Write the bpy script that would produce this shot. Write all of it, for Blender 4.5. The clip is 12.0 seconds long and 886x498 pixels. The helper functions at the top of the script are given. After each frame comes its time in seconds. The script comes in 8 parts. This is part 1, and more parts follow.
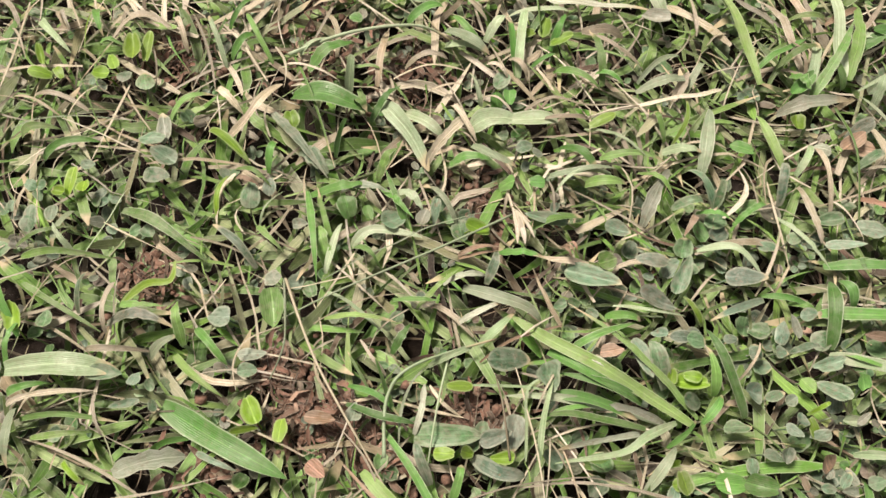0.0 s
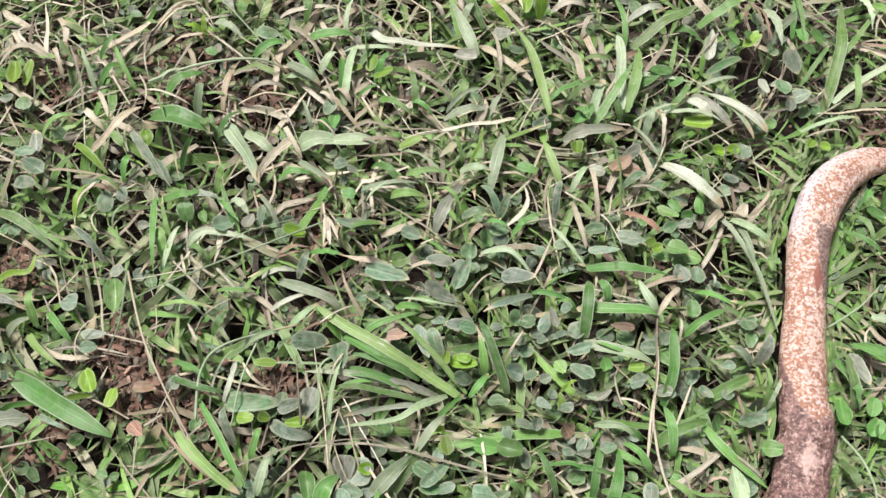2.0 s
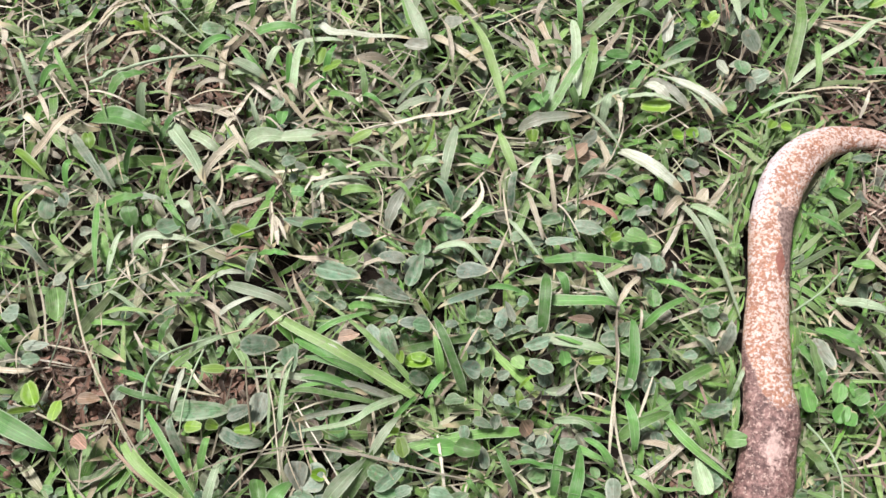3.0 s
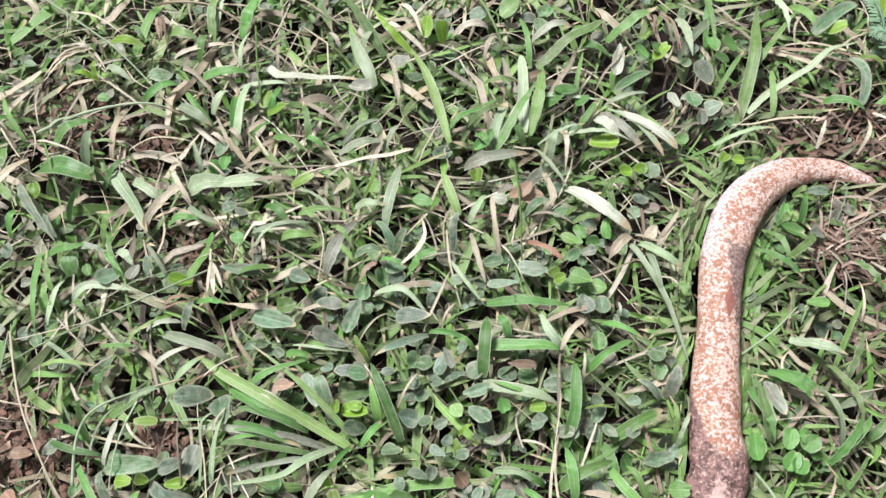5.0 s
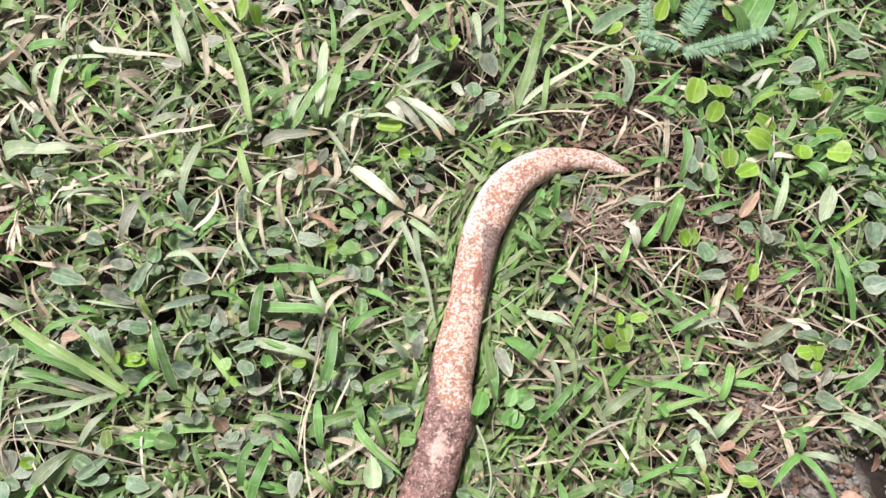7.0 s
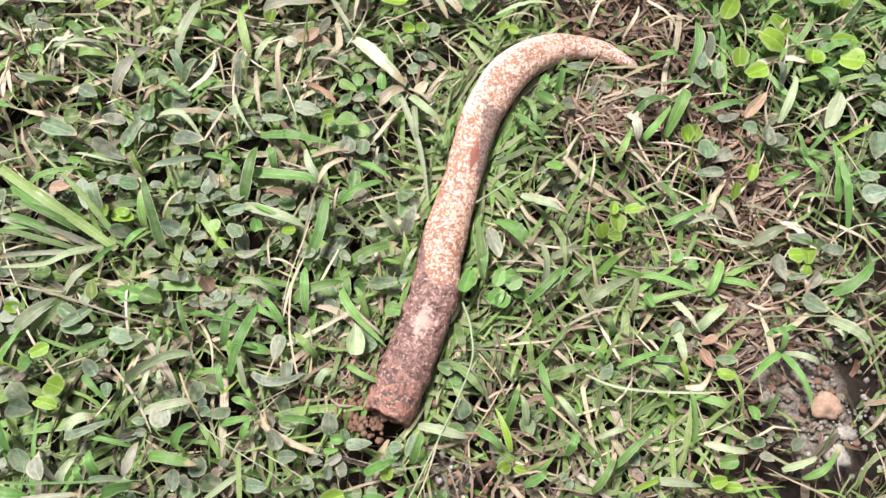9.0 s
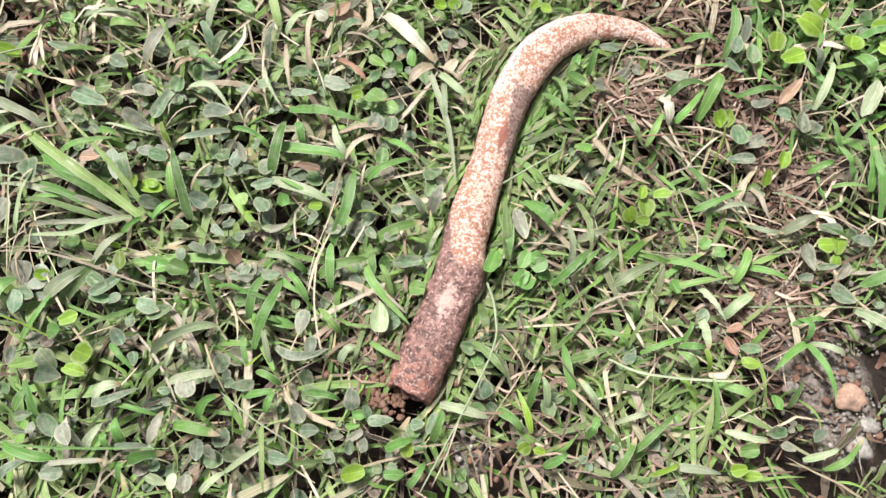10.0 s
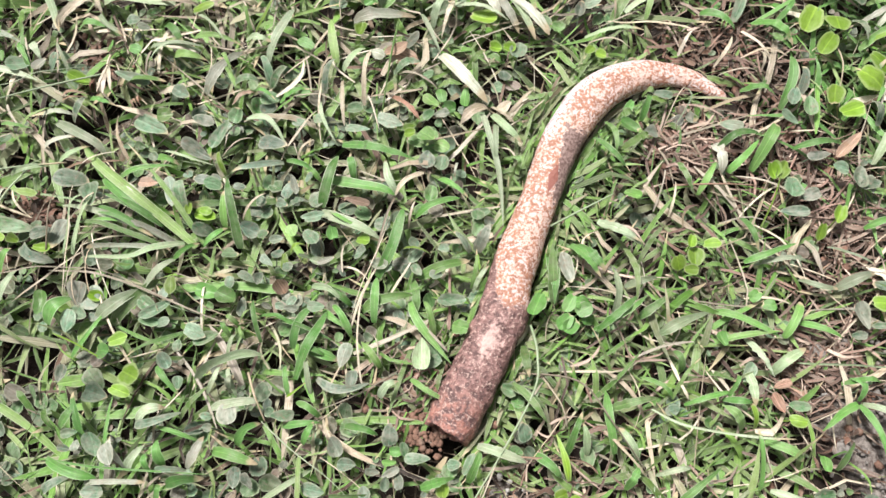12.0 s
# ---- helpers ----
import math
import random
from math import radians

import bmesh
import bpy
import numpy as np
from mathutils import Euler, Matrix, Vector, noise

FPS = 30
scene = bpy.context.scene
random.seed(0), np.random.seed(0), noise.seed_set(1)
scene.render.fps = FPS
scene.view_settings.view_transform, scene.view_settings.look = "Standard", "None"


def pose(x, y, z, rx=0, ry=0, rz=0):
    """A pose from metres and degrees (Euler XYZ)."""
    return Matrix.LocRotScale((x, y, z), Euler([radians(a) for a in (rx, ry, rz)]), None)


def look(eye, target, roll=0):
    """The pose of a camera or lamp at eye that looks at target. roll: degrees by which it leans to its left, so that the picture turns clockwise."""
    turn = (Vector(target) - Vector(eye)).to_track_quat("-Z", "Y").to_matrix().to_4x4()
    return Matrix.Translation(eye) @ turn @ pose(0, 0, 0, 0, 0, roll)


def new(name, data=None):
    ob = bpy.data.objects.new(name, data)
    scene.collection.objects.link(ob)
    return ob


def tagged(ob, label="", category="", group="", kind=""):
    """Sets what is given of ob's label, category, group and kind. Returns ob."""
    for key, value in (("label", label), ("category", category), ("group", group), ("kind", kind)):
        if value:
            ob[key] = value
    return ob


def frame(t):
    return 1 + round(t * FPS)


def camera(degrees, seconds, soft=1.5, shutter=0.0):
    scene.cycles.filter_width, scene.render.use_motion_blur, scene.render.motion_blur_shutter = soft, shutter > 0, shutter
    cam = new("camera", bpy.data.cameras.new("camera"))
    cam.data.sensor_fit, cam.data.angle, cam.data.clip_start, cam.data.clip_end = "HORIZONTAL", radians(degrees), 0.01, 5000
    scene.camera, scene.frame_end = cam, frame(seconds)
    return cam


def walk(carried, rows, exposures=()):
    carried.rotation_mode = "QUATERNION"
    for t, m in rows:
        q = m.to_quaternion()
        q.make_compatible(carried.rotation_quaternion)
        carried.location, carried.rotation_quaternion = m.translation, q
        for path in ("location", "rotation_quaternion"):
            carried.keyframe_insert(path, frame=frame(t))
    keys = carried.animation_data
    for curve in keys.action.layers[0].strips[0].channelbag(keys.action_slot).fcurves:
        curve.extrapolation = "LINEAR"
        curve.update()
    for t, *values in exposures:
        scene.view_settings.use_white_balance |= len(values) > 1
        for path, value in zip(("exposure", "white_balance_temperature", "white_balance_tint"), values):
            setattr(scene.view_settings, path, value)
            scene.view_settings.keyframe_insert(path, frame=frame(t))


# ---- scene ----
cam = camera(57.6, 12.0, soft=1.5)
PATH = [
    (0, (0.007, -0.017, 0.512), (-0.027, 0.724, -1.346), -0.5),
    (0.5, (0.005, -0.003, 0.504), (-0.033, 0.712, -1.364), -1.1),
    (1, (0.036, -0.012, 0.556), (-0.006, 0.717, -1.306), -0.8),
    (1.5, (0.094, -0.048, 0.591), (0.068, 0.73, -1.251), 1.1),
    (2, (0.141, -0.063, 0.596), (0.129, 0.731, -1.24), 2.0),
    (2.5, (0.159, -0.055, 0.59), (0.149, 0.716, -1.255), 1.1),
    (2.7, (0.166, -0.056, 0.588), (0.166, 0.716, -1.257), 1.4),
    (4.3, (0.185, -0.02, 0.543), (0.136, 0.795, -1.283), -3.5),
    (4.5, (0.203, -0.019, 0.555), (0.136, 0.79, -1.273), -4.7),
    (5, (0.242, -0.032, 0.576), (0.164, 0.793, -1.244), -5.2),
    (5.5, (0.276, -0.02, 0.585), (0.197, 0.789, -1.242), -5.3),
    (6, (0.325, 0.023, 0.572), (0.259, 0.791, -1.273), -4.6),
    (6.5, (0.374, 0.005, 0.608), (0.335, 0.748, -1.249), -1.9),
    (7, (0.401, -0.041, 0.641), (0.39, 0.681, -1.224), 1.1),
    (7.5, (0.419, -0.063, 0.643), (0.426, 0.623, -1.236), 3.5),
    (7.7, (0.42, -0.067, 0.642), (0.441, 0.607, -1.242), 5.0),
    (9.3, (0.403, -0.082, 0.618), (0.411, 0.448, -1.31), 7.4),
    (9.5, (0.402, -0.078, 0.618), (0.394, 0.43, -1.317), 6.0),
    (10, (0.4, -0.078, 0.62), (0.371, 0.425, -1.316), 4.4),
    (10.5, (0.408, -0.072, 0.624), (0.338, 0.432, -1.31), 1.2),
    (11, (0.414, -0.064, 0.623), (0.302, 0.459, -1.304), -2.1),
    (11.5, (0.431, -0.067, 0.631), (0.282, 0.501, -1.281), -4.4),
    (12, (0.399, -0.075, 0.622), (0.247, 0.491, -1.29), -4.3),
]
walk(cam, [(t, look(eye, target, roll)) for t, eye, target, roll in PATH], [
    (0, -0.03, 7400, 11), (0.5, -0.03, 7300, 11), (1, -0.03, 7050, 10), (1.5, -0.05, 6750, 9), (2, 0.00, 6450, 8), (2.7, 0.02, 6350, 8), (4.3, 0.10, 6150, 9),
    (5.5, 0.10, 6200, 8), (6.5, 0.14, 6350, 9), (7.5, 0.24, 6600, 11), (9.5, 0.26, 6750, 11), (10.5, 0.26, 6600, 10), (12, 0.26, 6500, 10)])

# ---- light ----
world = bpy.data.worlds.new("overcast_sky")
scene.world = world
world.use_nodes = True
wt = world.node_tree
sky = wt.nodes.new("ShaderNodeTexSky")
sky.sky_type = 'NISHITA'
sky.sun_disc = False
sky.sun_elevation = radians(63)
sky.sun_rotation = radians(-50)
sky.dust_density = 4.0
cloud = wt.nodes.new("ShaderNodeMix")
cloud.data_type = 'RGBA'
cloud.inputs[0].default_value = 0.72
cloud.inputs[7].default_value = (7.5, 7.4, 7.3, 1)
wt.links.new(sky.outputs[0], cloud.inputs[6])
wt.links.new(cloud.outputs[2], wt.nodes["Background"].inputs[0])
wt.nodes["Background"].inputs[1].default_value = 0.062

sun = new("sun", bpy.data.lights.new("sun", 'SUN'))
sun.data.energy = 6.6
sun.data.angle = radians(15)
sun.data.color = (1.0, 0.96, 0.9)
sun.matrix_world = look((-0.85, 0.75, 2.2), (0, 0, 0))

# ---- materials ----


def graph(name):
    m = bpy.data.materials.new(name)
    m.use_nodes = True
    t = m.node_tree
    return m, t, t.nodes["Principled BSDF"], t.nodes["Material Output"]


def put(t, kind, **values):
    n = t.nodes.new(kind)
    for k, v in values.items():
        n.inputs[k.replace("_", " ")].default_value = v
    return n


def maths(t, op, a, b=0.0, c=0.0):
    n = t.nodes.new("ShaderNodeMath")
    n.operation = op
    for i, v in enumerate((a, b, c)):
        if isinstance(v, (int, float)):
            n.inputs[i].default_value = v
        else:
            t.links.new(v, n.inputs[i])
    return n.outputs[0]


def blend(t, f, a, b, how='MIX'):
    n = t.nodes.new("ShaderNodeMix")
    n.data_type = 'RGBA'
    n.blend_type = how
    for i, v in ((0, f), (6, a), (7, b)):
        if isinstance(v, (int, float)):
            n.inputs[i].default_value = v
        elif isinstance(v, tuple):
            n.inputs[i].default_value = (*v, 1)
        else:
            t.links.new(v, n.inputs[i])
    return n.outputs[2]


def ramp(t, fac, stops):
    n = t.nodes.new("ShaderNodeValToRGB")
    e = n.color_ramp.elements
    while len(e) < len(stops):
        e.new(0.5)
    for el, (p, c) in zip(e, stops):
        el.position = p
        el.color = (*c, 1) if isinstance(c, tuple) else (c, c, c, 1)
    t.links.new(fac, n.inputs[0])
    return n.outputs[0]


def grain(t, where, scale, detail=3.0, rough=0.6, warp=0.0):
    n = put(t, "ShaderNodeTexNoise", Scale=scale, Detail=detail, Roughness=rough, Distortion=warp)
    t.links.new(where, n.inputs["Vector"])
    return n.outputs[0]


def relief(t, height, amount, distance, shader):
    n = put(t, "ShaderNodeBump", Strength=amount, Distance=distance)
    t.links.new(height, n.inputs["Height"])
    t.links.new(n.outputs[0], shader.inputs["Normal"])


def leaf_material(name, colours, dust=0.3, veins=26.0, sheer=0.1, gloss=0.34, dry=0.3, spots=0.2, rounded=False, rag=0.7):
    """A leaf: a colour of its own per leaf, veins along it, dried tips and edges, dust and mud spots."""
    m, t, p, out = graph(name)
    geo = t.nodes.new("ShaderNodeNewGeometry")
    info = t.nodes.new("ShaderNodeObjectInfo")
    uv = t.nodes.new("ShaderNodeUVMap")
    cut = t.nodes.new("ShaderNodeSeparateXYZ")
    t.links.new(uv.outputs[0], cut.inputs[0])
    u, v = cut.outputs[0], cut.outputs[1]
    chance = maths(t, 'FRACT', maths(t, 'ADD', maths(t, 'MULTIPLY', info.outputs["Random"], 7.13), geo.outputs["Random Per Island"]))
    other = maths(t, 'FRACT', maths(t, 'MULTIPLY', chance, 17.7))
    n = len(colours)
    col = ramp(t, chance, [(i / (n - 1), c) for i, c in enumerate(colours)])
    place = geo.outputs["Position"]
    # young leaves are lighter than old ones
    age = maths(t, 'FRACT', maths(t, 'MULTIPLY', chance, 41.3))
    col = blend(t, 1.0, col, ramp(t, age, [(0.0, 0.5), (0.35, 0.85), (0.7, 1.05), (1.0, 1.2)]), 'MULTIPLY')
    # broad mottling, then veins
    broad = grain(t, place, 70, 3, 0.6)
    col = blend(t, maths(t, 'MULTIPLY', ramp(t, broad, [(0.35, 0.0), (0.7, 1.0)]), 0.45), col, blend(t, 1.0, col, (0.58, 0.66, 0.45), 'MULTIPLY'))
    off = maths(t, 'ABSOLUTE', maths(t, 'SUBTRACT', u, 0.5))
    rib = maths(t, 'LESS_THAN', off, 0.035)
    if rounded:
        wave = maths(t, 'SINE', maths(t, 'MULTIPLY', maths(t, 'SUBTRACT', v, maths(t, 'MULTIPLY', off, 0.8)), 70.0))
        out_x, out_y = maths(t, 'SUBTRACT', u, 0.5), maths(t, 'SUBTRACT', v, 0.45)
        rim = maths(t, 'SQRT', maths(t, 'ADD', maths(t, 'MULTIPLY', out_x, out_x), maths(t, 'MULTIPLY', out_y, out_y)))
        rim = ramp(t, maths(t, 'ADD', rim, maths(t, 'MULTIPLY', maths(t, 'SUBTRACT', grain(t, place, 320, 3), 0.5), 0.14)), [(0.36, 0.0), (0.42, 1.0)])
        col = blend(t, maths(t, 'MULTIPLY', rim, 0.6), col, blend(t, 0.5, blend(t, 1.0, col, (1.5, 1.45, 1.4), 'MULTIPLY'), (0.4, 0.4, 0.33)))
        col = blend(t, maths(t, 'MULTIPLY_ADD', wave, 0.06, 0.06), col, blend(t, 1.0, col, (1.5, 1.45, 1.5), 'MULTIPLY'))
    else:
        wave = maths(t, 'SINE', maths(t, 'MULTIPLY', u, veins * 3.0))
        col = blend(t, maths(t, 'MULTIPLY_ADD', wave, 0.24, 0.2), col, blend(t, 1.0, col, (1.6, 1.55, 1.6), 'MULTIPLY'))
    col = blend(t, maths(t, 'MULTIPLY', rib, 0.55), col, blend(t, 1.0, col, (1.7, 1.6, 1.7), 'MULTIPLY'))
    if not rounded:
        edge = ramp(t, off, [(0.42, 0.0), (0.47, 1.0)])
        col = blend(t, maths(t, 'MULTIPLY', edge, maths(t, 'MULTIPLY_ADD', other, 0.5, 0.2)), col, blend(t, 0.6, col, (0.7, 0.7, 0.6)))
    # light and dark streaks that run along the leaf
    grid = t.nodes.new("ShaderNodeCombineXYZ")
    for slot, value in ((0, maths(t, 'MULTIPLY', u, 9.0 if rounded else 11.0)), (1, maths(t, 'MULTIPLY', v, 5.0 if rounded else 2.6)), (2, maths(t, 'MULTIPLY', chance, 83.0))):
        t.links.new(value, grid.inputs[slot])
    streak = grain(t, grid.outputs[0], 1.0, 4, 0.65)
    col = blend(t, ramp(t, streak, [(0.32, rag), (0.52, 0.0)]), col, blend(t, 1.0, col, (0.46, 0.47, 0.36), 'MULTIPLY'))
    col = blend(t, ramp(t, streak, [(0.58, 0.0), (0.78, 0.25 + 0.3 * dust)]), col, blend(t, 0.3 + 0.3 * dust, col, (0.6, 0.63, 0.57)))
    # the tip dries first
    tip = maths(t, 'MULTIPLY', ramp(t, maths(t, 'ADD', v, maths(t, 'MULTIPLY', broad, 0.25)), [(0.9, 0.0), (1.0, 1.0)]), maths(t, 'LESS_THAN', other, dry))
    col = blend(t, tip, col, (0.46, 0.38, 0.25))
    # brown spots and nibbled marks
    mark = ramp(t, grain(t, place, 210, 2, 0.5), [(0.66, 0.0), (0.72, 1.0)])
    col = blend(t, maths(t, 'MULTIPLY', mark, spots), col, (0.2, 0.15, 0.1))
    # pale dust film in patches
    film = ramp(t, grain(t, place, 150, 4, 0.6, 0.5), [(0.4, 0.0), (0.66, 1.0)])
    col = blend(t, maths(t, 'MULTIPLY', film, maths(t, 'MULTIPLY', maths(t, 'MULTIPLY_ADD', other, 0.8, 0.35), dust)), col, (0.47, 0.43, 0.39))
    grime = ramp(t, maths(t, 'ADD', maths(t, 'MULTIPLY', grain(t, place, 420, 4, 0.7), 0.6), maths(t, 'MULTIPLY', grain(t, place, 45, 3, 0.6), 0.4)), [(0.49, 0.0), (0.56, 1.0)])
    col = blend(t, maths(t, 'MULTIPLY', grime, 0.08 + 0.8 * dust), col, blend(t, 0.5, blend(t, 1.0, col, (0.7, 0.62, 0.6), 'MULTIPLY'), (0.28, 0.215, 0.17)))
    speck = ramp(t, grain(t, place, 900, 2, 0.6), [(0.64, 0.0), (0.7, 1.0)])
    col = blend(t, maths(t, 'MULTIPLY', speck, dust * 0.35), col, (0.6, 0.58, 0.52))
    t.links.new(col, p.inputs["Base Color"])
    t.links.new(maths(t, 'MULTIPLY_ADD', film, 0.2, gloss), p.inputs["Roughness"])
    p.inputs["Specular IOR Level"].default_value = 0.3
    relief(t, maths(t, 'ADD', maths(t, 'MULTIPLY', wave, 0.0 if rounded else 0.06), grain(t, place, 190, 3, 0.6)), 0.4, 0.0014, p)
    thin = t.nodes.new("ShaderNodeBsdfTranslucent")
    t.links.new(blend(t, 1.0, col, (1.15, 1.2, 0.75), 'MULTIPLY'), thin.inputs[0])
    mix = t.nodes.new("ShaderNodeMixShader")
    mix.inputs[0].default_value = sheer
    t.links.new(p.outputs[0], mix.inputs[1])
    t.links.new(thin.outputs[0], mix.inputs[2])
    t.links.new(mix.outputs[0], out.inputs[0])
    return m


FRESH = leaf_material("fresh_green_leaf", [(0.08, 0.21, 0.05), (0.112, 0.265, 0.062), (0.095, 0.235, 0.06), (0.145, 0.285, 0.075)], 0.12, rag=0.6)
BRIGHT = leaf_material("bright_yellow_green_leaf", [(0.17, 0.32, 0.03), (0.22, 0.36, 0.045), (0.19, 0.34, 0.04)], 0.06, 12, 0.3, 0.4, 0.1, 0.08, rounded=True, rag=0.4)
DULL = leaf_material("dull_green_leaf", [(0.112, 0.220, 0.053), (0.149, 0.266, 0.069), (0.121, 0.246, 0.073), (0.186, 0.288, 0.093)], 0.22)
PALE = leaf_material("pale_green_leaf", [(0.265, 0.375, 0.215), (0.35, 0.43, 0.3), (0.275, 0.36, 0.24)], 0.25)
LIMP = leaf_material("whitened_green_leaf", [(0.33, 0.37, 0.3), (0.43, 0.45, 0.39), (0.38, 0.4, 0.34)], 0.35, dry=0.6, rag=0.8)
STRAW = leaf_material("dry_straw_leaf", [(0.48, 0.41, 0.32), (0.57, 0.5, 0.42), (0.39, 0.31, 0.23), (0.62, 0.56, 0.5), (0.34, 0.28, 0.2)], 0.3, dry=0.0, rag=1.0)
DUSTY = leaf_material("dusty_grey_green_leaf", [(0.095, 0.19, 0.1), (0.14, 0.225, 0.165), (0.085, 0.185, 0.075), (0.115, 0.205, 0.15), (0.2, 0.22, 0.185), (0.1, 0.2, 0.12)], 0.36, 14, 0.12, 0.42, 0.2, 0.5, rounded=True, rag=0.9)
FERN = leaf_material("feathery_blue_green_leaf", [(0.13, 0.25, 0.16), (0.17, 0.31, 0.2)], 0.2, 8, 0.15, 0.5, 0.0, 0.1)
BROWN = leaf_material("withered_brown_leaf", [(0.24, 0.15, 0.105), (0.32, 0.22, 0.165), (0.29, 0.15, 0.115)], 0.3, 14, 0.1, 0.6, 0.0, 0.6, rag=0.95)
DARK = leaf_material("dark_green_stalk", [(0.07, 0.14, 0.03), (0.08, 0.16, 0.04)], 0.1, 8, 0.1)
LAWN = leaf_material("lawn_blade", [(0.09, 0.22, 0.036), (0.13, 0.28, 0.05), (0.139, 0.225, 0.065), (0.223, 0.31, 0.12), (0.1, 0.25, 0.04), (0.112, 0.185, 0.058), (0.37, 0.35, 0.25), (0.062, 0.155, 0.028), (0.18, 0.32, 0.07), (0.121, 0.205, 0.07), (0.28, 0.21, 0.155)], 0.16)
MAT = leaf_material("ground_cover_leaf", [(0.085, 0.15, 0.1), (0.075, 0.2, 0.045), (0.125, 0.185, 0.15), (0.1, 0.235, 0.055), (0.09, 0.155, 0.115), (0.16, 0.115, 0.1), (0.08, 0.16, 0.09)], 0.28, 12, 0.12, 0.42, 0.2, 0.5, rounded=True, rag=0.9)
# the near-black tones paint in the shade deep between the blades
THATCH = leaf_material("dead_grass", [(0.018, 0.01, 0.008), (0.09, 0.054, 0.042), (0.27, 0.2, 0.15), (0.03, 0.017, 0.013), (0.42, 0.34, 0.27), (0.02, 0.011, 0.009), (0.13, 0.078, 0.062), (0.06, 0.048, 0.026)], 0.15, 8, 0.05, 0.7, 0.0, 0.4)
HAY = leaf_material("pinkish_hay", [(0.05, 0.025, 0.021), (0.3, 0.19, 0.16), (0.14, 0.075, 0.062), (0.52, 0.4, 0.35), (0.08, 0.04, 0.034), (0.36, 0.255, 0.215)], 0.15, 8, 0.05, 0.7, 0.0, 0.5)
# real browns, lowered so that flakes sunk in the gaps look shaded
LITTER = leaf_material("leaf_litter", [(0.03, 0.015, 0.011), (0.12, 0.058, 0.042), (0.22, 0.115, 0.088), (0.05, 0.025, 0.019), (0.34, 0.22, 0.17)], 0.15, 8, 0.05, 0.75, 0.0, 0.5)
PETAL = leaf_material("dried_white_petal", [(0.64, 0.55, 0.47), (0.72, 0.65, 0.58)], 0.1, 10, 0.2, 0.6, 0.0, 0.1)


def soil_material():
    m, t, p, out = graph("shade_darkened_soil")
    place = t.nodes.new("ShaderNodeNewGeometry").outputs["Position"]
    a, b, c = grain(t, place, 28, 5, 0.7), grain(t, place, 260, 5, 0.75), grain(t, place, 1100, 3, 0.6)
    # brown earth taken near black: shade under the grass is put into the colour
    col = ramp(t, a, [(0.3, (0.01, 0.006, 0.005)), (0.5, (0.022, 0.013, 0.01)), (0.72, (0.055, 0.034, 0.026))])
    col = blend(t, ramp(t, b, [(0.56, 0.0), (0.74, 0.5)]), col, (0.13, 0.09, 0.07))
    col = blend(t, ramp(t, c, [(0.66, 0.0), (0.72, 0.4)]), col, (0.42, 0.39, 0.36))
    # dry grey earth where nothing grows
    for x, y, r in ((0.695, 0.03, 0.062), (0.72, -0.02, 0.05), (0.431, -0.078, 0.03)):
        away = t.nodes.new("ShaderNodeVectorMath")
        away.operation = 'DISTANCE'
        away.inputs[1].default_value = (x, y, 0)
        t.links.new(place, away.inputs[0])
        dry = ramp(t, maths(t, 'ADD', maths(t, 'DIVIDE', away.outputs["Value"], r), maths(t, 'MULTIPLY', a, 0.6)), [(0.75, 0.85), (1.25, 0.0)])
        col = blend(t, dry, col, blend(t, ramp(t, b, [(0.4, 0.0), (0.6, 1.0)]), (0.14, 0.11, 0.098), (0.4, 0.36, 0.335)))
    # further off the sheet is grown over
    gap = t.nodes.new("ShaderNodeVectorMath")
    gap.operation = 'DISTANCE'
    gap.inputs[1].default_value = (0.25, 0.18, 0)
    t.links.new(place, gap.inputs[0])
    green = ramp(t, grain(t, place, 9, 6, 0.75), [(0.35, (0.03, 0.05, 0.016)), (0.5, (0.07, 0.1, 0.036)), (0.66, (0.13, 0.14, 0.07))])
    far = ramp(t, maths(t, 'MULTIPLY', maths(t, 'ADD', gap.outputs["Value"], maths(t, 'MULTIPLY', a, 0.6)), 0.3), [(0.4, 0.0), (0.6, 1.0)])
    col = blend(t, far, col, green)
    t.links.new(col, p.inputs["Base Color"])
    p.inputs["Roughness"].default_value = 0.95
    relief(t, maths(t, 'ADD', b, maths(t, 'MULTIPLY', c, 0.4)), 0.9, 0.004, p)
    return m


def stone_material(name, light, dark):
    m, t, p, out = graph(name)
    place = t.nodes.new("ShaderNodeNewGeometry").outputs["Position"]
    chance = t.nodes.new("ShaderNodeNewGeometry").outputs["Random Per Island"]
    col = ramp(t, grain(t, place, 330, 5, 0.75), [(0.36, dark), (0.6, light)])
    col = blend(t, maths(t, 'MULTIPLY', chance, 0.5), col, blend(t, 1.0, col, (0.6, 0.56, 0.52), 'MULTIPLY'))
    col = blend(t, ramp(t, grain(t, place, 120, 3), [(0.55, 0.0), (0.7, 0.7)]), col, (0.2, 0.15, 0.12))
    t.links.new(col, p.inputs["Base Color"])
    p.inputs["Roughness"].default_value = 0.85
    relief(t, grain(t, place, 500, 4, 0.7), 0.6, 0.0015, p)
    return m


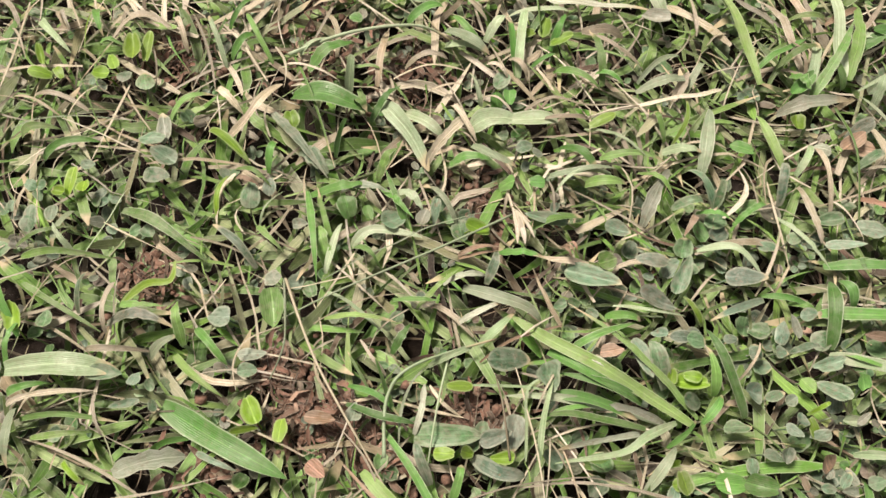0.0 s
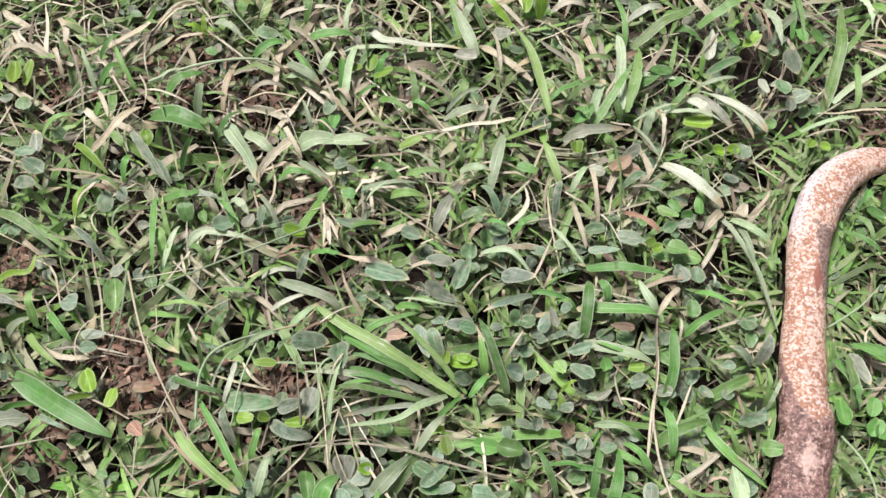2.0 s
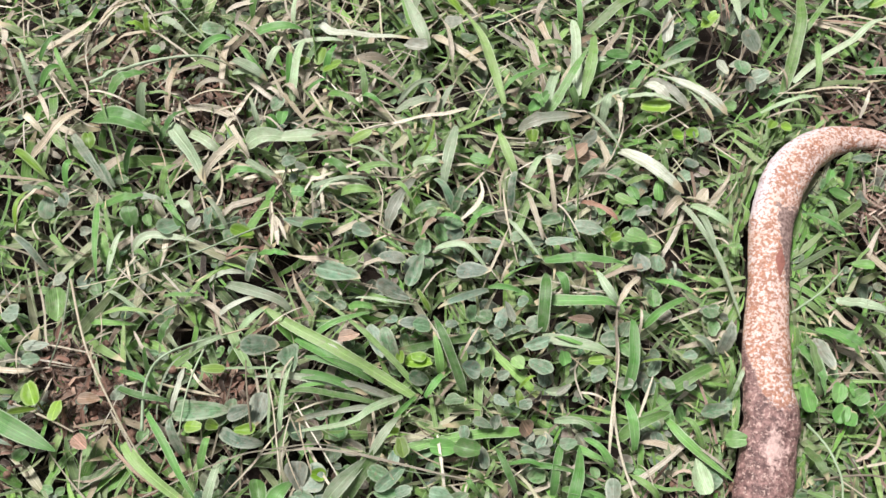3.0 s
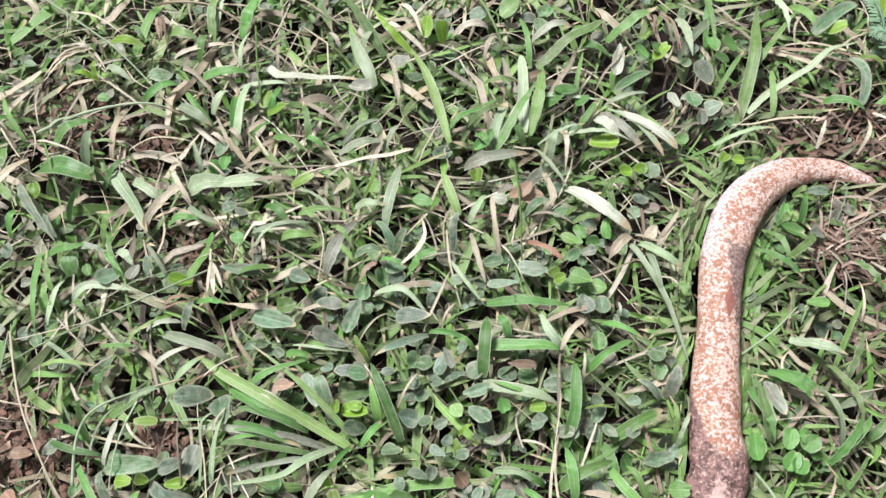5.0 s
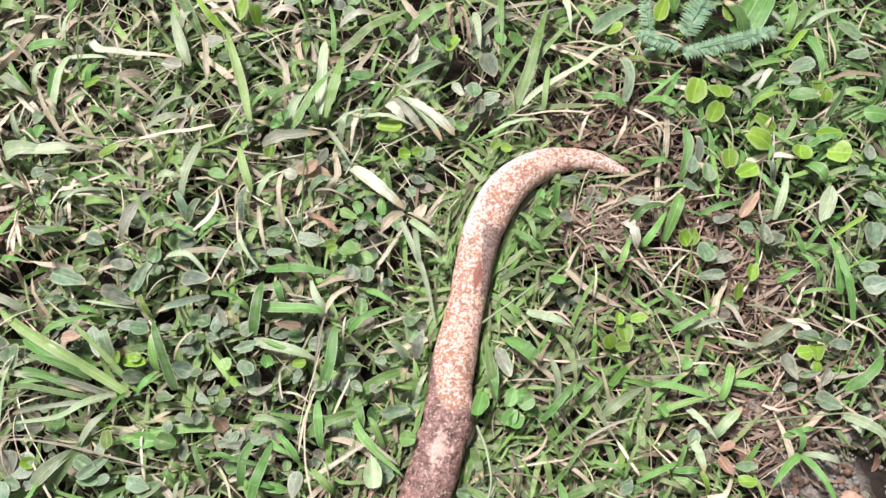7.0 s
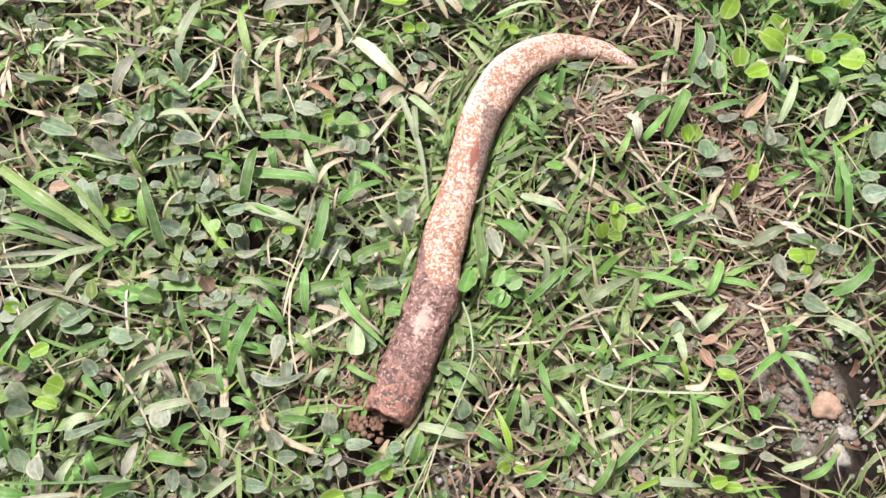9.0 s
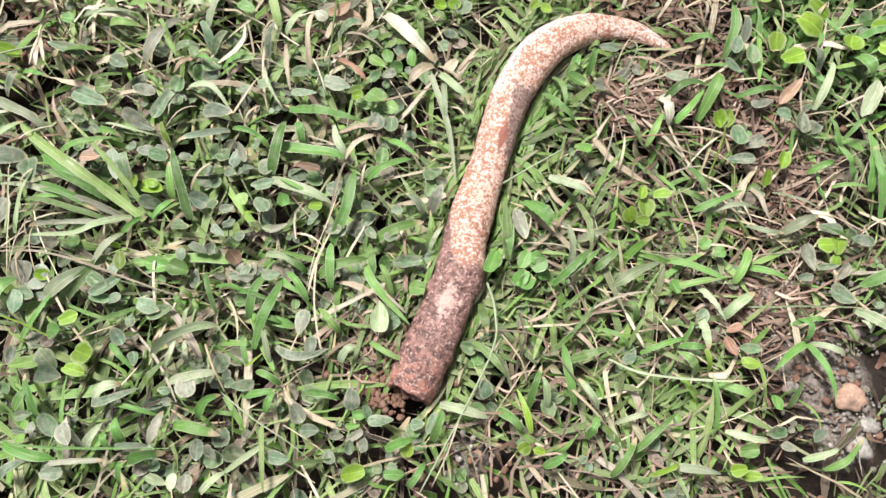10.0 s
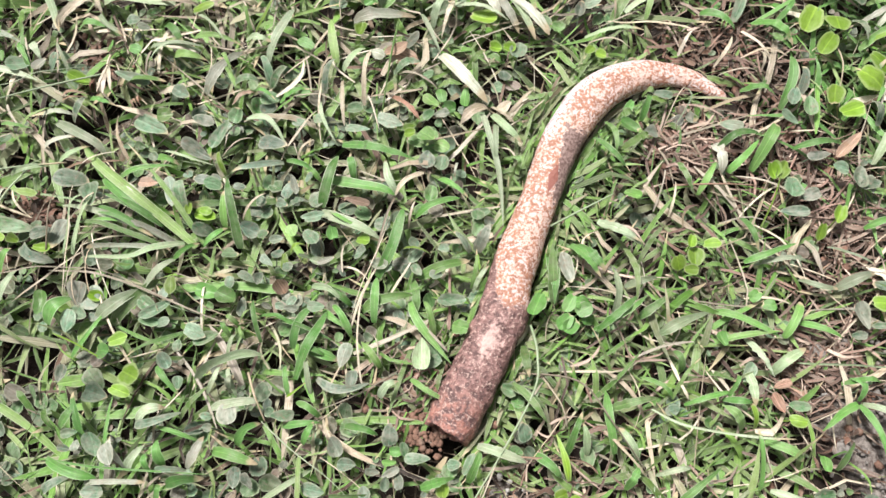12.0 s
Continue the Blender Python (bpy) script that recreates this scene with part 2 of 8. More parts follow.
def horn_material():
    """u runs round the horn from its inner side over the top, v from the broken base to the tip."""
    m, t, p, out = graph("rust_speckled_horn")
    place = t.nodes.new("ShaderNodeNewGeometry").outputs["Position"]
    uv = t.nodes.new("ShaderNodeUVMap")
    cut = t.nodes.new("ShaderNodeSeparateXYZ")
    t.links.new(uv.outputs[0], cut.inputs[0])
    u, v = cut.outputs[0], cut.outputs[1]
    fine, speck = grain(t, place, 440, 3, 0.6), grain(t, place, 640, 2, 0.5)
    mid, big = grain(t, place, 170, 4, 0.65, 0.3), grain(t, place, 42, 3, 0.55)
    cream = blend(t, ramp(t, big, [(0.42, 0.0), (0.6, 1.0)]), (0.56, 0.4, 0.355), (0.6, 0.5, 0.495))
    rust = blend(t, ramp(t, mid, [(0.38, 0.0), (0.6, 1.0)]), (0.42, 0.18, 0.098), (0.26, 0.105, 0.06))
    # rust lies in clusters; sky light on the bend's outer edge is painted lilac-white
    much = maths(t, 'ADD', maths(t, 'MULTIPLY', fine, 0.55), maths(t, 'ADD', maths(t, 'MULTIPLY', mid, 0.25), maths(t, 'MULTIPLY', big, 0.2)))
    skylit = maths(t, 'MULTIPLY', ramp(t, u, [(0.3, 0.0), (0.4, 1.0)]), ramp(t, v, [(0.56, 0.0), (0.62, 1.0), (0.8, 1.0), (0.86, 0.0)]))
    tip = ramp(t, v, [(0.84, 0.0), (0.95, 1.0)])
    cream = blend(t, skylit, cream, (0.58, 0.5, 0.54))
    much = maths(t, 'SUBTRACT', much, maths(t, 'ADD', maths(t, 'MULTIPLY', skylit, 0.07), maths(t, 'MULTIPLY', tip, 0.025)))
    col = blend(t, ramp(t, much, [(0.465, 0.0), (0.53, 0.92)]), cream, rust)
    col = blend(t, ramp(t, speck, [(0.59, 0.0), (0.66, 0.7)]), col, (0.22, 0.095, 0.06))
    col = blend(t, ramp(t, speck, [(0.3, 0.6), (0.36, 0.0)]), col, (0.62, 0.54, 0.5))
    # crusted purple-brown base with an uneven edge that climbs on the outer side
    mud = blend(t, ramp(t, mid, [(0.38, 0.0), (0.62, 1.0)]), (0.075, 0.036, 0.036), (0.27, 0.15, 0.14))
    mud = blend(t, ramp(t, fine, [(0.54, 0.0), (0.66, 0.75)]), mud, (0.52, 0.37, 0.33))
    mud = blend(t, ramp(t, speck, [(0.33, 0.7), (0.4, 0.0)]), mud, (0.06, 0.03, 0.028))
    pale = maths(t, 'SUBTRACT', 1.0, maths(t, 'ADD', maths(t, 'DIVIDE', maths(t, 'ABSOLUTE', maths(t, 'SUBTRACT', v, 0.175)), 0.05), maths(t, 'DIVIDE', maths(t, 'ABSOLUTE', maths(t, 'SUBTRACT', u, 0.25)), 0.09)))
    mud = blend(t, ramp(t, maths(t, 'ADD', pale, maths(t, 'MULTIPLY', maths(t, 'SUBTRACT', mid, 0.5), 3.0)), [(0.0, 0.0), (0.5, 0.75)]), mud, (0.58, 0.4, 0.37))
    reach = maths(t, 'ADD', v, maths(t, 'MULTIPLY', maths(t, 'SUBTRACT', maths(t, 'ADD', maths(t, 'MULTIPLY', big, 0.5), maths(t, 'MULTIPLY', mid, 0.5)), 0.5), 0.12))
    reach = maths(t, 'SUBTRACT', reach, maths(t, 'MULTIPLY', ramp(t, u, [(0.3, 0.0), (0.46, 1.0)]), 0.1))
    col = blend(t, ramp(t, reach, [(0.245, 1.0), (0.258, 0.0)]), col, mud)
    redness = ramp(t, v, [(0.03, 0.3), (0.1, 0.0)])
    col = blend(t, maths(t, 'MULTIPLY', redness, ramp(t, mid, [(0.45, 0.0), (0.58, 1.0)])), col, (0.4, 0.12, 0.06))
    # a grey-mauve smear on the inner flank, half-way up, with a darker red-brown scab on its edge
    along = maths(t, 'SUBTRACT', 1.0, maths(t, 'DIVIDE', maths(t, 'ABSOLUTE', maths(t, 'SUBTRACT', v, 0.545)), 0.078))
    flank = maths(t, 'SUBTRACT', 1.0, maths(t, 'DIVIDE', maths(t, 'SUBTRACT', u, 0.03), maths(t, 'MULTIPLY_ADD', maths(t, 'SUBTRACT', v, 0.535), 0.9, 0.17)))
    rough = maths(t, 'MULTIPLY', maths(t, 'SUBTRACT', mid, 0.5), 0.9)
    patch = maths(t, 'ADD', maths(t, 'MINIMUM', along, flank), rough)
    smear = blend(t, ramp(t, fine, [(0.4, 0.0), (0.6, 1.0)]), (0.13, 0.075, 0.068), (0.29, 0.2, 0.18))
    col = blend(t, ramp(t, patch, [(0.0, 0.0), (0.05, 1.0)]), col, smear)
    scab = maths(t, 'SUBTRACT', 1.0, maths(t, 'ADD', maths(t, 'DIVIDE', maths(t, 'ABSOLUTE', maths(t, 'SUBTRACT', v, 0.507)), 0.04), maths(t, 'DIVIDE', maths(t, 'ABSOLUTE', maths(t, 'SUBTRACT', u, 0.2)), 0.06)))
    col = blend(t, ramp(t, maths(t, 'ADD', scab, rough), [(0.2, 0.0), (0.27, 1.0)]), col, (0.25, 0.095, 0.075))
    t.links.new(col, p.inputs["Base Color"])
    p.inputs["Roughness"].default_value = 0.6
    relief(t, maths(t, 'ADD', maths(t, 'MULTIPLY', mid, 1.2), fine), 0.7, 0.0022, p)
    return m


def bark_material():
    m, t, p, out = graph("bleached_wood")
    place = t.nodes.new("ShaderNodeNewGeometry").outputs["Position"]
    col = ramp(t, grain(t, place, 90, 5, 0.7), [(0.35, (0.3, 0.21, 0.15)), (0.5, (0.5, 0.4, 0.32)), (0.7, (0.62, 0.54, 0.46))])
    t.links.new(col, p.inputs["Base Color"])
    p.inputs["Roughness"].default_value = 0.9
    relief(t, grain(t, place, 260, 4, 0.7), 0.7, 0.002, p)
    return m


SOIL = soil_material()
ROSE_STONE = stone_material("rose_stone", (0.5, 0.33, 0.26), (0.3, 0.2, 0.16))
WHITE_STONE = stone_material("pale_quartz", (0.42, 0.41, 0.4), (0.2, 0.19, 0.18))
CLOD = stone_material("brown_clod", (0.24, 0.135, 0.1), (0.09, 0.05, 0.036))
GREY_STONE = stone_material("grey_stone", (0.26, 0.24, 0.23), (0.1, 0.09, 0.085))
HORN = horn_material()
BARK = bark_material()

# ---- shapes ----
rng = np.random.default_rng(7)


def field(seed, size):
    """A smooth random field between about -1 and 1, with features of that size in metres."""
    r = np.random.default_rng(seed)
    way, turn = r.uniform(0, 2 * np.pi, 9), r.uniform(0, 2 * np.pi, 9)
    k = 2 * np.pi / size * r.uniform(0.5, 1.6, 9)

    def at(x, y):
        return sum(np.sin((x * np.cos(a) + y * np.sin(a)) * f + b) for a, b, f in zip(way, turn, k)) / 3.2

    return at


swell, bumps = field(1, 0.5), field(2, 0.06)


def height(x, y):
    return 0.004 * swell(x, y) + 0.0022 * bumps(x, y)


# patches where soil and dead grass show through: x, y, radius
BARE = ((0.53, 0.318, 0.046), (0.562, 0.29, 0.038), (0.622, 0.225, 0.03), (0.657, 0.173, 0.026), (0.675, 0.025, 0.055), (0.712, -0.005, 0.055),
        (0.431, -0.074, 0.033), (0.634, 0.072, 0.022), (0.36, 0.0, 0.02), (0.523, 0.23, 0.024),
        (-0.1, 0.347, 0.03), (-0.034, 0.324, 0.024), (0.022, 0.218, 0.015), (-0.208, 0.333, 0.02), (-0.145, 0.033, 0.022), (-0.092, 0.07, 0.012), (-0.2, 0.155, 0.013), (-0.06, 0.062, 0.02), (-0.025, 0.032, 0.018), (-0.112, 0.1, 0.013), (0.02, 0.075, 0.013))


def bare(x, y):
    return np.clip(sum(np.exp(-((x - a) ** 2 + (y - b) ** 2) / (r * r)) for a, b, r in BARE), 0, 1)


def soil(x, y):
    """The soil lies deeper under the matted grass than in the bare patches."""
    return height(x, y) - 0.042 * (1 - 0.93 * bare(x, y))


def mesh_of(name, verts, faces, uvs, material):
    me = bpy.data.meshes.new(name)
    me.from_pydata(verts, [], faces)
    layer = me.uv_layers.new(name="UVMap")
    loops = np.empty(len(me.loops), dtype=np.int32)
    me.loops.foreach_get("vertex_index", loops)
    layer.data.foreach_set("uv", np.asarray(uvs, dtype=np.float32)[loops].ravel())
    me.polygons.foreach_set("use_smooth", np.ones(len(me.polygons), dtype=bool))
    me.materials.append(material)
    me.update()
    return me


def strips(x0, y0, z0, x1, y1, z1, width, rise, bow, roll, fold=0.14, rows=7, blunt=0.35, bend=None, cut=3.2):
    """Grass blades from base to tip, three points across: folded along the rib, arched up by rise, bent sideways by bow, rolled."""
    x0, y0, z0, x1, y1, z1, width, rise, bow, roll = np.broadcast_arrays(*[np.atleast_1d(np.asarray(a, float)) for a in (x0, y0, z0, x1, y1, z1, width, rise, bow, roll)])
    n = len(x0)
    s = np.linspace(0, 1, rows)[None, :]
    cut = np.broadcast_to(np.asarray(cut, float), (n,))[:, None]
    dx, dy = x1 - x0, y1 - y0
    length = np.maximum(np.hypot(dx, dy), 1e-5)
    px, py = -dy / length, dx / length
    side = bow[:, None] * np.sin(np.pi * s)
    drop = 0.0
    if bend is not None:
        past = np.maximum(0, s - rng.uniform(0.3, 0.7, n)[:, None]) * length[:, None]
        side = side + np.asarray(bend)[:, None] * past
        drop = np.abs(np.asarray(bend))[:, None] * 0.35 * past
    cx = x0[:, None] + dx[:, None] * s + px[:, None] * side
    cy = y0[:, None] + dy[:, None] * s + py[:, None] * side
    cz = z0[:, None] + (z1 - z0)[:, None] * s + rise[:, None] * np.sin(np.pi * np.clip(s * 0.95 + 0.02, 0, 1)) - drop
    cz = cz + 0.0007 * rng.standard_normal((n, rows)) * np.minimum(1, width[:, None] / 0.005)
    shape = np.minimum(1.0, blunt + 2.2 * s) * (1 - np.minimum(s, 0.985) ** cut) * 0.5 + 0.006
    w = width[:, None] * shape * (1 + 0.09 * rng.standard_normal((n, rows)))
    lean = roll[:, None] * (0.5 + 0.8 * s)
    ox, oy, oz = px[:, None] * np.cos(lean) * w, py[:, None] * np.cos(lean) * w, np.sin(lean) * w
    sag = fold * w
    verts = np.stack([np.stack([cx - ox, cy - oy, cz - oz + sag], -1), np.stack([cx, cy, cz], -1), np.stack([cx + ox, cy + oy, cz + oz + sag], -1)], 2)
    verts = verts.reshape(-1, 3)
    one = [(r * 3 + c, r * 3 + c + 1, r * 3 + c + 4, r * 3 + c + 3) for r in range(rows - 1) for c in (0, 1)]
    faces = (np.array(one)[None] + (np.arange(n) * rows * 3)[:, None, None]).reshape(-1, 4)
    uv1 = np.stack([np.broadcast_to(np.array([0.0, 0.5, 1.0])[None, :], (rows, 3)), np.broadcast_to(s[0][:, None], (rows, 3))], -1).reshape(-1, 2)
    return verts, faces, np.tile(uv1, (n, 1))


def discs(x, y, z, heading, long, wide, tilt, cup, sides=11, notch=0.08):
    """Small roundish leaves with a cupped, slightly uneven rim; the heading runs from the stalk to the leaf's tip."""
    x, y, z, heading, long, wide, tilt, cup = np.broadcast_arrays(*[np.atleast_1d(np.asarray(a, float)) for a in (x, y, z, heading, long, wide, tilt, cup)])
    n = len(x)
    a = np.linspace(0, 2 * np.pi, sides, endpoint=False)[None, :]
    egg = 1 + 0.1 * np.cos(a) - notch * np.exp(-(np.minimum(a, 2 * np.pi - a) ** 2) / 0.08)
    wob = 1.0
    for k, much in ((2, 0.06), (3, 0.05), (5, 0.03)):
        wob = wob + much * rng.standard_normal((n, 1)) * np.cos(k * a + rng.uniform(0, 6.28, (n, 1)))
    lu, lv = np.cos(a) * egg * wob, np.sin(a) * wob * (1 - 0.12 * np.cos(a))
    fold = rng.uniform(0.05, 0.5, (n, 1)) * np.abs(lv)
    rings = []
    for q in (0.0, 0.55, 1.0):
        u, v = lu * q * long[:, None] / 2, lv * q * wide[:, None] / 2
        h = cup[:, None] * q * q * wide[:, None] + fold * q * wide[:, None] * 0.5 + u * np.sin(tilt)[:, None]
        u = u * np.cos(tilt)[:, None]
        c, s = np.cos(heading)[:, None], np.sin(heading)[:, None]
        ring = np.stack([x[:, None] + u * c - v * s, y[:, None] + u * s + v * c, z[:, None] + h], -1)
        rings.append(ring[:, :1] if q == 0 else ring)
    verts = np.concatenate(rings, 1)
    m = 1 + 2 * sides
    tri = [(0, 1 + i, 1 + (i + 1) % sides) for i in range(sides)]
    quad = [(1 + i, 1 + sides + i, 1 + sides + (i + 1) % sides, 1 + (i + 1) % sides) for i in range(sides)]
    faces = [tuple(k + b * m for k in f) for b in range(n) for f in tri + quad]
    uv1 = np.concatenate([[[0.5, 0.5]], *[np.stack([0.5 + 0.5 * q * np.sin(a[0]), 0.45 + 0.42 * q * np.cos(a[0])], -1) for q in (0.55, 1.0)]])
    return verts.reshape(-1, 3), faces, np.tile(uv1, (n, 1))


def tube(points, radii, sides=6):
    """A tapering round stalk through the points, smoothed between them."""
    P = [Vector(p) for p in points]
    line, rad = [], []
    for i in range(len(P) - 1):
        a, b, c, d = P[max(i - 1, 0)], P[i], P[i + 1], P[min(i + 2, len(P) - 1)]
        for k in range(6):
            s = k / 6
            line.append(0.5 * ((2 * b) + (c - a) * s + (2 * a - 5 * b + 4 * c - d) * s * s + (3 * b - a - 3 * c + d) * s ** 3))
            rad.append(radii[i] + (radii[i + 1] - radii[i]) * s)
    line.append(P[-1])
    rad.append(radii[-1])
    verts, faces, uvs = [], [], []
    for i, (c, r) in enumerate(zip(line, rad)):
        way = (line[min(i + 1, len(line) - 1)] - line[max(i - 1, 0)]).normalized()
        across = way.cross(Vector((0, 0, 1)))
        across = across.normalized() if across.length > 1e-4 else Vector((1, 0, 0))
        up = across.cross(way)
        for k in range(sides):
            q = 2 * math.pi * k / sides
            verts.append(c + (across * math.cos(q) + up * math.sin(q)) * r)
            uvs.append((k / sides, i / len(line)))
    for i in range(len(line) - 1):
        for k in range(sides):
            faces.append((i * sides + k, i * sides + (k + 1) % sides, (i + 1) * sides + (k + 1) % sides, (i + 1) * sides + k))
    faces += [tuple(range(sides))[::-1], tuple(range((len(line) - 1) * sides, len(line) * sides))]
    return [tuple(v) for v in verts], faces, uvs


def joined(*pieces):
    verts, faces, uvs = [], [], []
    for v, f, u in pieces:
        b = len(verts)
        verts += [tuple(p) for p in v]
        faces += [tuple(int(k) + b for k in q) for q in f]
        uvs += [tuple(p) for p in u]
    return verts, faces, uvs


def thing(name, piece, material, label, category, group="", base=None):
    verts, faces, uvs = piece
    verts = np.asarray(verts, float)
    origin = np.array(base if base is not None else (*verts[:, :2].mean(0), verts[:, 2].min()))
    ob = new(name, mesh_of(name, verts - origin, [tuple(f) for f in faces], uvs, material))
    ob.location = origin
    return tagged(ob, label, category, group)


def part(name, piece, material, parent, label=""):
    verts, faces, uvs = piece
    verts = np.asarray(verts, float) - np.array(parent.location)
    ob = new(name, mesh_of(name, verts, [tuple(f) for f in faces], uvs, material))
    ob.parent = parent
    return tagged(ob, label)


# ---- ground ----
def ground_sheet():
    fine_x, fine_y = np.arange(-0.7, 1.2, 0.007), np.arange(-0.55, 0.9, 0.007)
    far = np.array([0.15, 0.4, 0.9, 2, 5, 15, 50, 200])
    xs = np.concatenate([(fine_x[0] - far)[::-1], fine_x, fine_x[-1] + far])
    ys = np.concatenate([(fine_y[0] - far)[::-1], fine_y, fine_y[-1] + far])
    X, Y = np.meshgrid(xs, ys, indexing="ij")
    rough = np.random.default_rng(3).normal(0, 0.0011, X.shape)
    Z = soil(X, Y) + rough + 0.002 * bare(X, Y) * bumps(X * 3.1, Y * 3.1)
    nx, ny = X.shape
    verts = np.stack([X, Y, Z], -1).reshape(-1, 3)
    i, j = np.meshgrid(np.arange(nx - 1), np.arange(ny - 1), indexing="ij")
    q = (i * ny + j).ravel()
    faces = np.stack([q, q + ny, q + ny + 1, q + 1], -1)
    return tagged(new("ground", mesh_of("ground", verts, faces.tolist(), verts[:, :2], SOIL)), "brown soil under matted lawn grass, its colour darkened for shade", "ground", kind="structure")


ground_sheet()

# ---- the horn ----
# centre line from the broken base to the tip: x, y, half width
SPINE = (
    (0.3805, -0.0345, 0.0174), (0.3880, -0.0100, 0.0190), (0.3955, 0.0215, 0.0186), (0.4015, 0.0445, 0.0186), (0.4060, 0.0625, 0.0191),
    (0.4070, 0.0870, 0.0175), (0.4095, 0.1085, 0.0174), (0.4142, 0.1355, 0.0158), (0.4190, 0.1610, 0.0152), (0.4235, 0.1885, 0.0157),
    (0.4282, 0.2110, 0.0165), (0.4360, 0.2335, 0.0171), (0.4475, 0.2555, 0.0176), (0.4650, 0.2745, 0.0162), (0.4855, 0.2865, 0.0138),
    (0.5075, 0.2922, 0.0106), (0.5290, 0.2922, 0.0083), (0.5460, 0.2862, 0.0060), (0.5598, 0.2808, 0.0040))
REACH = [0.0]
for here, there in zip(SPINE, SPINE[1:]):
    REACH.append(REACH[-1] + math.dist(here[:2], there[:2]))


def spine(s):
    """Centre and half width at that share of the length."""
    far = min(max(s, 0), 1) * REACH[-1]
    i = max(k for k in range(len(SPINE) - 1) if REACH[k] <= far + 1e-9)
    a, b, c, d = (Vector(SPINE[min(max(k, 0), len(SPINE) - 1)]) for k in (i - 1, i, i + 1, i + 2))
    s = (far - REACH[i]) / (REACH[i + 1] - REACH[i])
    return 0.5 * ((2 * b) + (c - a) * s + (2 * a - 5 * b + 4 * c - d) * s * s + (3 * b - a - 3 * c + d) * s ** 3)


def animal_horn():
    rings, sides = 170, 48
    verts, faces, uvs = [], [], []
    for i in range(rings + 1):
        s = i / rings
        c, e = spine(s), spine(s + 0.004) - spine(s - 0.004)
        way = Vector((e.x, e.y, 0)).normalized()
        across = Vector((way.y, -way.x, 0))
        c.z *= math.sqrt(max(1 - s, 0.0) / 0.015) if s > 0.985 else 1.0
        c.z = max(c.z, 0.0004)
        z = 0.002 + 0.68 * spine(s).z
        for k in range(sides):
            q = 2 * math.pi * k / sides
            d = across * math.cos(q) + Vector((0, 0, 0.72 * math.sin(q)))
            p = Vector((c.x, c.y, z))
            at = (p + d * c.z)
            lump = 1 + 0.04 * noise.noise(at * 60) + 0.03 * noise.noise(at * 170)
            # the crust on the base ends in a low step and is ridged along the horn
            crust = min(1.0, max(0.0, (0.262 + 0.03 * noise.noise(at * 90) - s) / 0.012))
            lump += crust * (0.035 + 0.1 * noise.noise(at * 75 + Vector((3, 1, 7))) - 0.07 * max(0.0, 0.35 - abs(noise.noise(Vector((q * 1.6, s * 11, 2))) * 3)))
            slip = 0.006 * noise.noise(Vector((math.cos(q) * 2, math.sin(q) * 2, 5))) * max(0.0, 1 - i / 4)
            verts.append(p + d * c.z * lump + way * slip)
            uvs.append((k / sides, s))
    for i in range(rings):
        for k in range(sides):
            faces.append((i * sides + k, (i + 1) * sides + k, (i + 1) * sides + (k + 1) % sides, i * sides + (k + 1) % sides))
    # broken base: a rim, then a shallow hollow packed with dirt
    first, c = list(range(sides)), spine(0)
    e = spine(0.01) - spine(0)
    way = Vector((e.x, e.y, 0)).normalized()
    for shrink, deep in ((0.8, 0.0), (0.68, 0.004), (0.3, 0.006)):
        ring = []
        for k in range(sides):
            p = verts[k]
            mid = Vector((c.x, c.y, 0.002 + 0.68 * c.z))
            w = mid + (p - mid) * shrink + way * (deep + 0.0012 * noise.noise(p * 300))
            ring.append(len(verts))
            verts.append(w)
            uvs.append((k / sides, 0.01))
        faces += [(first[(k + 1) % sides], ring[(k + 1) % sides], ring[k], first[k]) for k in range(sides)]
        first = ring
    faces += [tuple(first[::-1]), tuple(range(rings * sides, (rings + 1) * sides))]
    return thing("animal_horn", ([tuple(v) for v in verts], faces, uvs), HORN, "weathered curved cream horn with rust-orange speckles and muddy brown base", "horn")


animal_horn()
HORN_LINE = np.array([tuple(spine(k / 60)) for k in range(61)])


def under_horn(x, y, room=0.0):
    d = np.hypot(np.asarray(x)[..., None] - HORN_LINE[:, 0], np.asarray(y)[..., None] - HORN_LINE[:, 1])
    return (d < HORN_LINE[:, 2] - room).any(-1)


# ---- the lawn: uncountable blades, leaves and dead stems ----
clumps, cover, holes = field(11, 0.16), field(12, 0.12), field(13, 0.045)


def scatter(n, x0=-0.6, x1=1.1, y0=-0.45, y1=0.8):
    """Spots over the lawn near the path, thinning out past its edges."""
    x, y = rng.uniform(x0, x1, n), rng.uniform(y0, y1, n)
    edge = np.minimum.reduce([x - x0, x1 - x, y - y0, y1 - y]) < 0.12
    return x + edge * rng.normal(0, 0.09, n), y + edge * rng.normal(0, 0.09, n)


def lay(name, piece, material, label, category):
    v, f, u = piece
    return tagged(new(name, mesh_of(name, v, f.tolist() if isinstance(f, np.ndarray) else f, u, material)), label, category, kind="stuff")


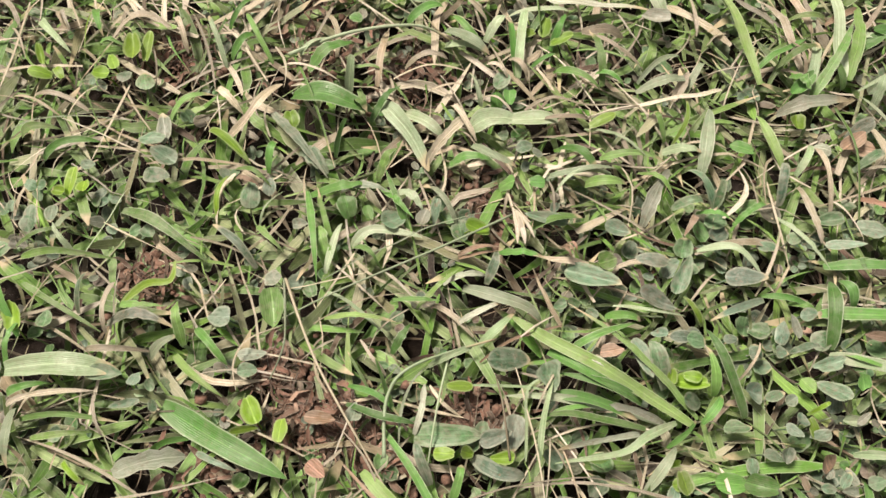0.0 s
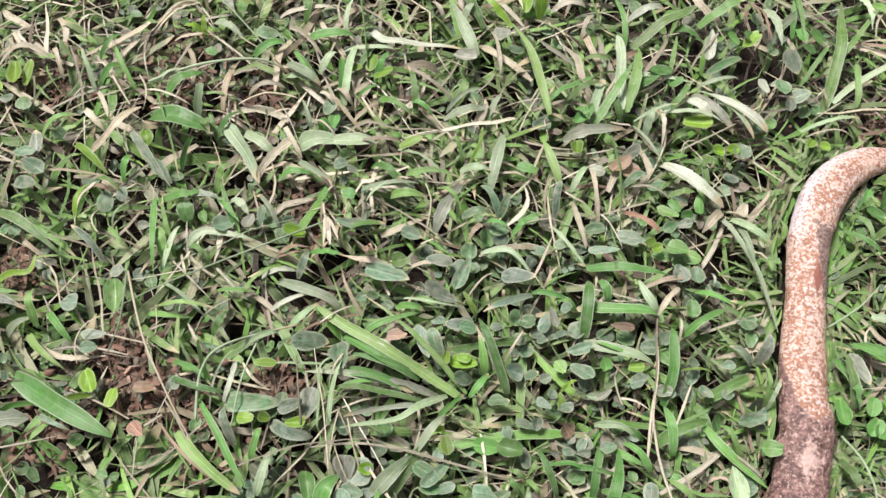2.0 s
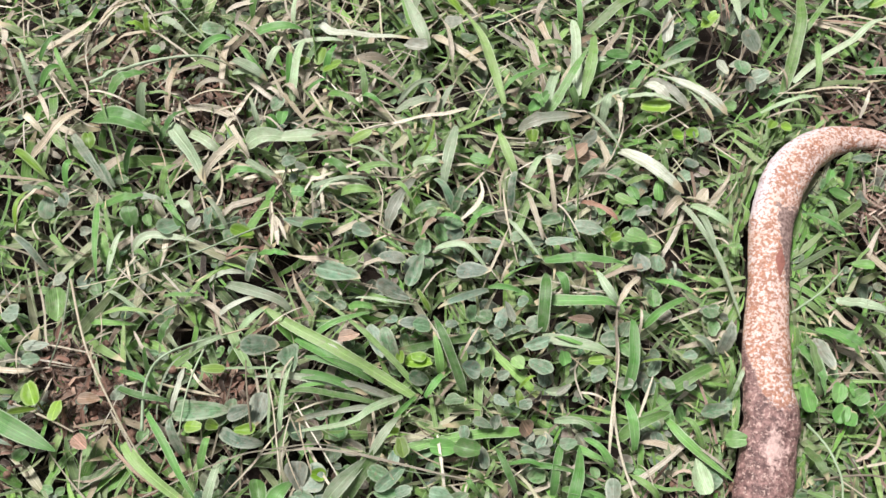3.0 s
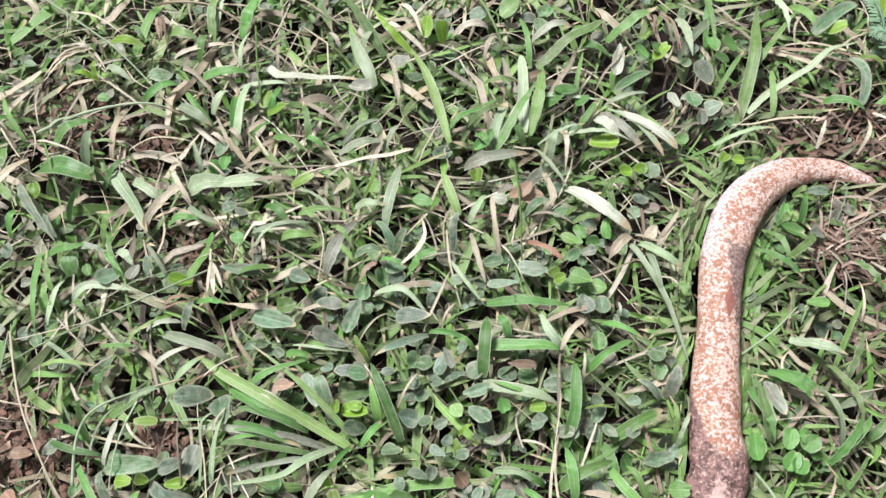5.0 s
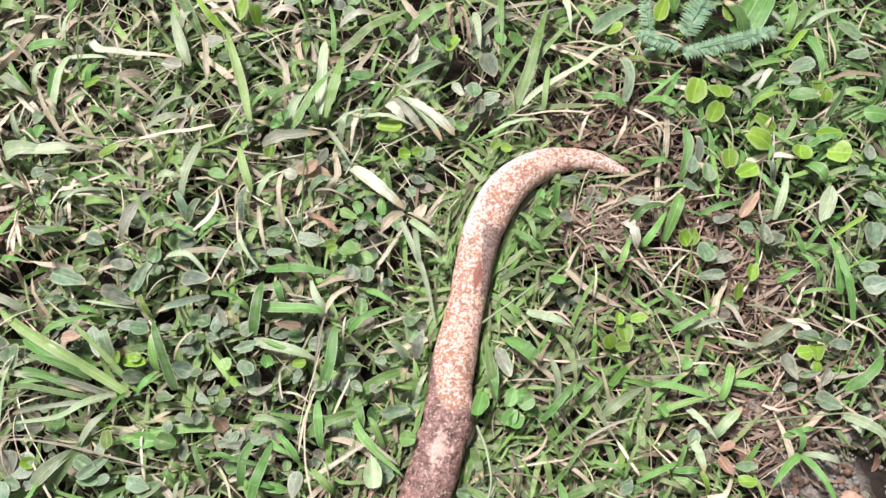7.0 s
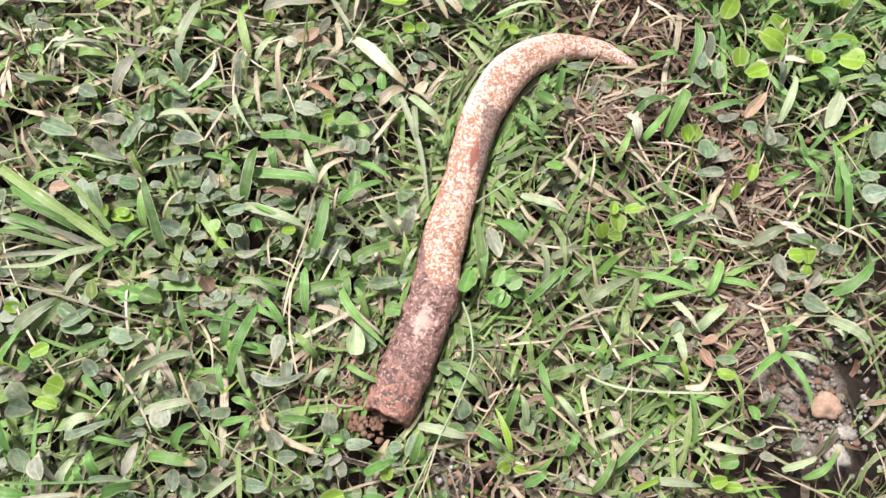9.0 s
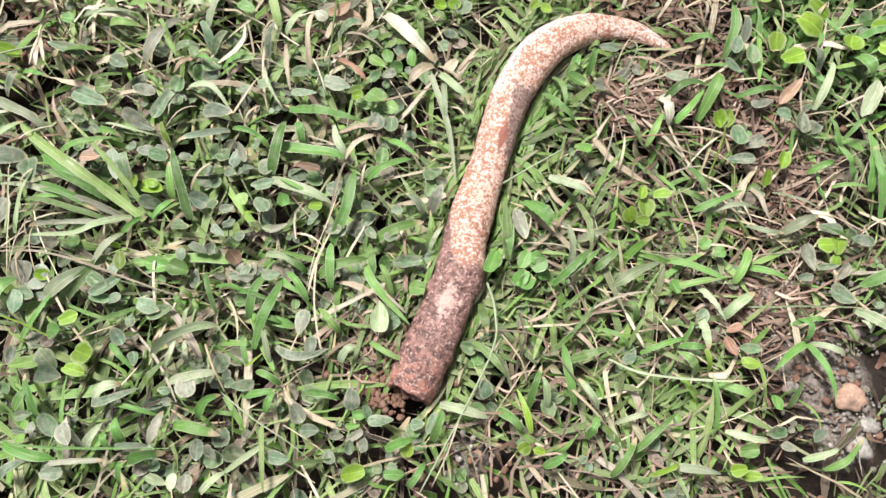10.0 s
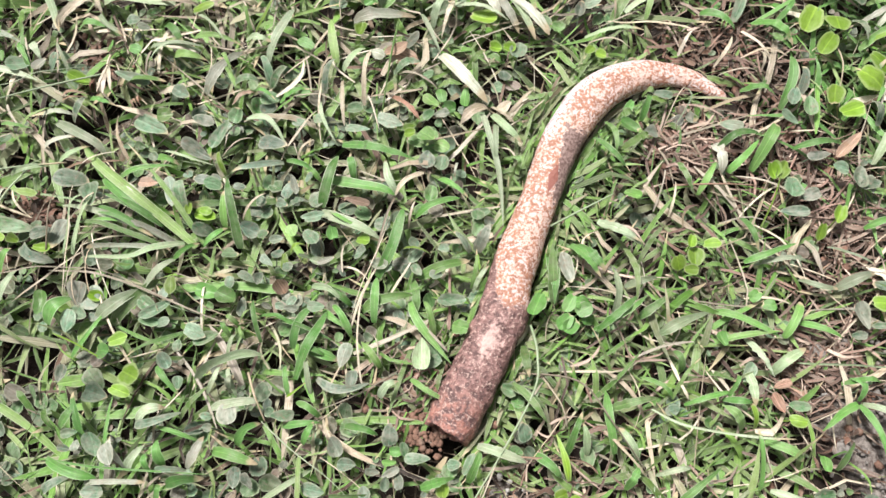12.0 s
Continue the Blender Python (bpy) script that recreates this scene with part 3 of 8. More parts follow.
def dead_stems(n, name, low, high, long, wide, label):
    x, y = scatter(n)
    a, length = rng.uniform(0, 2 * np.pi, n), rng.uniform(*long, n)
    x1, y1 = x + length * np.cos(a), y + length * np.sin(a)
    deep = 0.007 * np.clip(-1.5 * holes((x + x1) / 2, (y + y1) / 2), 0, 1)
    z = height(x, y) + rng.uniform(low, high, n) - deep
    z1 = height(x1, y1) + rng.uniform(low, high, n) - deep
    ok = ~under_horn((x + x1) / 2, (y + y1) / 2, 0.002)
    w = rng.uniform(*wide, n) * rng.uniform(0.5, 1.3, n)
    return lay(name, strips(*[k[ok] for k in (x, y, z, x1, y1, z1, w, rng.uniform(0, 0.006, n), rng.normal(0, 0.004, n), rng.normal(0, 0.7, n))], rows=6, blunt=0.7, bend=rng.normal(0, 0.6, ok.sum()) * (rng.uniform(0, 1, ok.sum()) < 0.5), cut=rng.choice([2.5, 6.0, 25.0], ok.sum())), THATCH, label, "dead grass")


dead_stems(6500, "dead_grass", -0.04, -0.008, (0.015, 0.06), (0.0008, 0.0028), "brown, straw-coloured and shade-darkened dead grass stems matted on the soil")
dead_stems(1500, "dry_blades", -0.01, 0.008, (0.03, 0.08), (0.0018, 0.0048), "pale dry grass blades lying loose in the lawn")


def loose_straws(n, name, label, wide, long):
    """Pale straws that lie on top, most of them where the lawn is driest."""
    x, y = scatter(n)
    dry = np.clip(0.3 + 0.8 * np.exp(-((x + 0.05) ** 2 / 0.08 + (y - 0.34) ** 2 / 0.022)) + 0.25 * np.exp(-((x - 0.62) ** 2 + (y - 0.1) ** 2) / 0.02), 0, 1)
    a, length = rng.uniform(0, 2 * np.pi, n), rng.uniform(*long, n)
    x1, y1 = x + length * np.cos(a), y + length * np.sin(a)
    ok = (rng.uniform(0, 1, n) < dry) & ~under_horn((x + x1) / 2, (y + y1) / 2, -0.008) & ~under_horn(x, y, -0.008) & ~under_horn(x1, y1, -0.012)
    piece = strips(*[k[ok] for k in (x, y, height(x, y) + rng.uniform(0.0, 0.011, n), x1, y1, height(x1, y1) + rng.uniform(0.002, 0.013, n), rng.uniform(*wide, n), rng.uniform(0.001, 0.008, n), rng.normal(0, 0.004, n), rng.normal(0, 0.5, n))], rows=7, blunt=0.6, bend=rng.normal(0, 0.6, ok.sum()) * (rng.uniform(0, 1, ok.sum()) < 0.5), cut=rng.choice([2.5, 6.0, 25.0], ok.sum()))
    return lay(name, piece, STRAW, label, "straw")


loose_straws(4400, "fine_straws", "thin pale straws strewn over the lawn", (0.0008, 0.0022), (0.025, 0.09))
loose_straws(1450, "broad_straws", "broad cream-coloured dry blades strewn over the lawn", (0.003, 0.0065), (0.025, 0.07))


def green_stems(n):
    """Thin green and olive runners and side shoots that cross over the blades."""
    x, y = scatter(n)
    a, length = rng.uniform(0, 2 * np.pi, n), rng.uniform(0.015, 0.06, n)
    x1, y1 = x + length * np.cos(a), y + length * np.sin(a)
    ok = (rng.uniform(0, 1, n) > 0.7 * bare(x, y)) & ~under_horn((x + x1) / 2, (y + y1) / 2, -0.006) & ~under_horn(x, y, -0.006) & ~under_horn(x1, y1, -0.01)
    piece = strips(*[k[ok] for k in (x, y, height(x, y) + rng.uniform(-0.004, 0.009, n), x1, y1, height(x1, y1) + rng.uniform(-0.006, 0.011, n), rng.uniform(0.0008, 0.0026, n), rng.uniform(0.0, 0.005, n), rng.normal(0, 0.004, n), rng.normal(0, 0.5, n))], rows=6, blunt=0.8, bend=rng.normal(0, 0.5, ok.sum()) * (rng.uniform(0, 1, ok.sum()) < 0.5), cut=rng.choice([2.0, 3.0, 8.0], ok.sum()))
    return lay("fine_grass", piece, LAWN, "thin green and olive grass stems crossing over the lawn", "grass")


green_stems(5200)


def lawn_blades(tufts, each):
    x, y = scatter(tufts)
    keep = rng.uniform(0, 1, tufts) < (0.75 + 0.25 * clumps(x, y) + 1.0 * holes(x, y)) * (1 - 0.92 * bare(x, y)) * (1 - 0.28 * np.clip((0.12 - x) / 0.1, 0, 1))
    x, y = np.repeat(x[keep], each), np.repeat(y[keep], each)
    n = len(x)
    x, y = x + rng.normal(0, 0.006, n), y + rng.normal(0, 0.006, n)
    narrow = np.clip((x - 0.4) / 0.12, 0, 1) * np.clip((0.26 - y) / 0.1, 0, 1)
    a = rng.uniform(0, 2 * np.pi, n)
    rich = np.clip((0.42 - x) / 0.2, 0, 1)
    length = rng.uniform(0.025, 0.066, n) * rng.choice([0.8, 1.0, 1.3], n) * (1 + 0.25 * rich) * (1 - 0.15 * narrow)
    w = rng.uniform(0.0022, 0.0062, n) * (1 - 0.3 * narrow) * (1 + 0.2 * rich + 0.35 * np.clip((0.08 - x) / 0.12, 0, 1))
    x1, y1 = x + length * np.cos(a), y + length * np.sin(a)
    z = height(x, y) + rng.uniform(-0.03, 0.003, n)
    z1 = height(x1, y1) + rng.uniform(-0.014, 0.014, n)
    ok = ~(under_horn(x1, y1, -0.001) | under_horn((x + x1) / 2, (y + y1) / 2, -0.001) | under_horn(x, y, 0.004) | under_horn(0.25 * x + 0.75 * x1, 0.25 * y + 0.75 * y1, -0.001))
    return lay("lawn_grass", strips(*[k[ok] for k in (x, y, z, x1, y1, z1, w, rng.uniform(0.001, 0.006, n), rng.normal(0, 0.0025, n), rng.normal(0, 0.45, n))], bend=rng.normal(0, 0.5, ok.sum()) * (rng.uniform(0, 1, ok.sum()) < 0.45), cut=rng.choice([2.4, 3.2, 5.0, 9.0, 30.0], ok.sum()), blunt=0.6), LAWN, "short matted lawn grass with broad green and olive blades", "grass")


lawn_blades(3900, 4)


def lush_patch(n, cx, cy, spread, name, material, label):
    """A thicker patch of grass."""
    x, y = rng.normal(cx, spread, n), rng.normal(cy, spread, n)
    a, length = rng.uniform(0, 2 * np.pi, n), rng.uniform(0.03, 0.07, n)
    x1, y1 = x + length * np.cos(a), y + length * np.sin(a)
    ok = (rng.uniform(0, 1, n) > bare(x, y)) & ~under_horn(x1, y1, -0.01) & ~under_horn(x, y, -0.01) & ~under_horn((x + x1) / 2, (y + y1) / 2, -0.01)
    piece = strips(*[k[ok] for k in (x, y, height(x, y) + rng.uniform(-0.025, 0.0, n), x1, y1, height(x1, y1) + rng.uniform(-0.005, 0.02, n), rng.uniform(0.0025, 0.0065, n), rng.uniform(0.002, 0.009, n), rng.normal(0, 0.003, n), rng.normal(0, 0.5, n))], blunt=0.6, cut=rng.choice([2.4, 3.2, 5.0], ok.sum()))
    return lay(name, piece, material, label, "grass")


lush_patch(450, 0.74, 0.37, 0.09, "fresh_grass", FRESH, "thick fresh green grass blades growing at the lush edge")
lush_patch(330, 0.57, 0.03, 0.07, "thin_grass", LAWN, "narrow green grass blades over thin brown hay")


def fringe(n):
    """Blades that press up against the horn's flanks, along it or away from it."""
    s = rng.uniform(0, 1, n)
    at = np.array([tuple(spine(k)) for k in s])
    on = np.array([tuple(spine(min(k + 0.01, 1.0)) - spine(max(k - 0.01, 0.0))) for k in s])
    way = np.arctan2(on[:, 1], on[:, 0])
    side = rng.choice([-1.0, 1.0], n)
    gap = at[:, 2] + rng.uniform(-0.002, 0.013, n)
    x, y = at[:, 0] - side * np.sin(way) * gap, at[:, 1] + side * np.cos(way) * gap
    a = way + rng.choice([0.0, np.pi], n) + rng.normal(0, 0.25, n)
    a = np.where(rng.uniform(0, 1, n) < 0.4, way + side * np.pi / 2 + rng.normal(0, 0.5, n), a)
    length = rng.uniform(0.02, 0.05, n)
    x1, y1 = x + length * np.cos(a), y + length * np.sin(a)
    ok = ~(under_horn(x, y, 0.003) | under_horn((x + x1) / 2, (y + y1) / 2, 0.002) | under_horn(x1, y1, 0.0)) & (rng.uniform(0, 1, n) > 0.8 * bare(x, y))
    piece = strips(*[k[ok] for k in (x, y, height(x, y) + rng.uniform(-0.02, 0.004, n), x1, y1, height(x1, y1) + rng.uniform(-0.014, 0.01, n), rng.uniform(0.002, 0.0055, n), rng.uniform(0.001, 0.006, n), rng.normal(0, 0.002, n), rng.normal(0, 0.45, n))], blunt=0.6, cut=rng.choice([2.4, 3.2, 5.0], ok.sum()))
    return lay("fringe_grass", piece, LAWN, "green grass blades pressed along the sides of the horn", "grass")


fringe(1250)


def ground_cover(plants):
    x, y = scatter(plants)
    keep = rng.uniform(0, 1, plants) < (0.55 + 0.5 * cover(x, y) + 0.9 * holes(x, y)) * (1 - 0.85 * bare(x, y)) * np.where((x > 0.45) & (y < 0.22), 0.6, 1)
    x, y = x[keep], y[keep]
    n = len(x)
    size = rng.uniform(0.0038, 0.0125, n) * (1 + 0.3 * np.exp(-((x - 0.2) / 0.2) ** 2))
    turn, z = rng.uniform(0, 2 * np.pi, n), height(x, y) + rng.uniform(-0.012, 0.009, n)
    out = []
    for k in range(3):
        a = turn + k * 2.1 + rng.normal(0, 0.25, n)
        cx, cy = x + 0.55 * size * np.cos(a), y + 0.55 * size * np.sin(a)
        ok = ~under_horn(cx, cy, -0.004) & (rng.uniform(0, 1, n) < 0.86)
        out.append(np.stack([cx, cy, z + rng.uniform(-0.002, 0.003, n), a, size * rng.uniform(0.9, 1.25, n), size * rng.uniform(0.75, 1.0, n), rng.normal(0, 0.4, n), rng.uniform(-0.12, 0.2, n)])[:, ok])
    return lay("ground_cover", discs(*np.concatenate(out, 1), sides=10), MAT, "dusty grey-green round ground-cover leaves between the grass", "ground cover")


ground_cover(6800)


def flakes(x, y, low, high, name, label):
    ok = ~under_horn(x, y, -0.003)
    x, y = x[ok], y[ok]
    n = len(x)
    a, long = rng.uniform(0, 6.28, n), rng.uniform(0.006, 0.02, n)
    x1, y1 = x + long * np.cos(a), y + long * np.sin(a)
    piece = strips(x, y, height(x, y) + rng.uniform(low, high, n), x1, y1, height(x1, y1) + rng.uniform(low, high + 0.001, n), rng.uniform(0.001, 0.0045, n), rng.normal(0, 0.002, n), rng.normal(0, 0.002, n), rng.normal(0, 0.7, n), fold=0.4, rows=5, blunt=0.6, bend=rng.normal(0, 0.6, n), cut=rng.choice([2.0, 4.0, 14.0], n))
    return lay(name, piece, LITTER, label, "leaf litter")


def litter(n):
    """Crumpled brown flakes of dead leaf, mostly in the bare patches."""
    c = np.array(BARE)[rng.integers(0, len(BARE), n)]
    c = c[(c[:, 1] > 0.06) | (rng.uniform(0, 1, n) < 0.3)]
    x, y = c[:, 0] + rng.normal(0, 0.6, len(c)) * c[:, 2], c[:, 1] + rng.normal(0, 0.6, len(c)) * c[:, 2]
    return flakes(x, y, -0.001, 0.006, "leaf_litter", "crumpled brown flakes of dead leaf on bare soil")


litter(2600)
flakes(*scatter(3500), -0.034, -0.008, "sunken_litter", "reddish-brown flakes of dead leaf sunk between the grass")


def hay(n, spots, name, label):
    """Thin pinkish dead stems that cross each other over the soil."""
    spots = np.array(spots)
    c = spots[rng.integers(0, len(spots), n)]
    x, y = c[:, 0] + rng.normal(0, 0.75, n) * c[:, 2], c[:, 1] + rng.normal(0, 0.75, n) * c[:, 2]
    a, long = rng.normal(0.2, 0.9, n), rng.uniform(0.015, 0.06, n)
    x1, y1 = x + long * np.cos(a), y + long * np.sin(a)
    ok = ~(under_horn(x, y, -0.006) | under_horn((x + x1) / 2, (y + y1) / 2, -0.006) | under_horn(x1, y1, -0.006))
    x, y, x1, y1 = x[ok], y[ok], x1[ok], y1[ok]
    n = len(x)
    piece = strips(x, y, height(x, y) + rng.uniform(0.001, 0.008, n), x1, y1, height(x1, y1) + rng.uniform(0.001, 0.009, n), rng.uniform(0.0007, 0.0026, n), rng.uniform(0, 0.004, n), rng.normal(0, 0.003, n), rng.normal(0, 0.6, n), rows=6, blunt=0.8, bend=rng.normal(0, 0.4, n), cut=rng.choice([4.0, 14.0, 30.0], n))
    return lay(name, piece, HAY, label, "dead grass")


hay(520, [b for b in BARE if b[0] > 0.5 and b[1] > 0.06], "hay", "thin pinkish-brown dead stems strewn over bare soil")
hay(360, [(0.5, 0.06, 0.07), (0.58, 0.02, 0.07), (0.56, 0.14, 0.06), (0.65, 0.1, 0.05), (0.47, -0.06, 0.05), (0.62, -0.07, 0.07), (0.36, 0.02, 0.02), (0.35, -0.02, 0.02)], "thin_hay", "thin pinkish-brown dead stems between the sparse blades")


def far_lawn(n):
    """Coarser grass out to a few metres, past what is seen from near."""
    x, y = rng.normal(0.25, 1.25, n), rng.normal(0.18, 1.25, n)
    ok = ~((x > -0.47) & (x < 0.97) & (y > -0.32) & (y < 0.67))
    x, y = x[ok], y[ok]
    n = len(x)
    a, length = rng.uniform(0, 2 * np.pi, n), rng.uniform(0.03, 0.09, n)
    x1, y1 = x + length * np.cos(a), y + length * np.sin(a)
    return lay("outer_lawn_grass", strips(x, y, height(x, y) - 0.02, x1, y1, height(x1, y1) + rng.uniform(-0.012, 0.01, n), rng.uniform(0.006, 0.013, n), 0.008, 0.0, rng.normal(0, 0.5, n), rows=4), LAWN, "matted lawn grass further off", "grass")


far_lawn(52000)

# ---- blades, leaves and stalks that stand out singly ----
KIND = {
    FRESH: "fresh green", BRIGHT: "bright yellow-green", DULL: "dull dusty green", PALE: "pale green", LIMP: "whitened muddy green",
    STRAW: "dry straw-coloured", DUSTY: "dusty grey-green", BROWN: "withered brown", DARK: "dark green",
}
chance = random.Random(5)


def grass_tuft(x, y, material):
    """The rooted middle of a few blades that grow together."""
    ob = new("grass_tuft")
    ob.location = (x, y, float(height(x, y)))
    g, k = float(height(x, y)), chance.uniform(-0.004, 0.004)
    part("stem", tube([(x, y, g - 0.021), (x + k, y + 0.002, g), (x + k, y, g + 0.009)], [0.0014, 0.0013, 0.0008]), PALE, ob)
    return tagged(ob, f"tuft of {KIND[material]} grass blades spread flat on the lawn", "grass tuft", "grass tufts")


def flat_blade(x0, y0, x1, y1, width, bow):
    # a blade starts beside the horn and stops short of it
    for start in (0.0, 0.2, 0.4, 0.6, 0.8):
        if not under_horn(x0 + (x1 - x0) * start, y0 + (y1 - y0) * start, -0.003):
            break
    x0, y0 = x0 + (x1 - x0) * start, y0 + (y1 - y0) * start
    for reach in (1.0, 0.85, 0.7, 0.55, 0.4):
        k = np.linspace(0.1, 1, 10) * reach
        if not under_horn(x0 + (x1 - x0) * k, y0 + (y1 - y0) * k, -0.0015).any():
            break
    x1, y1 = x0 + (x1 - x0) * reach, y0 + (y1 - y0) * reach
    g0, g1 = float(height(x0, y0)), float(height(x1, y1))
    bow = chance.gauss(0, 0.04) * math.hypot(x1 - x0, y1 - y0) if bow is None else bow
    return strips(x0, y0, g0 + 0.011, x1, y1, g1 + chance.uniform(0.016, 0.022), width, chance.uniform(0.008, 0.013), bow, chance.gauss(0, 0.2), rows=14, cut=chance.choice([2.6, 3.2, 4.0, 6.0]), blunt=0.55)


def blade(tuft, x0, y0, x1, y1, width, material, bow=None):
    return part("blade", flat_blade(x0, y0, x1, y1, width * 0.98, bow), material, tuft, f"{KIND[material]} blade")


def straw(x0, y0, x1, y1, width, material, bow=None):
    """A dead blade; a broad one is torn lengthwise into strands that part towards the tip."""
    wide = "broad" if width > 0.0085 else "narrow"
    label = f"{wide} {KIND[material]} grass straw lying loose on the lawn"
    if width < 0.006:
        return thing("straw", flat_blade(x0, y0, x1, y1, width * 0.82, bow), material, label, "straw", "loose straws")
    dx, dy = x1 - x0, y1 - y0
    length = math.hypot(dx, dy)
    px, py = -dy / length, dx / length
    strands = []
    for k in range(3):
        near, far_off = (k - 1) * width * 0.24, (k - 1) * width * chance.uniform(0.2, 0.45)
        end = chance.uniform(0.78, 1.03)
        strands.append(flat_blade(x0 + px * near, y0 + py * near, x0 + dx * end + px * far_off, y0 + dy * end + py * far_off, width * chance.uniform(0.3, 0.42), bow))
    return thing("straw", joined(*strands), material, label, "straw", "loose straws")


def stalk(width, material, *points):
    n = len(points)
    tall = [0.008 + 0.02 * math.sin(math.pi * (0.15 + 0.7 * i / (n - 1))) for i in range(n)]
    piece = tube([(x, y, float(height(x, y)) + h) for (x, y), h in zip(points, tall)], [width * 0.4 * (1 - 0.45 * i / (n - 1)) for i in range(n)])
    return thing("grass_stalk", piece, material, f"long thin {KIND[material]} grass stalk lying across the lawn", "grass stalk", "grass stalks")


def clover(x, y, material):
    ob = new("clover")
    ob.location = (x, y, float(height(x, y)))
    g, k = float(height(x, y)), chance.uniform(-0.003, 0.003)
    part("stem", tube([(x, y, g - 0.021), (x + k, y + k, g - 0.002), (x, y, g + 0.01)], [0.0008, 0.0007, 0.0005], 5), DARK, ob)
    return tagged(ob, f"{KIND[material]} clover with rounded leaflets growing in the lawn", "clover", "clover plants")


def leaf(plant, x0, y0, x1, y1, width, material):
    x, y = (x0 + x1) / 2, (y0 + y1) / 2
    if under_horn(x, y, -0.004):
        return None
    long, width, g = max(math.hypot(x1 - x0, y1 - y0), 0.7 * width), (1.0 if material is BRIGHT else 0.86) * width, float(height(x, y))
    z = g + chance.uniform(0.015, 0.022)
    piece = discs(x, y, z, math.atan2(y1 - y0, x1 - x0), long, width, chance.gauss(0, 0.35), chance.uniform(-0.2, 0.22), sides=22, notch=0.2 if material in (BRIGHT, FRESH) else -0.12)
    foot = tube([(x0, y0, float(height(x0, y0)) + 0.002), ((x0 + x) / 2, (y0 + y) / 2, z - 0.007), (x, y, z - 0.0006)], [0.0006, 0.0005, 0.0004], 5)
    return part("leaflet", joined(piece, foot), material, plant)


def ribbon(width, material, *points):
    """A single flat blade, green or dead, that bends where it was trodden; folded along its rib, its ends deeper than its middle."""
    P = [Vector((x, y, 0)) for x, y in points]
    line = []
    for i in range(len(P) - 1):
        a, b, c, d = P[max(i - 1, 0)], P[i], P[i + 1], P[min(i + 2, len(P) - 1)]
        for k in range(6):
            s = k / 6
            line.append(0.5 * ((2 * b) + (c - a) * s + (2 * a - 5 * b + 4 * c - d) * s * s + (3 * b - a - 3 * c + d) * s ** 3))
    line.append(P[-1])
    dead = material in (STRAW, LIMP, BROWN)
    width *= 0.72 if width < 0.0026 else 1.0
    n, base, lean, wave = len(line), chance.uniform(0.006, 0.012), chance.gauss(0, 0.3), chance.uniform(0, 6.28)
    sharp = chance.choice([5.0, 9.0, 16.0]) if dead else chance.choice([3.0, 4.0, 6.0])
    verts, uvs, faces = [], [], []
    for i, c in enumerate(line):
        s = i / (n - 1)
        way = (line[min(i + 1, n - 1)] - line[max(i - 1, 0)]).normalized()
        side = Vector((-way.y, way.x, 0))
        half = width * 0.66 * (min(1.0, 0.55 + 2 * s) * (1 - min(s, 0.985) ** sharp) + 0.02) * (1 + 0.07 * math.sin(9 * s + wave) + (0.1 * chance.gauss(0, 1) if dead else 0.0))
        turn = lean + 0.25 * math.sin(4 * s + wave)
        c = Vector((c.x, c.y, float(height(c.x, c.y)) + base + 0.013 * math.sin(math.pi * (0.06 + 0.8 * s))))
        off, up = side * math.cos(turn) * half, Vector((0, 0, math.sin(turn) * half))
        lift = Vector((0, 0, 0.35 * half))
        verts += [c - off - up + lift, c, c + off + up + lift]
        uvs += [(0.0, s), (0.5, s), (1.0, s)]
    for i in range(n - 1):
        faces += [(i * 3 + k, i * 3 + k + 1, i * 3 + k + 4, i * 3 + k + 3) for k in (0, 1)]
    piece = ([tuple(v) for v in verts], faces, uvs)
    if dead:
        return thing("straw", piece, material, f"{KIND[material]} bent grass straw lying loose on the lawn", "straw", "loose straws")
    return thing("grass_shoot", piece, material, f"single {KIND[material]} shoot of grass arching over the lawn", "grass", "single grass shoots")


tuft = grass_tuft(-0.117, 0.301, FRESH)
blade(tuft, -0.127, 0.281, -0.082, 0.227, 0.0088, DUSTY)
blade(tuft, -0.082, 0.318, -0.041, 0.314, 0.0041, DULL)
blade(tuft, -0.105, 0.317, -0.073, 0.338, 0.0096, FRESH)
tuft = grass_tuft(-0.051, 0.290, DULL)
blade(tuft, -0.068, 0.294, -0.059, 0.279, 0.0080, DULL)
blade(tuft, -0.057, 0.278, -0.037, 0.304, 0.0056, FRESH)
tuft = grass_tuft(-0.317, 0.362, DULL)
blade(tuft, -0.264, 0.334, -0.238, 0.329, 0.0049, DULL)
tuft = grass_tuft(-0.124, 0.224, FRESH)
blade(tuft, -0.074, 0.223, -0.039, 0.218, 0.0061, DUSTY)
blade(tuft, -0.149, 0.237, -0.120, 0.221, 0.0039, DULL)
blade(tuft, -0.097, 0.222, -0.083, 0.153, 0.0053, FRESH)
blade(tuft, -0.090, 0.231, -0.058, 0.219, 0.0046, DULL)
blade(tuft, -0.096, 0.218, -0.049, 0.225, 0.0072, FRESH)
blade(tuft, -0.104, 0.253, -0.082, 0.231, 0.0110, DUSTY)
tuft = grass_tuft(-0.026, 0.195, PALE)
blade(tuft, -0.026, 0.195, -0.044, 0.237, 0.0052, FRESH)
blade(tuft, -0.046, 0.225, -0.022, 0.198, 0.0054, FRESH)
blade(tuft, -0.036, 0.222, -0.016, 0.205, 0.0072, PALE)
blade(tuft, -0.049, 0.231, -0.037, 0.253, 0.0063, DULL)
tuft = grass_tuft(-0.218, 0.198, DULL)
blade(tuft, -0.244, 0.167, -0.263, 0.189, 0.0038, PALE)
tuft = grass_tuft(0.019, 0.274, LIMP)
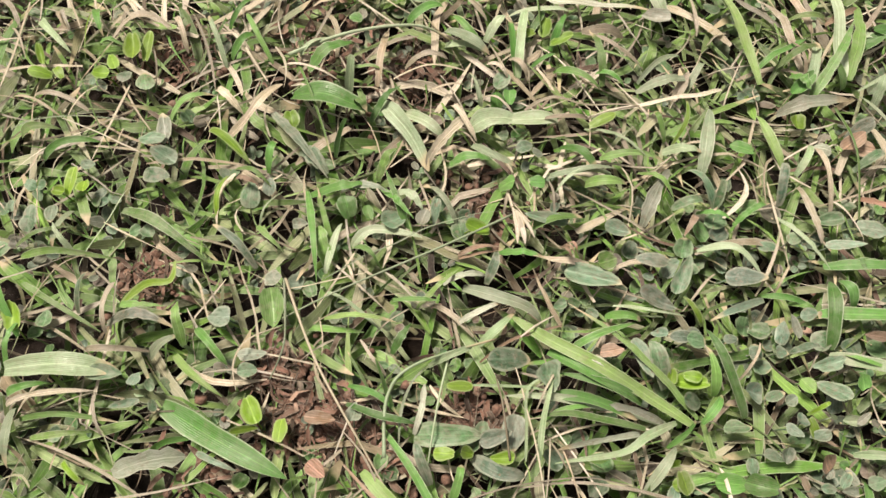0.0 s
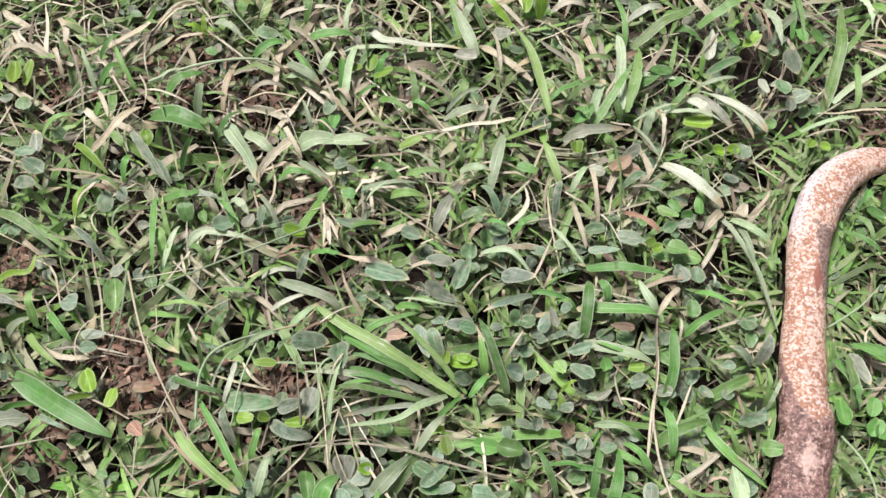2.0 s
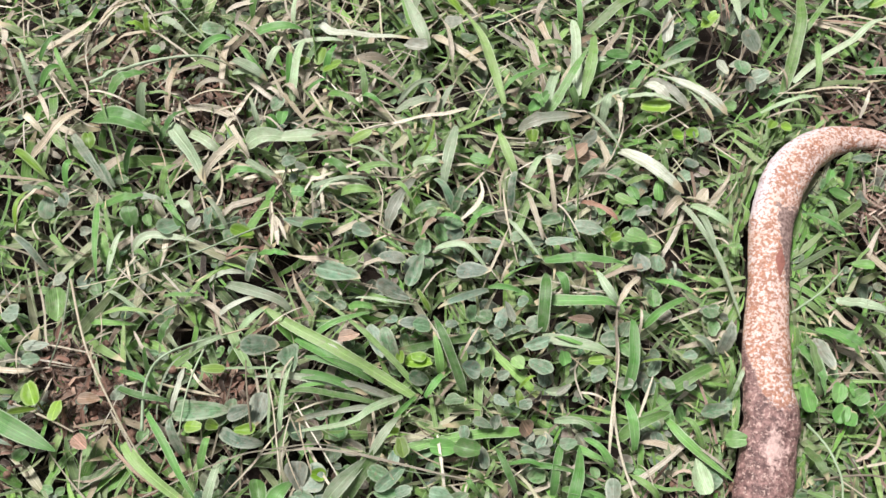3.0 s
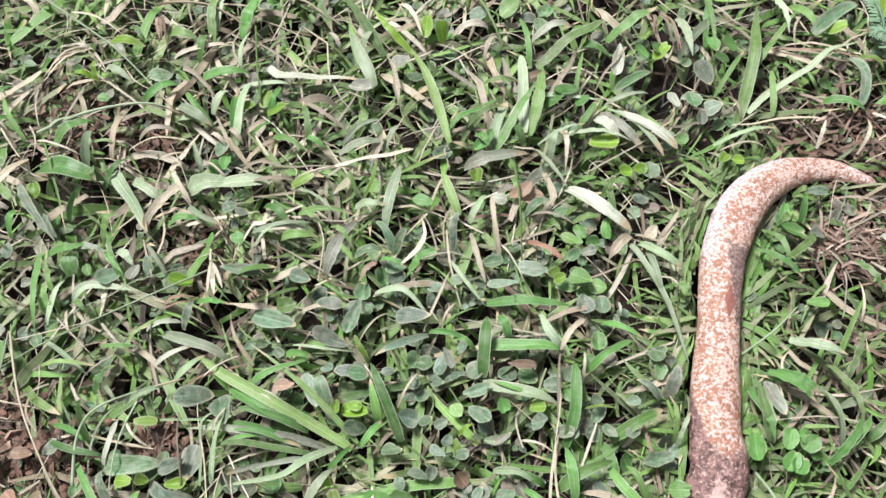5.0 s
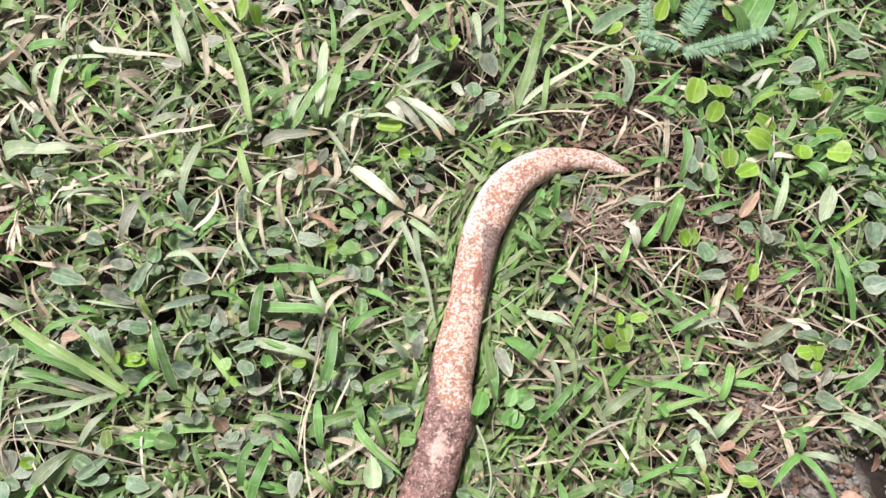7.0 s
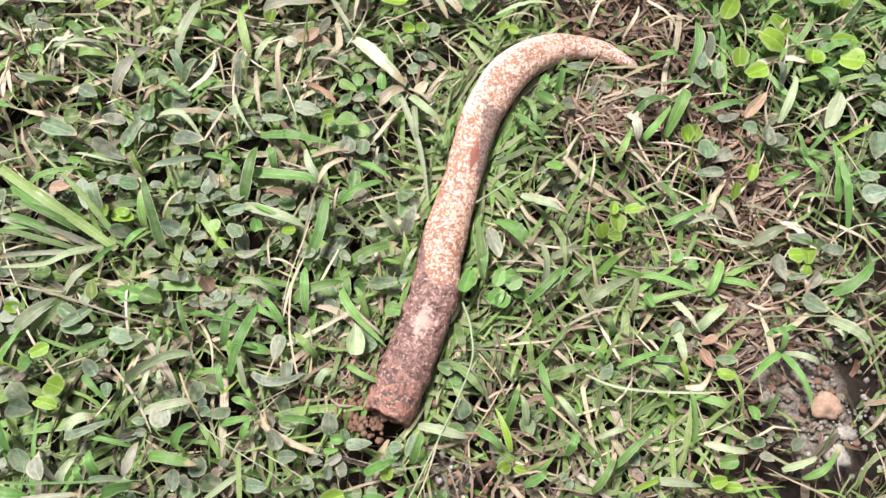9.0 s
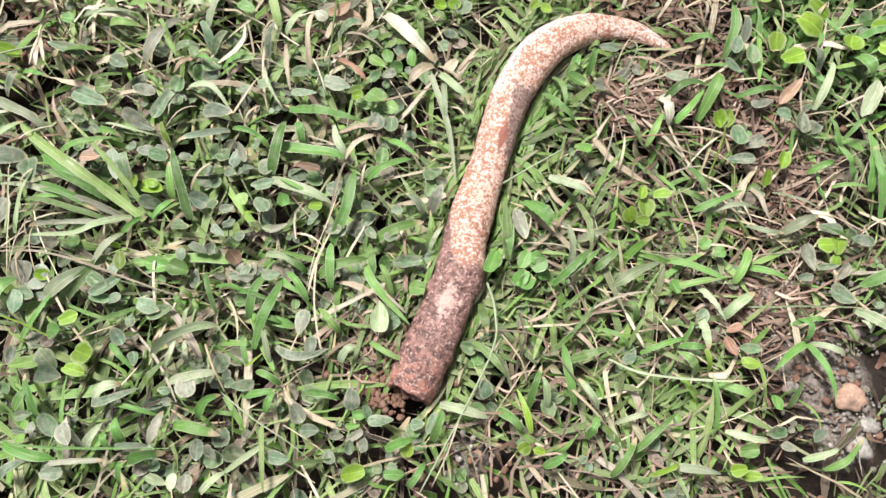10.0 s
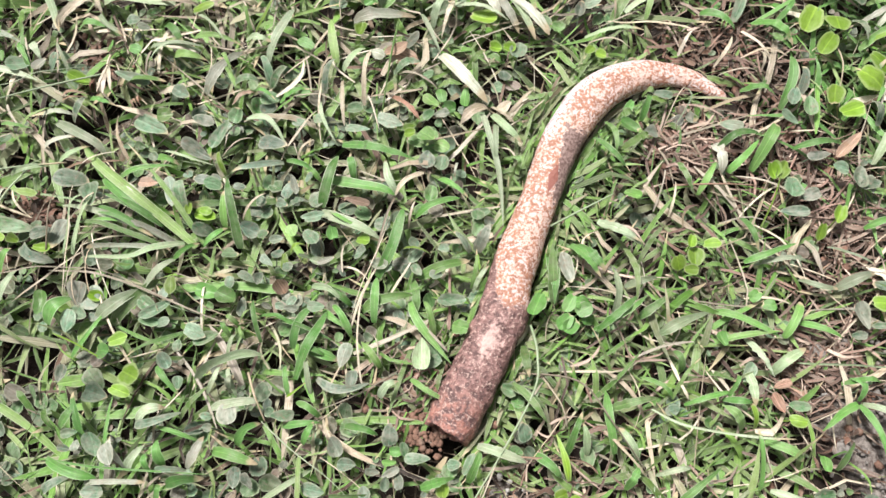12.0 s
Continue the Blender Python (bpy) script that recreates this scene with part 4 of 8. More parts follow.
blade(tuft, -0.000, 0.246, 0.029, 0.246, 0.0074, FRESH)
tuft = grass_tuft(0.170, 0.230, DULL)
blade(tuft, 0.148, 0.260, 0.175, 0.257, 0.0090, PALE)
blade(tuft, 0.192, 0.206, 0.216, 0.220, 0.0044, FRESH)
blade(tuft, 0.168, 0.214, 0.191, 0.204, 0.0043, FRESH)
tuft = grass_tuft(0.071, 0.343, FRESH)
blade(tuft, 0.071, 0.343, 0.082, 0.369, 0.0059, FRESH)
blade(tuft, 0.108, 0.312, 0.099, 0.358, 0.0064, DULL)
tuft = grass_tuft(0.208, 0.323, DULL)
blade(tuft, 0.257, 0.307, 0.294, 0.371, 0.0080, DULL)
blade(tuft, 0.236, 0.334, 0.271, 0.350, 0.0048, DULL)
blade(tuft, 0.244, 0.326, 0.254, 0.309, 0.0074, FRESH)
tuft = grass_tuft(0.287, 0.325, PALE)
blade(tuft, 0.287, 0.325, 0.300, 0.394, 0.0098, DULL)
blade(tuft, 0.303, 0.304, 0.311, 0.327, 0.0072, PALE)
blade(tuft, 0.294, 0.317, 0.332, 0.331, 0.0028, PALE)
tuft = grass_tuft(0.224, 0.215, FRESH)
blade(tuft, 0.224, 0.215, 0.250, 0.174, 0.0034, PALE, -0.003)
blade(tuft, 0.258, 0.179, 0.289, 0.180, 0.0081, FRESH)
blade(tuft, 0.251, 0.180, 0.315, 0.176, 0.0077, FRESH)
tuft = grass_tuft(-0.001, 0.345, FRESH)
blade(tuft, 0.023, 0.348, 0.038, 0.368, 0.0086, PALE)
tuft = grass_tuft(0.102, 0.229, DULL)
blade(tuft, 0.130, 0.243, 0.151, 0.218, 0.0039, DULL)
tuft = grass_tuft(-0.277, 0.088, FRESH)
blade(tuft, -0.272, 0.112, -0.292, 0.157, 0.0050, FRESH)
blade(tuft, -0.272, 0.090, -0.268, 0.124, 0.0042, FRESH)
tuft = grass_tuft(-0.165, 0.110, DULL)
blade(tuft, -0.165, 0.110, -0.171, 0.137, 0.0070, DULL)
blade(tuft, -0.216, 0.122, -0.172, 0.120, 0.0079, DUSTY)
blade(tuft, -0.213, 0.135, -0.178, 0.133, 0.0052, DULL)
tuft = grass_tuft(-0.084, 0.153, DULL)
blade(tuft, -0.077, 0.131, -0.030, 0.128, 0.0036, DULL)
blade(tuft, -0.073, 0.173, -0.089, 0.222, 0.0044, DULL)
blade(tuft, -0.079, 0.169, -0.086, 0.193, 0.0096, DULL)
blade(tuft, -0.063, 0.181, -0.043, 0.166, 0.0053, FRESH)
tuft = grass_tuft(0.016, 0.151, FRESH)
blade(tuft, -0.018, 0.139, 0.009, 0.165, 0.0043, DULL)
blade(tuft, 0.033, 0.179, 0.065, 0.173, 0.0052, FRESH)
tuft = grass_tuft(0.172, 0.093, DULL)
blade(tuft, 0.160, 0.076, 0.079, 0.145, 0.0049, DULL)
tuft = grass_tuft(0.258, 0.124, FRESH)
blade(tuft, 0.220, 0.120, 0.238, 0.123, 0.0048, DUSTY)
blade(tuft, 0.230, 0.082, 0.242, 0.089, 0.0032, BRIGHT)
tuft = grass_tuft(-0.287, 0.173, DULL)
blade(tuft, -0.287, 0.173, -0.248, 0.187, 0.0044, DULL)
tuft = grass_tuft(0.014, 0.423, FRESH)
blade(tuft, 0.014, 0.423, 0.016, 0.480, 0.0080, DULL)
blade(tuft, 0.037, 0.431, 0.053, 0.472, 0.0110, FRESH)
blade(tuft, 0.014, 0.432, 0.020, 0.478, 0.0071, PALE)
blade(tuft, 0.037, 0.432, 0.056, 0.476, 0.0110, FRESH)
tuft = grass_tuft(0.164, 0.411, DULL)
blade(tuft, 0.164, 0.411, 0.119, 0.481, 0.0100, DULL)
blade(tuft, 0.190, 0.411, 0.154, 0.455, 0.0069, BRIGHT)
blade(tuft, 0.142, 0.412, 0.154, 0.431, 0.0069, PALE)
tuft = grass_tuft(0.369, 0.231, PALE)
blade(tuft, 0.391, 0.193, 0.400, 0.182, 0.0060, DULL)
tuft = grass_tuft(0.318, 0.273, DULL)
blade(tuft, 0.319, 0.248, 0.340, 0.249, 0.0052, DULL)
blade(tuft, 0.340, 0.263, 0.353, 0.285, 0.0053, DULL)
tuft = grass_tuft(0.320, 0.339, PALE)
blade(tuft, 0.317, 0.326, 0.368, 0.314, 0.0046, PALE)
tuft = grass_tuft(0.453, 0.330, DULL)
blade(tuft, 0.458, 0.272, 0.496, 0.265, 0.0054, DULL)
blade(tuft, 0.434, 0.313, 0.481, 0.322, 0.0036, PALE)
tuft = grass_tuft(0.438, 0.485, DULL)
blade(tuft, 0.438, 0.485, 0.444, 0.392, 0.0051, DULL)
blade(tuft, 0.419, 0.444, 0.425, 0.395, 0.0069, PALE)
tuft = grass_tuft(0.507, 0.457, PALE)
blade(tuft, 0.507, 0.457, 0.509, 0.486, 0.0090, FRESH)
blade(tuft, 0.503, 0.462, 0.508, 0.417, 0.0058, PALE)
tuft = grass_tuft(0.357, 0.421, DULL)
blade(tuft, 0.357, 0.421, 0.400, 0.445, 0.0098, DULL)
tuft = grass_tuft(0.607, 0.448, FRESH)
blade(tuft, 0.607, 0.448, 0.604, 0.487, 0.0098, FRESH)
tuft = grass_tuft(0.670, 0.407, FRESH)
blade(tuft, 0.670, 0.407, 0.650, 0.457, 0.0144, FRESH)
blade(tuft, 0.663, 0.408, 0.708, 0.491, 0.0173, FRESH)
blade(tuft, 0.655, 0.369, 0.666, 0.347, 0.0066, DUSTY)
tuft = grass_tuft(0.616, 0.297, FRESH)
blade(tuft, 0.560, 0.284, 0.594, 0.283, 0.0057, FRESH)
tuft = grass_tuft(0.571, 0.348, FRESH)
blade(tuft, 0.571, 0.348, 0.604, 0.329, 0.0066, FRESH)
blade(tuft, 0.575, 0.352, 0.603, 0.332, 0.0072, FRESH)
blade(tuft, 0.587, 0.348, 0.603, 0.376, 0.0045, FRESH)
tuft = grass_tuft(0.488, 0.186, DULL)
blade(tuft, 0.467, 0.150, 0.501, 0.135, 0.0084, PALE)
blade(tuft, 0.462, 0.238, 0.473, 0.206, 0.0044, DULL)
blade(tuft, 0.478, 0.215, 0.496, 0.229, 0.0062, DULL)
blade(tuft, 0.491, 0.132, 0.504, 0.087, 0.0059, DULL)
blade(tuft, 0.470, 0.149, 0.502, 0.134, 0.0074, PALE)
tuft = grass_tuft(0.559, 0.206, DULL)
blade(tuft, 0.523, 0.210, 0.537, 0.183, 0.0054, DULL)
tuft = grass_tuft(0.619, 0.064, PALE)
blade(tuft, 0.590, 0.078, 0.611, 0.051, 0.0054, PALE)
blade(tuft, 0.592, 0.055, 0.599, 0.027, 0.0070, PALE)
tuft = grass_tuft(0.522, 0.071, DULL)
blade(tuft, 0.502, 0.120, 0.517, 0.153, 0.0041, DULL)
blade(tuft, 0.540, 0.022, 0.556, 0.055, 0.0034, DULL)
tuft = grass_tuft(0.628, 0.066, DULL)
blade(tuft, 0.663, 0.057, 0.688, 0.062, 0.0044, FRESH)
tuft = grass_tuft(0.443, 0.078, FRESH)
blade(tuft, 0.443, 0.078, 0.434, 0.121, 0.0096, DULL)
blade(tuft, 0.454, 0.127, 0.477, 0.107, 0.0066, FRESH)
blade(tuft, 0.478, 0.062, 0.506, 0.096, 0.0061, FRESH)
blade(tuft, 0.431, 0.123, 0.443, 0.075, 0.0090, FRESH)
blade(tuft, 0.449, 0.127, 0.475, 0.102, 0.0081, FRESH)
blade(tuft, 0.475, 0.062, 0.512, 0.096, 0.0044, FRESH)
tuft = grass_tuft(0.239, 0.239, PALE)
blade(tuft, 0.280, 0.251, 0.301, 0.263, 0.0062, DUSTY)
tuft = grass_tuft(0.484, 0.248, FRESH)
blade(tuft, 0.484, 0.248, 0.470, 0.238, 0.0070, DULL)
tuft = grass_tuft(0.181, -0.032, FRESH)
blade(tuft, 0.212, -0.035, 0.213, -0.020, 0.0051, PALE)
blade(tuft, 0.180, -0.061, 0.198, -0.033, 0.0042, DULL)
tuft = grass_tuft(0.181, -0.106, FRESH)
blade(tuft, 0.137, -0.121, 0.126, -0.053, 0.0040, FRESH)
tuft = grass_tuft(0.369, -0.076, FRESH)
blade(tuft, 0.369, -0.076, 0.392, -0.064, 0.0075, FRESH)
tuft = grass_tuft(0.645, -0.001, FRESH)
blade(tuft, 0.592, 0.009, 0.574, 0.023, 0.0076, DULL)
tuft = grass_tuft(0.465, -0.037, FRESH)
blade(tuft, 0.495, 0.006, 0.528, 0.020, 0.0068, DULL)
blade(tuft, 0.514, -0.049, 0.520, -0.031, 0.0057, FRESH)
tuft = grass_tuft(0.728, 0.061, PALE)
blade(tuft, 0.728, 0.061, 0.716, 0.067, 0.0085, PALE)
blade(tuft, 0.718, 0.095, 0.749, 0.124, 0.0092, FRESH)
blade(tuft, 0.713, 0.075, 0.744, 0.054, 0.0090, PALE)
tuft = grass_tuft(0.422, 0.011, DULL)
blade(tuft, 0.422, 0.011, 0.451, -0.014, 0.0051, DULL)
blade(tuft, 0.423, 0.046, 0.433, 0.016, 0.0070, DULL)
blade(tuft, 0.422, 0.008, 0.449, -0.005, 0.0060, DULL)
tuft = grass_tuft(-0.067, 0.421, BRIGHT)
blade(tuft, -0.067, 0.421, -0.055, 0.397, 0.0100, LIMP)
blade(tuft, -0.078, 0.419, -0.041, 0.412, 0.0092, BRIGHT)
blade(tuft, -0.064, 0.438, -0.043, 0.419, 0.0052, FRESH)
blade(tuft, -0.079, 0.382, -0.099, 0.381, 0.0070, BRIGHT)
blade(tuft, -0.080, 0.378, -0.082, 0.400, 0.0050, BRIGHT)
blade(tuft, -0.078, 0.393, -0.043, 0.371, 0.0070, PALE)
tuft = grass_tuft(0.100, 0.463, DULL)
blade(tuft, 0.100, 0.463, 0.119, 0.430, 0.0112, DULL)
tuft = grass_tuft(0.132, 0.308, PALE)
blade(tuft, 0.132, 0.308, 0.171, 0.318, 0.0066, PALE)
blade(tuft, 0.095, 0.278, 0.135, 0.249, 0.0028, PALE)
tuft = grass_tuft(0.440, 0.412, FRESH)
blade(tuft, 0.440, 0.412, 0.449, 0.459, 0.0056, FRESH)
tuft = grass_tuft(-0.032, 0.109, FRESH)
blade(tuft, -0.032, 0.109, -0.020, 0.127, 0.0059, FRESH)
blade(tuft, -0.033, 0.144, -0.002, 0.143, 0.0034, FRESH)
tuft = grass_tuft(0.686, 0.209, FRESH)
blade(tuft, 0.727, 0.176, 0.720, 0.225, 0.0093, FRESH)
blade(tuft, 0.714, 0.184, 0.694, 0.207, 0.0054, FRESH)
blade(tuft, 0.703, 0.216, 0.719, 0.235, 0.0037, FRESH)
blade(tuft, 0.702, 0.205, 0.690, 0.235, 0.0038, FRESH)
tuft = grass_tuft(0.681, 0.274, FRESH)
blade(tuft, 0.681, 0.274, 0.673, 0.294, 0.0066, DUSTY)
blade(tuft, 0.713, 0.310, 0.744, 0.318, 0.0068, FRESH)
tuft = grass_tuft(0.734, 0.153, FRESH)
blade(tuft, 0.734, 0.153, 0.722, 0.219, 0.0064, FRESH)
tuft = grass_tuft(0.377, 0.109, DUSTY)
blade(tuft, 0.377, 0.109, 0.384, 0.130, 0.0108, DUSTY)
blade(tuft, 0.378, 0.078, 0.377, 0.108, 0.0035, DULL)
blade(tuft, 0.380, 0.075, 0.389, 0.096, 0.0036, PALE)
plant = clover(-0.070, 0.217, FRESH)
leaf(plant, -0.065, 0.225, -0.055, 0.221, 0.0070, FRESH)
plant = clover(-0.254, 0.214, FRESH)
leaf(plant, -0.254, 0.233, -0.244, 0.233, 0.0091, DUSTY)
plant = clover(-0.018, 0.206, PALE)
leaf(plant, -0.044, 0.193, -0.029, 0.204, 0.0176, DUSTY)
plant = clover(-0.099, 0.194, DUSTY)
leaf(plant, -0.104, 0.194, -0.094, 0.194, 0.0096, DUSTY)
plant = clover(0.244, 0.207, DUSTY)
leaf(plant, 0.249, 0.193, 0.272, 0.191, 0.0084, DUSTY)
plant = clover(0.287, 0.284, DUSTY)
leaf(plant, 0.277, 0.267, 0.298, 0.266, 0.0172, BROWN)
leaf(plant, 0.271, 0.263, 0.286, 0.275, 0.0135, BROWN)
plant = clover(0.163, 0.310, STRAW)
leaf(plant, 0.158, 0.300, 0.168, 0.320, 0.0088, STRAW)
plant = clover(0.250, 0.315, FRESH)
leaf(plant, 0.241, 0.307, 0.259, 0.323, 0.0112, FRESH)
plant = clover(-0.111, 0.138, DUSTY)
leaf(plant, -0.113, 0.150, -0.108, 0.125, 0.0187, DULL)
leaf(plant, -0.120, 0.156, -0.106, 0.156, 0.0126, DUSTY)
plant = clover(-0.075, 0.067, BROWN)
leaf(plant, -0.085, 0.068, -0.064, 0.065, 0.0102, BROWN)
leaf(plant, -0.078, 0.040, -0.067, 0.032, 0.0119, BROWN)
leaf(plant, -0.053, 0.063, -0.051, 0.076, 0.0112, DUSTY)
plant = clover(0.036, 0.054, DUSTY)
leaf(plant, 0.024, 0.055, 0.041, 0.061, 0.0136, DUSTY)
plant = clover(0.246, 0.449, DUSTY)
leaf(plant, 0.238, 0.446, 0.255, 0.452, 0.0170, DUSTY)
leaf(plant, 0.268, 0.443, 0.279, 0.457, 0.0170, DUSTY)
plant = clover(0.405, 0.354, LIMP)
leaf(plant, 0.400, 0.359, 0.410, 0.349, 0.0103, LIMP)
plant = clover(0.395, 0.407, FRESH)
leaf(plant, 0.378, 0.406, 0.390, 0.398, 0.0108, FRESH)
leaf(plant, 0.392, 0.407, 0.401, 0.398, 0.0098, FRESH)
leaf(plant, 0.391, 0.396, 0.407, 0.405, 0.0113, BRIGHT)
plant = clover(0.593, 0.445, BRIGHT)
leaf(plant, 0.587, 0.429, 0.599, 0.461, 0.0147, BRIGHT)
plant = clover(0.595, 0.472, FRESH)
leaf(plant, 0.582, 0.473, 0.607, 0.472, 0.0147, FRESH)
plant = clover(0.448, 0.107, DUSTY)
leaf(plant, 0.442, 0.118, 0.453, 0.096, 0.0131, DUSTY)
leaf(plant, 0.427, 0.059, 0.433, 0.086, 0.0144, FRESH)
plant = clover(0.464, 0.071, FRESH)
leaf(plant, 0.456, 0.078, 0.471, 0.081, 0.0136, FRESH)
leaf(plant, 0.463, 0.067, 0.476, 0.072, 0.0133, FRESH)
leaf(plant, 0.453, 0.055, 0.463, 0.067, 0.0136, FRESH)
plant = clover(0.092, 0.164, DUSTY)
leaf(plant, 0.074, 0.170, 0.111, 0.157, 0.0163, DUSTY)
leaf(plant, 0.098, 0.170, 0.110, 0.175, 0.0151, DULL)
plant = clover(0.242, 0.108, DUSTY)
leaf(plant, 0.225, 0.103, 0.232, 0.095, 0.0120, DULL)
plant = clover(0.318, 0.191, DULL)
leaf(plant, 0.311, 0.202, 0.327, 0.191, 0.0158, DULL)
leaf(plant, 0.326, 0.194, 0.339, 0.189, 0.0146, DULL)
plant = clover(0.377, 0.234, STRAW)
leaf(plant, 0.371, 0.227, 0.382, 0.241, 0.0097, STRAW)
plant = clover(0.134, -0.043, BRIGHT)
leaf(plant, 0.105, -0.054, 0.122, -0.056, 0.0183, DUSTY)
plant = clover(0.085, -0.044, DUSTY)
leaf(plant, 0.085, -0.038, 0.084, -0.051, 0.0111, DUSTY)
plant = clover(0.389, -0.046, DUSTY)
leaf(plant, 0.384, -0.057, 0.394, -0.054, 0.0100, DUSTY)
plant = clover(0.426, 0.069, FRESH)
leaf(plant, 0.426, 0.058, 0.426, 0.085, 0.0145, FRESH)
plant = clover(0.456, 0.074, FRESH)
leaf(plant, 0.452, 0.071, 0.457, 0.086, 0.0131, FRESH)
leaf(plant, 0.459, 0.070, 0.471, 0.078, 0.0139, FRESH)
leaf(plant, 0.449, 0.057, 0.457, 0.070, 0.0136, FRESH)
plant = clover(0.627, 0.031, DUSTY)
leaf(plant, 0.611, 0.040, 0.621, 0.028, 0.0097, BROWN)
plant = clover(0.540, 0.013, DUSTY)
leaf(plant, 0.535, 0.010, 0.545, 0.016, 0.0094, DUSTY)
plant = clover(0.025, 0.318, DULL)
leaf(plant, 0.029, 0.310, 0.041, 0.315, 0.0160, DUSTY)
plant = clover(-0.028, 0.388, DUSTY)
leaf(plant, -0.037, 0.386, -0.019, 0.389, 0.0170, DUSTY)
plant = clover(0.178, 0.399, DUSTY)
leaf(plant, 0.171, 0.397, 0.186, 0.400, 0.0163, DUSTY)
leaf(plant, 0.186, 0.378, 0.199, 0.388, 0.0144, DUSTY)
plant = clover(0.273, 0.450, DULL)
leaf(plant, 0.264, 0.444, 0.281, 0.456, 0.0196, DULL)
plant = clover(0.306, 0.358, FRESH)
leaf(plant, 0.295, 0.355, 0.318, 0.361, 0.0138, FRESH)
plant = clover(0.111, 0.196, DUSTY)
leaf(plant, 0.103, 0.199, 0.119, 0.193, 0.0132, DUSTY)
plant = clover(0.051, 0.255, DUSTY)
leaf(plant, 0.045, 0.253, 0.056, 0.257, 0.0117, DUSTY)
leaf(plant, 0.055, 0.250, 0.065, 0.254, 0.0099, DUSTY)
plant = clover(0.202, 0.262, FRESH)
leaf(plant, 0.193, 0.265, 0.210, 0.259, 0.0108, FRESH)
plant = clover(0.325, 0.235, FRESH)
leaf(plant, 0.307, 0.236, 0.323, 0.225, 0.0103, DULL)
plant = clover(0.303, 0.198, BRIGHT)
leaf(plant, 0.298, 0.201, 0.306, 0.208, 0.0076, BRIGHT)
leaf(plant, 0.300, 0.195, 0.310, 0.198, 0.0084, BRIGHT)
leaf(plant, 0.311, 0.213, 0.322, 0.219, 0.0109, DUSTY)
plant = clover(0.202, 0.170, DUSTY)
leaf(plant, 0.207, 0.194, 0.217, 0.188, 0.0103, DUSTY)
leaf(plant, 0.224, 0.193, 0.234, 0.197, 0.0101, DUSTY)
plant = clover(0.105, 0.115, BROWN)
leaf(plant, 0.098, 0.113, 0.112, 0.116, 0.0107, BROWN)
leaf(plant, 0.120, 0.125, 0.130, 0.101, 0.0123, DUSTY)
plant = clover(0.180, 0.124, DUSTY)
leaf(plant, 0.175, 0.124, 0.185, 0.125, 0.0072, DUSTY)
plant = clover(0.324, 0.108, DUSTY)
leaf(plant, 0.344, 0.080, 0.354, 0.084, 0.0086, DUSTY)
leaf(plant, 0.329, 0.088, 0.338, 0.080, 0.0086, DUSTY)
plant = clover(0.600, 0.105, FRESH)
leaf(plant, 0.566, 0.077, 0.573, 0.067, 0.0090, FRESH)
plant = clover(0.751, 0.181, DUSTY)
leaf(plant, 0.742, 0.179, 0.760, 0.183, 0.0192, DUSTY)
leaf(plant, 0.744, 0.200, 0.760, 0.199, 0.0115, DUSTY)
straw(-0.252, 0.377, -0.226, 0.346, 0.0112, STRAW)
straw(-0.302, 0.370, -0.283, 0.339, 0.0077, STRAW)
straw(0.254, 0.316, 0.247, 0.359, 0.0032, STRAW)
straw(-0.148, 0.229, -0.128, 0.221, 0.0053, BROWN)
straw(-0.061, 0.333, -0.026, 0.344, 0.0033, STRAW)
straw(0.177, 0.467, 0.198, 0.423, 0.0051, STRAW)
straw(0.317, 0.330, 0.314, 0.288, 0.0056, STRAW)
straw(0.405, 0.448, 0.414, 0.398, 0.0078, BROWN)
straw(0.397, 0.445, 0.395, 0.415, 0.0060, BROWN)
straw(0.382, 0.227, 0.400, 0.251, 0.0088, STRAW)
straw(-0.093, 0.417, -0.122, 0.375, 0.0071, STRAW)
straw(-0.039, 0.453, -0.024, 0.410, 0.0092, BROWN)
straw(0.074, 0.476, 0.119, 0.439, 0.0026, STRAW)
straw(0.438, 0.308, 0.504, 0.298, 0.0022, STRAW)
straw(0.513, 0.307, 0.522, 0.330, 0.0040, STRAW)
straw(0.543, 0.301, 0.554, 0.329, 0.0035, STRAW)
straw(0.578, 0.323, 0.581, 0.301, 0.0035, STRAW)
straw(0.008, 0.177, 0.038, 0.180, 0.0069, BROWN)
straw(0.076, 0.185, 0.084, 0.173, 0.0077, BROWN)
straw(0.168, 0.212, 0.156, 0.193, 0.0057, BROWN)
stalk(0.0023, PALE, (0.043, 0.207), (-0.002, 0.178), (-0.067, 0.146), (-0.109, 0.126))
stalk(0.0022, PALE, (-0.105, 0.156), (-0.100, 0.130), (-0.098, 0.108), (-0.106, 0.089))
stalk(0.0025, STRAW, (-0.104, 0.156), (-0.078, 0.101), (-0.046, 0.051), (-0.027, 0.022))
stalk(0.0021, PALE, (0.005, 0.110), (-0.000, 0.083), (-0.003, 0.062), (-0.006, 0.039))
stalk(0.0036, STRAW, (-0.042, 0.463), (-0.020, 0.458), (0.012, 0.454), (0.040, 0.440))
stalk(0.0026, STRAW, (0.053, 0.477), (0.081, 0.465), (0.103, 0.452), (0.126, 0.440))
stalk(0.0041, DULL, (0.235, 0.479), (0.249, 0.455), (0.259, 0.431), (0.268, 0.412))
stalk(0.0021, BRIGHT, (0.593, 0.167), (0.598, 0.190), (0.606, 0.217))
stalk(0.0026, STRAW, (0.223, -0.018), (0.236, -0.035), (0.246, -0.051))
stalk(0.0026, PALE, (0.428, 0.056), (0.436, 0.031), (0.435, -0.004), (0.398, -0.103))
stalk(0.0021, STRAW, (0.425, 0.018), (0.468, 0.019), (0.497, -0.006), (0.527, -0.035))
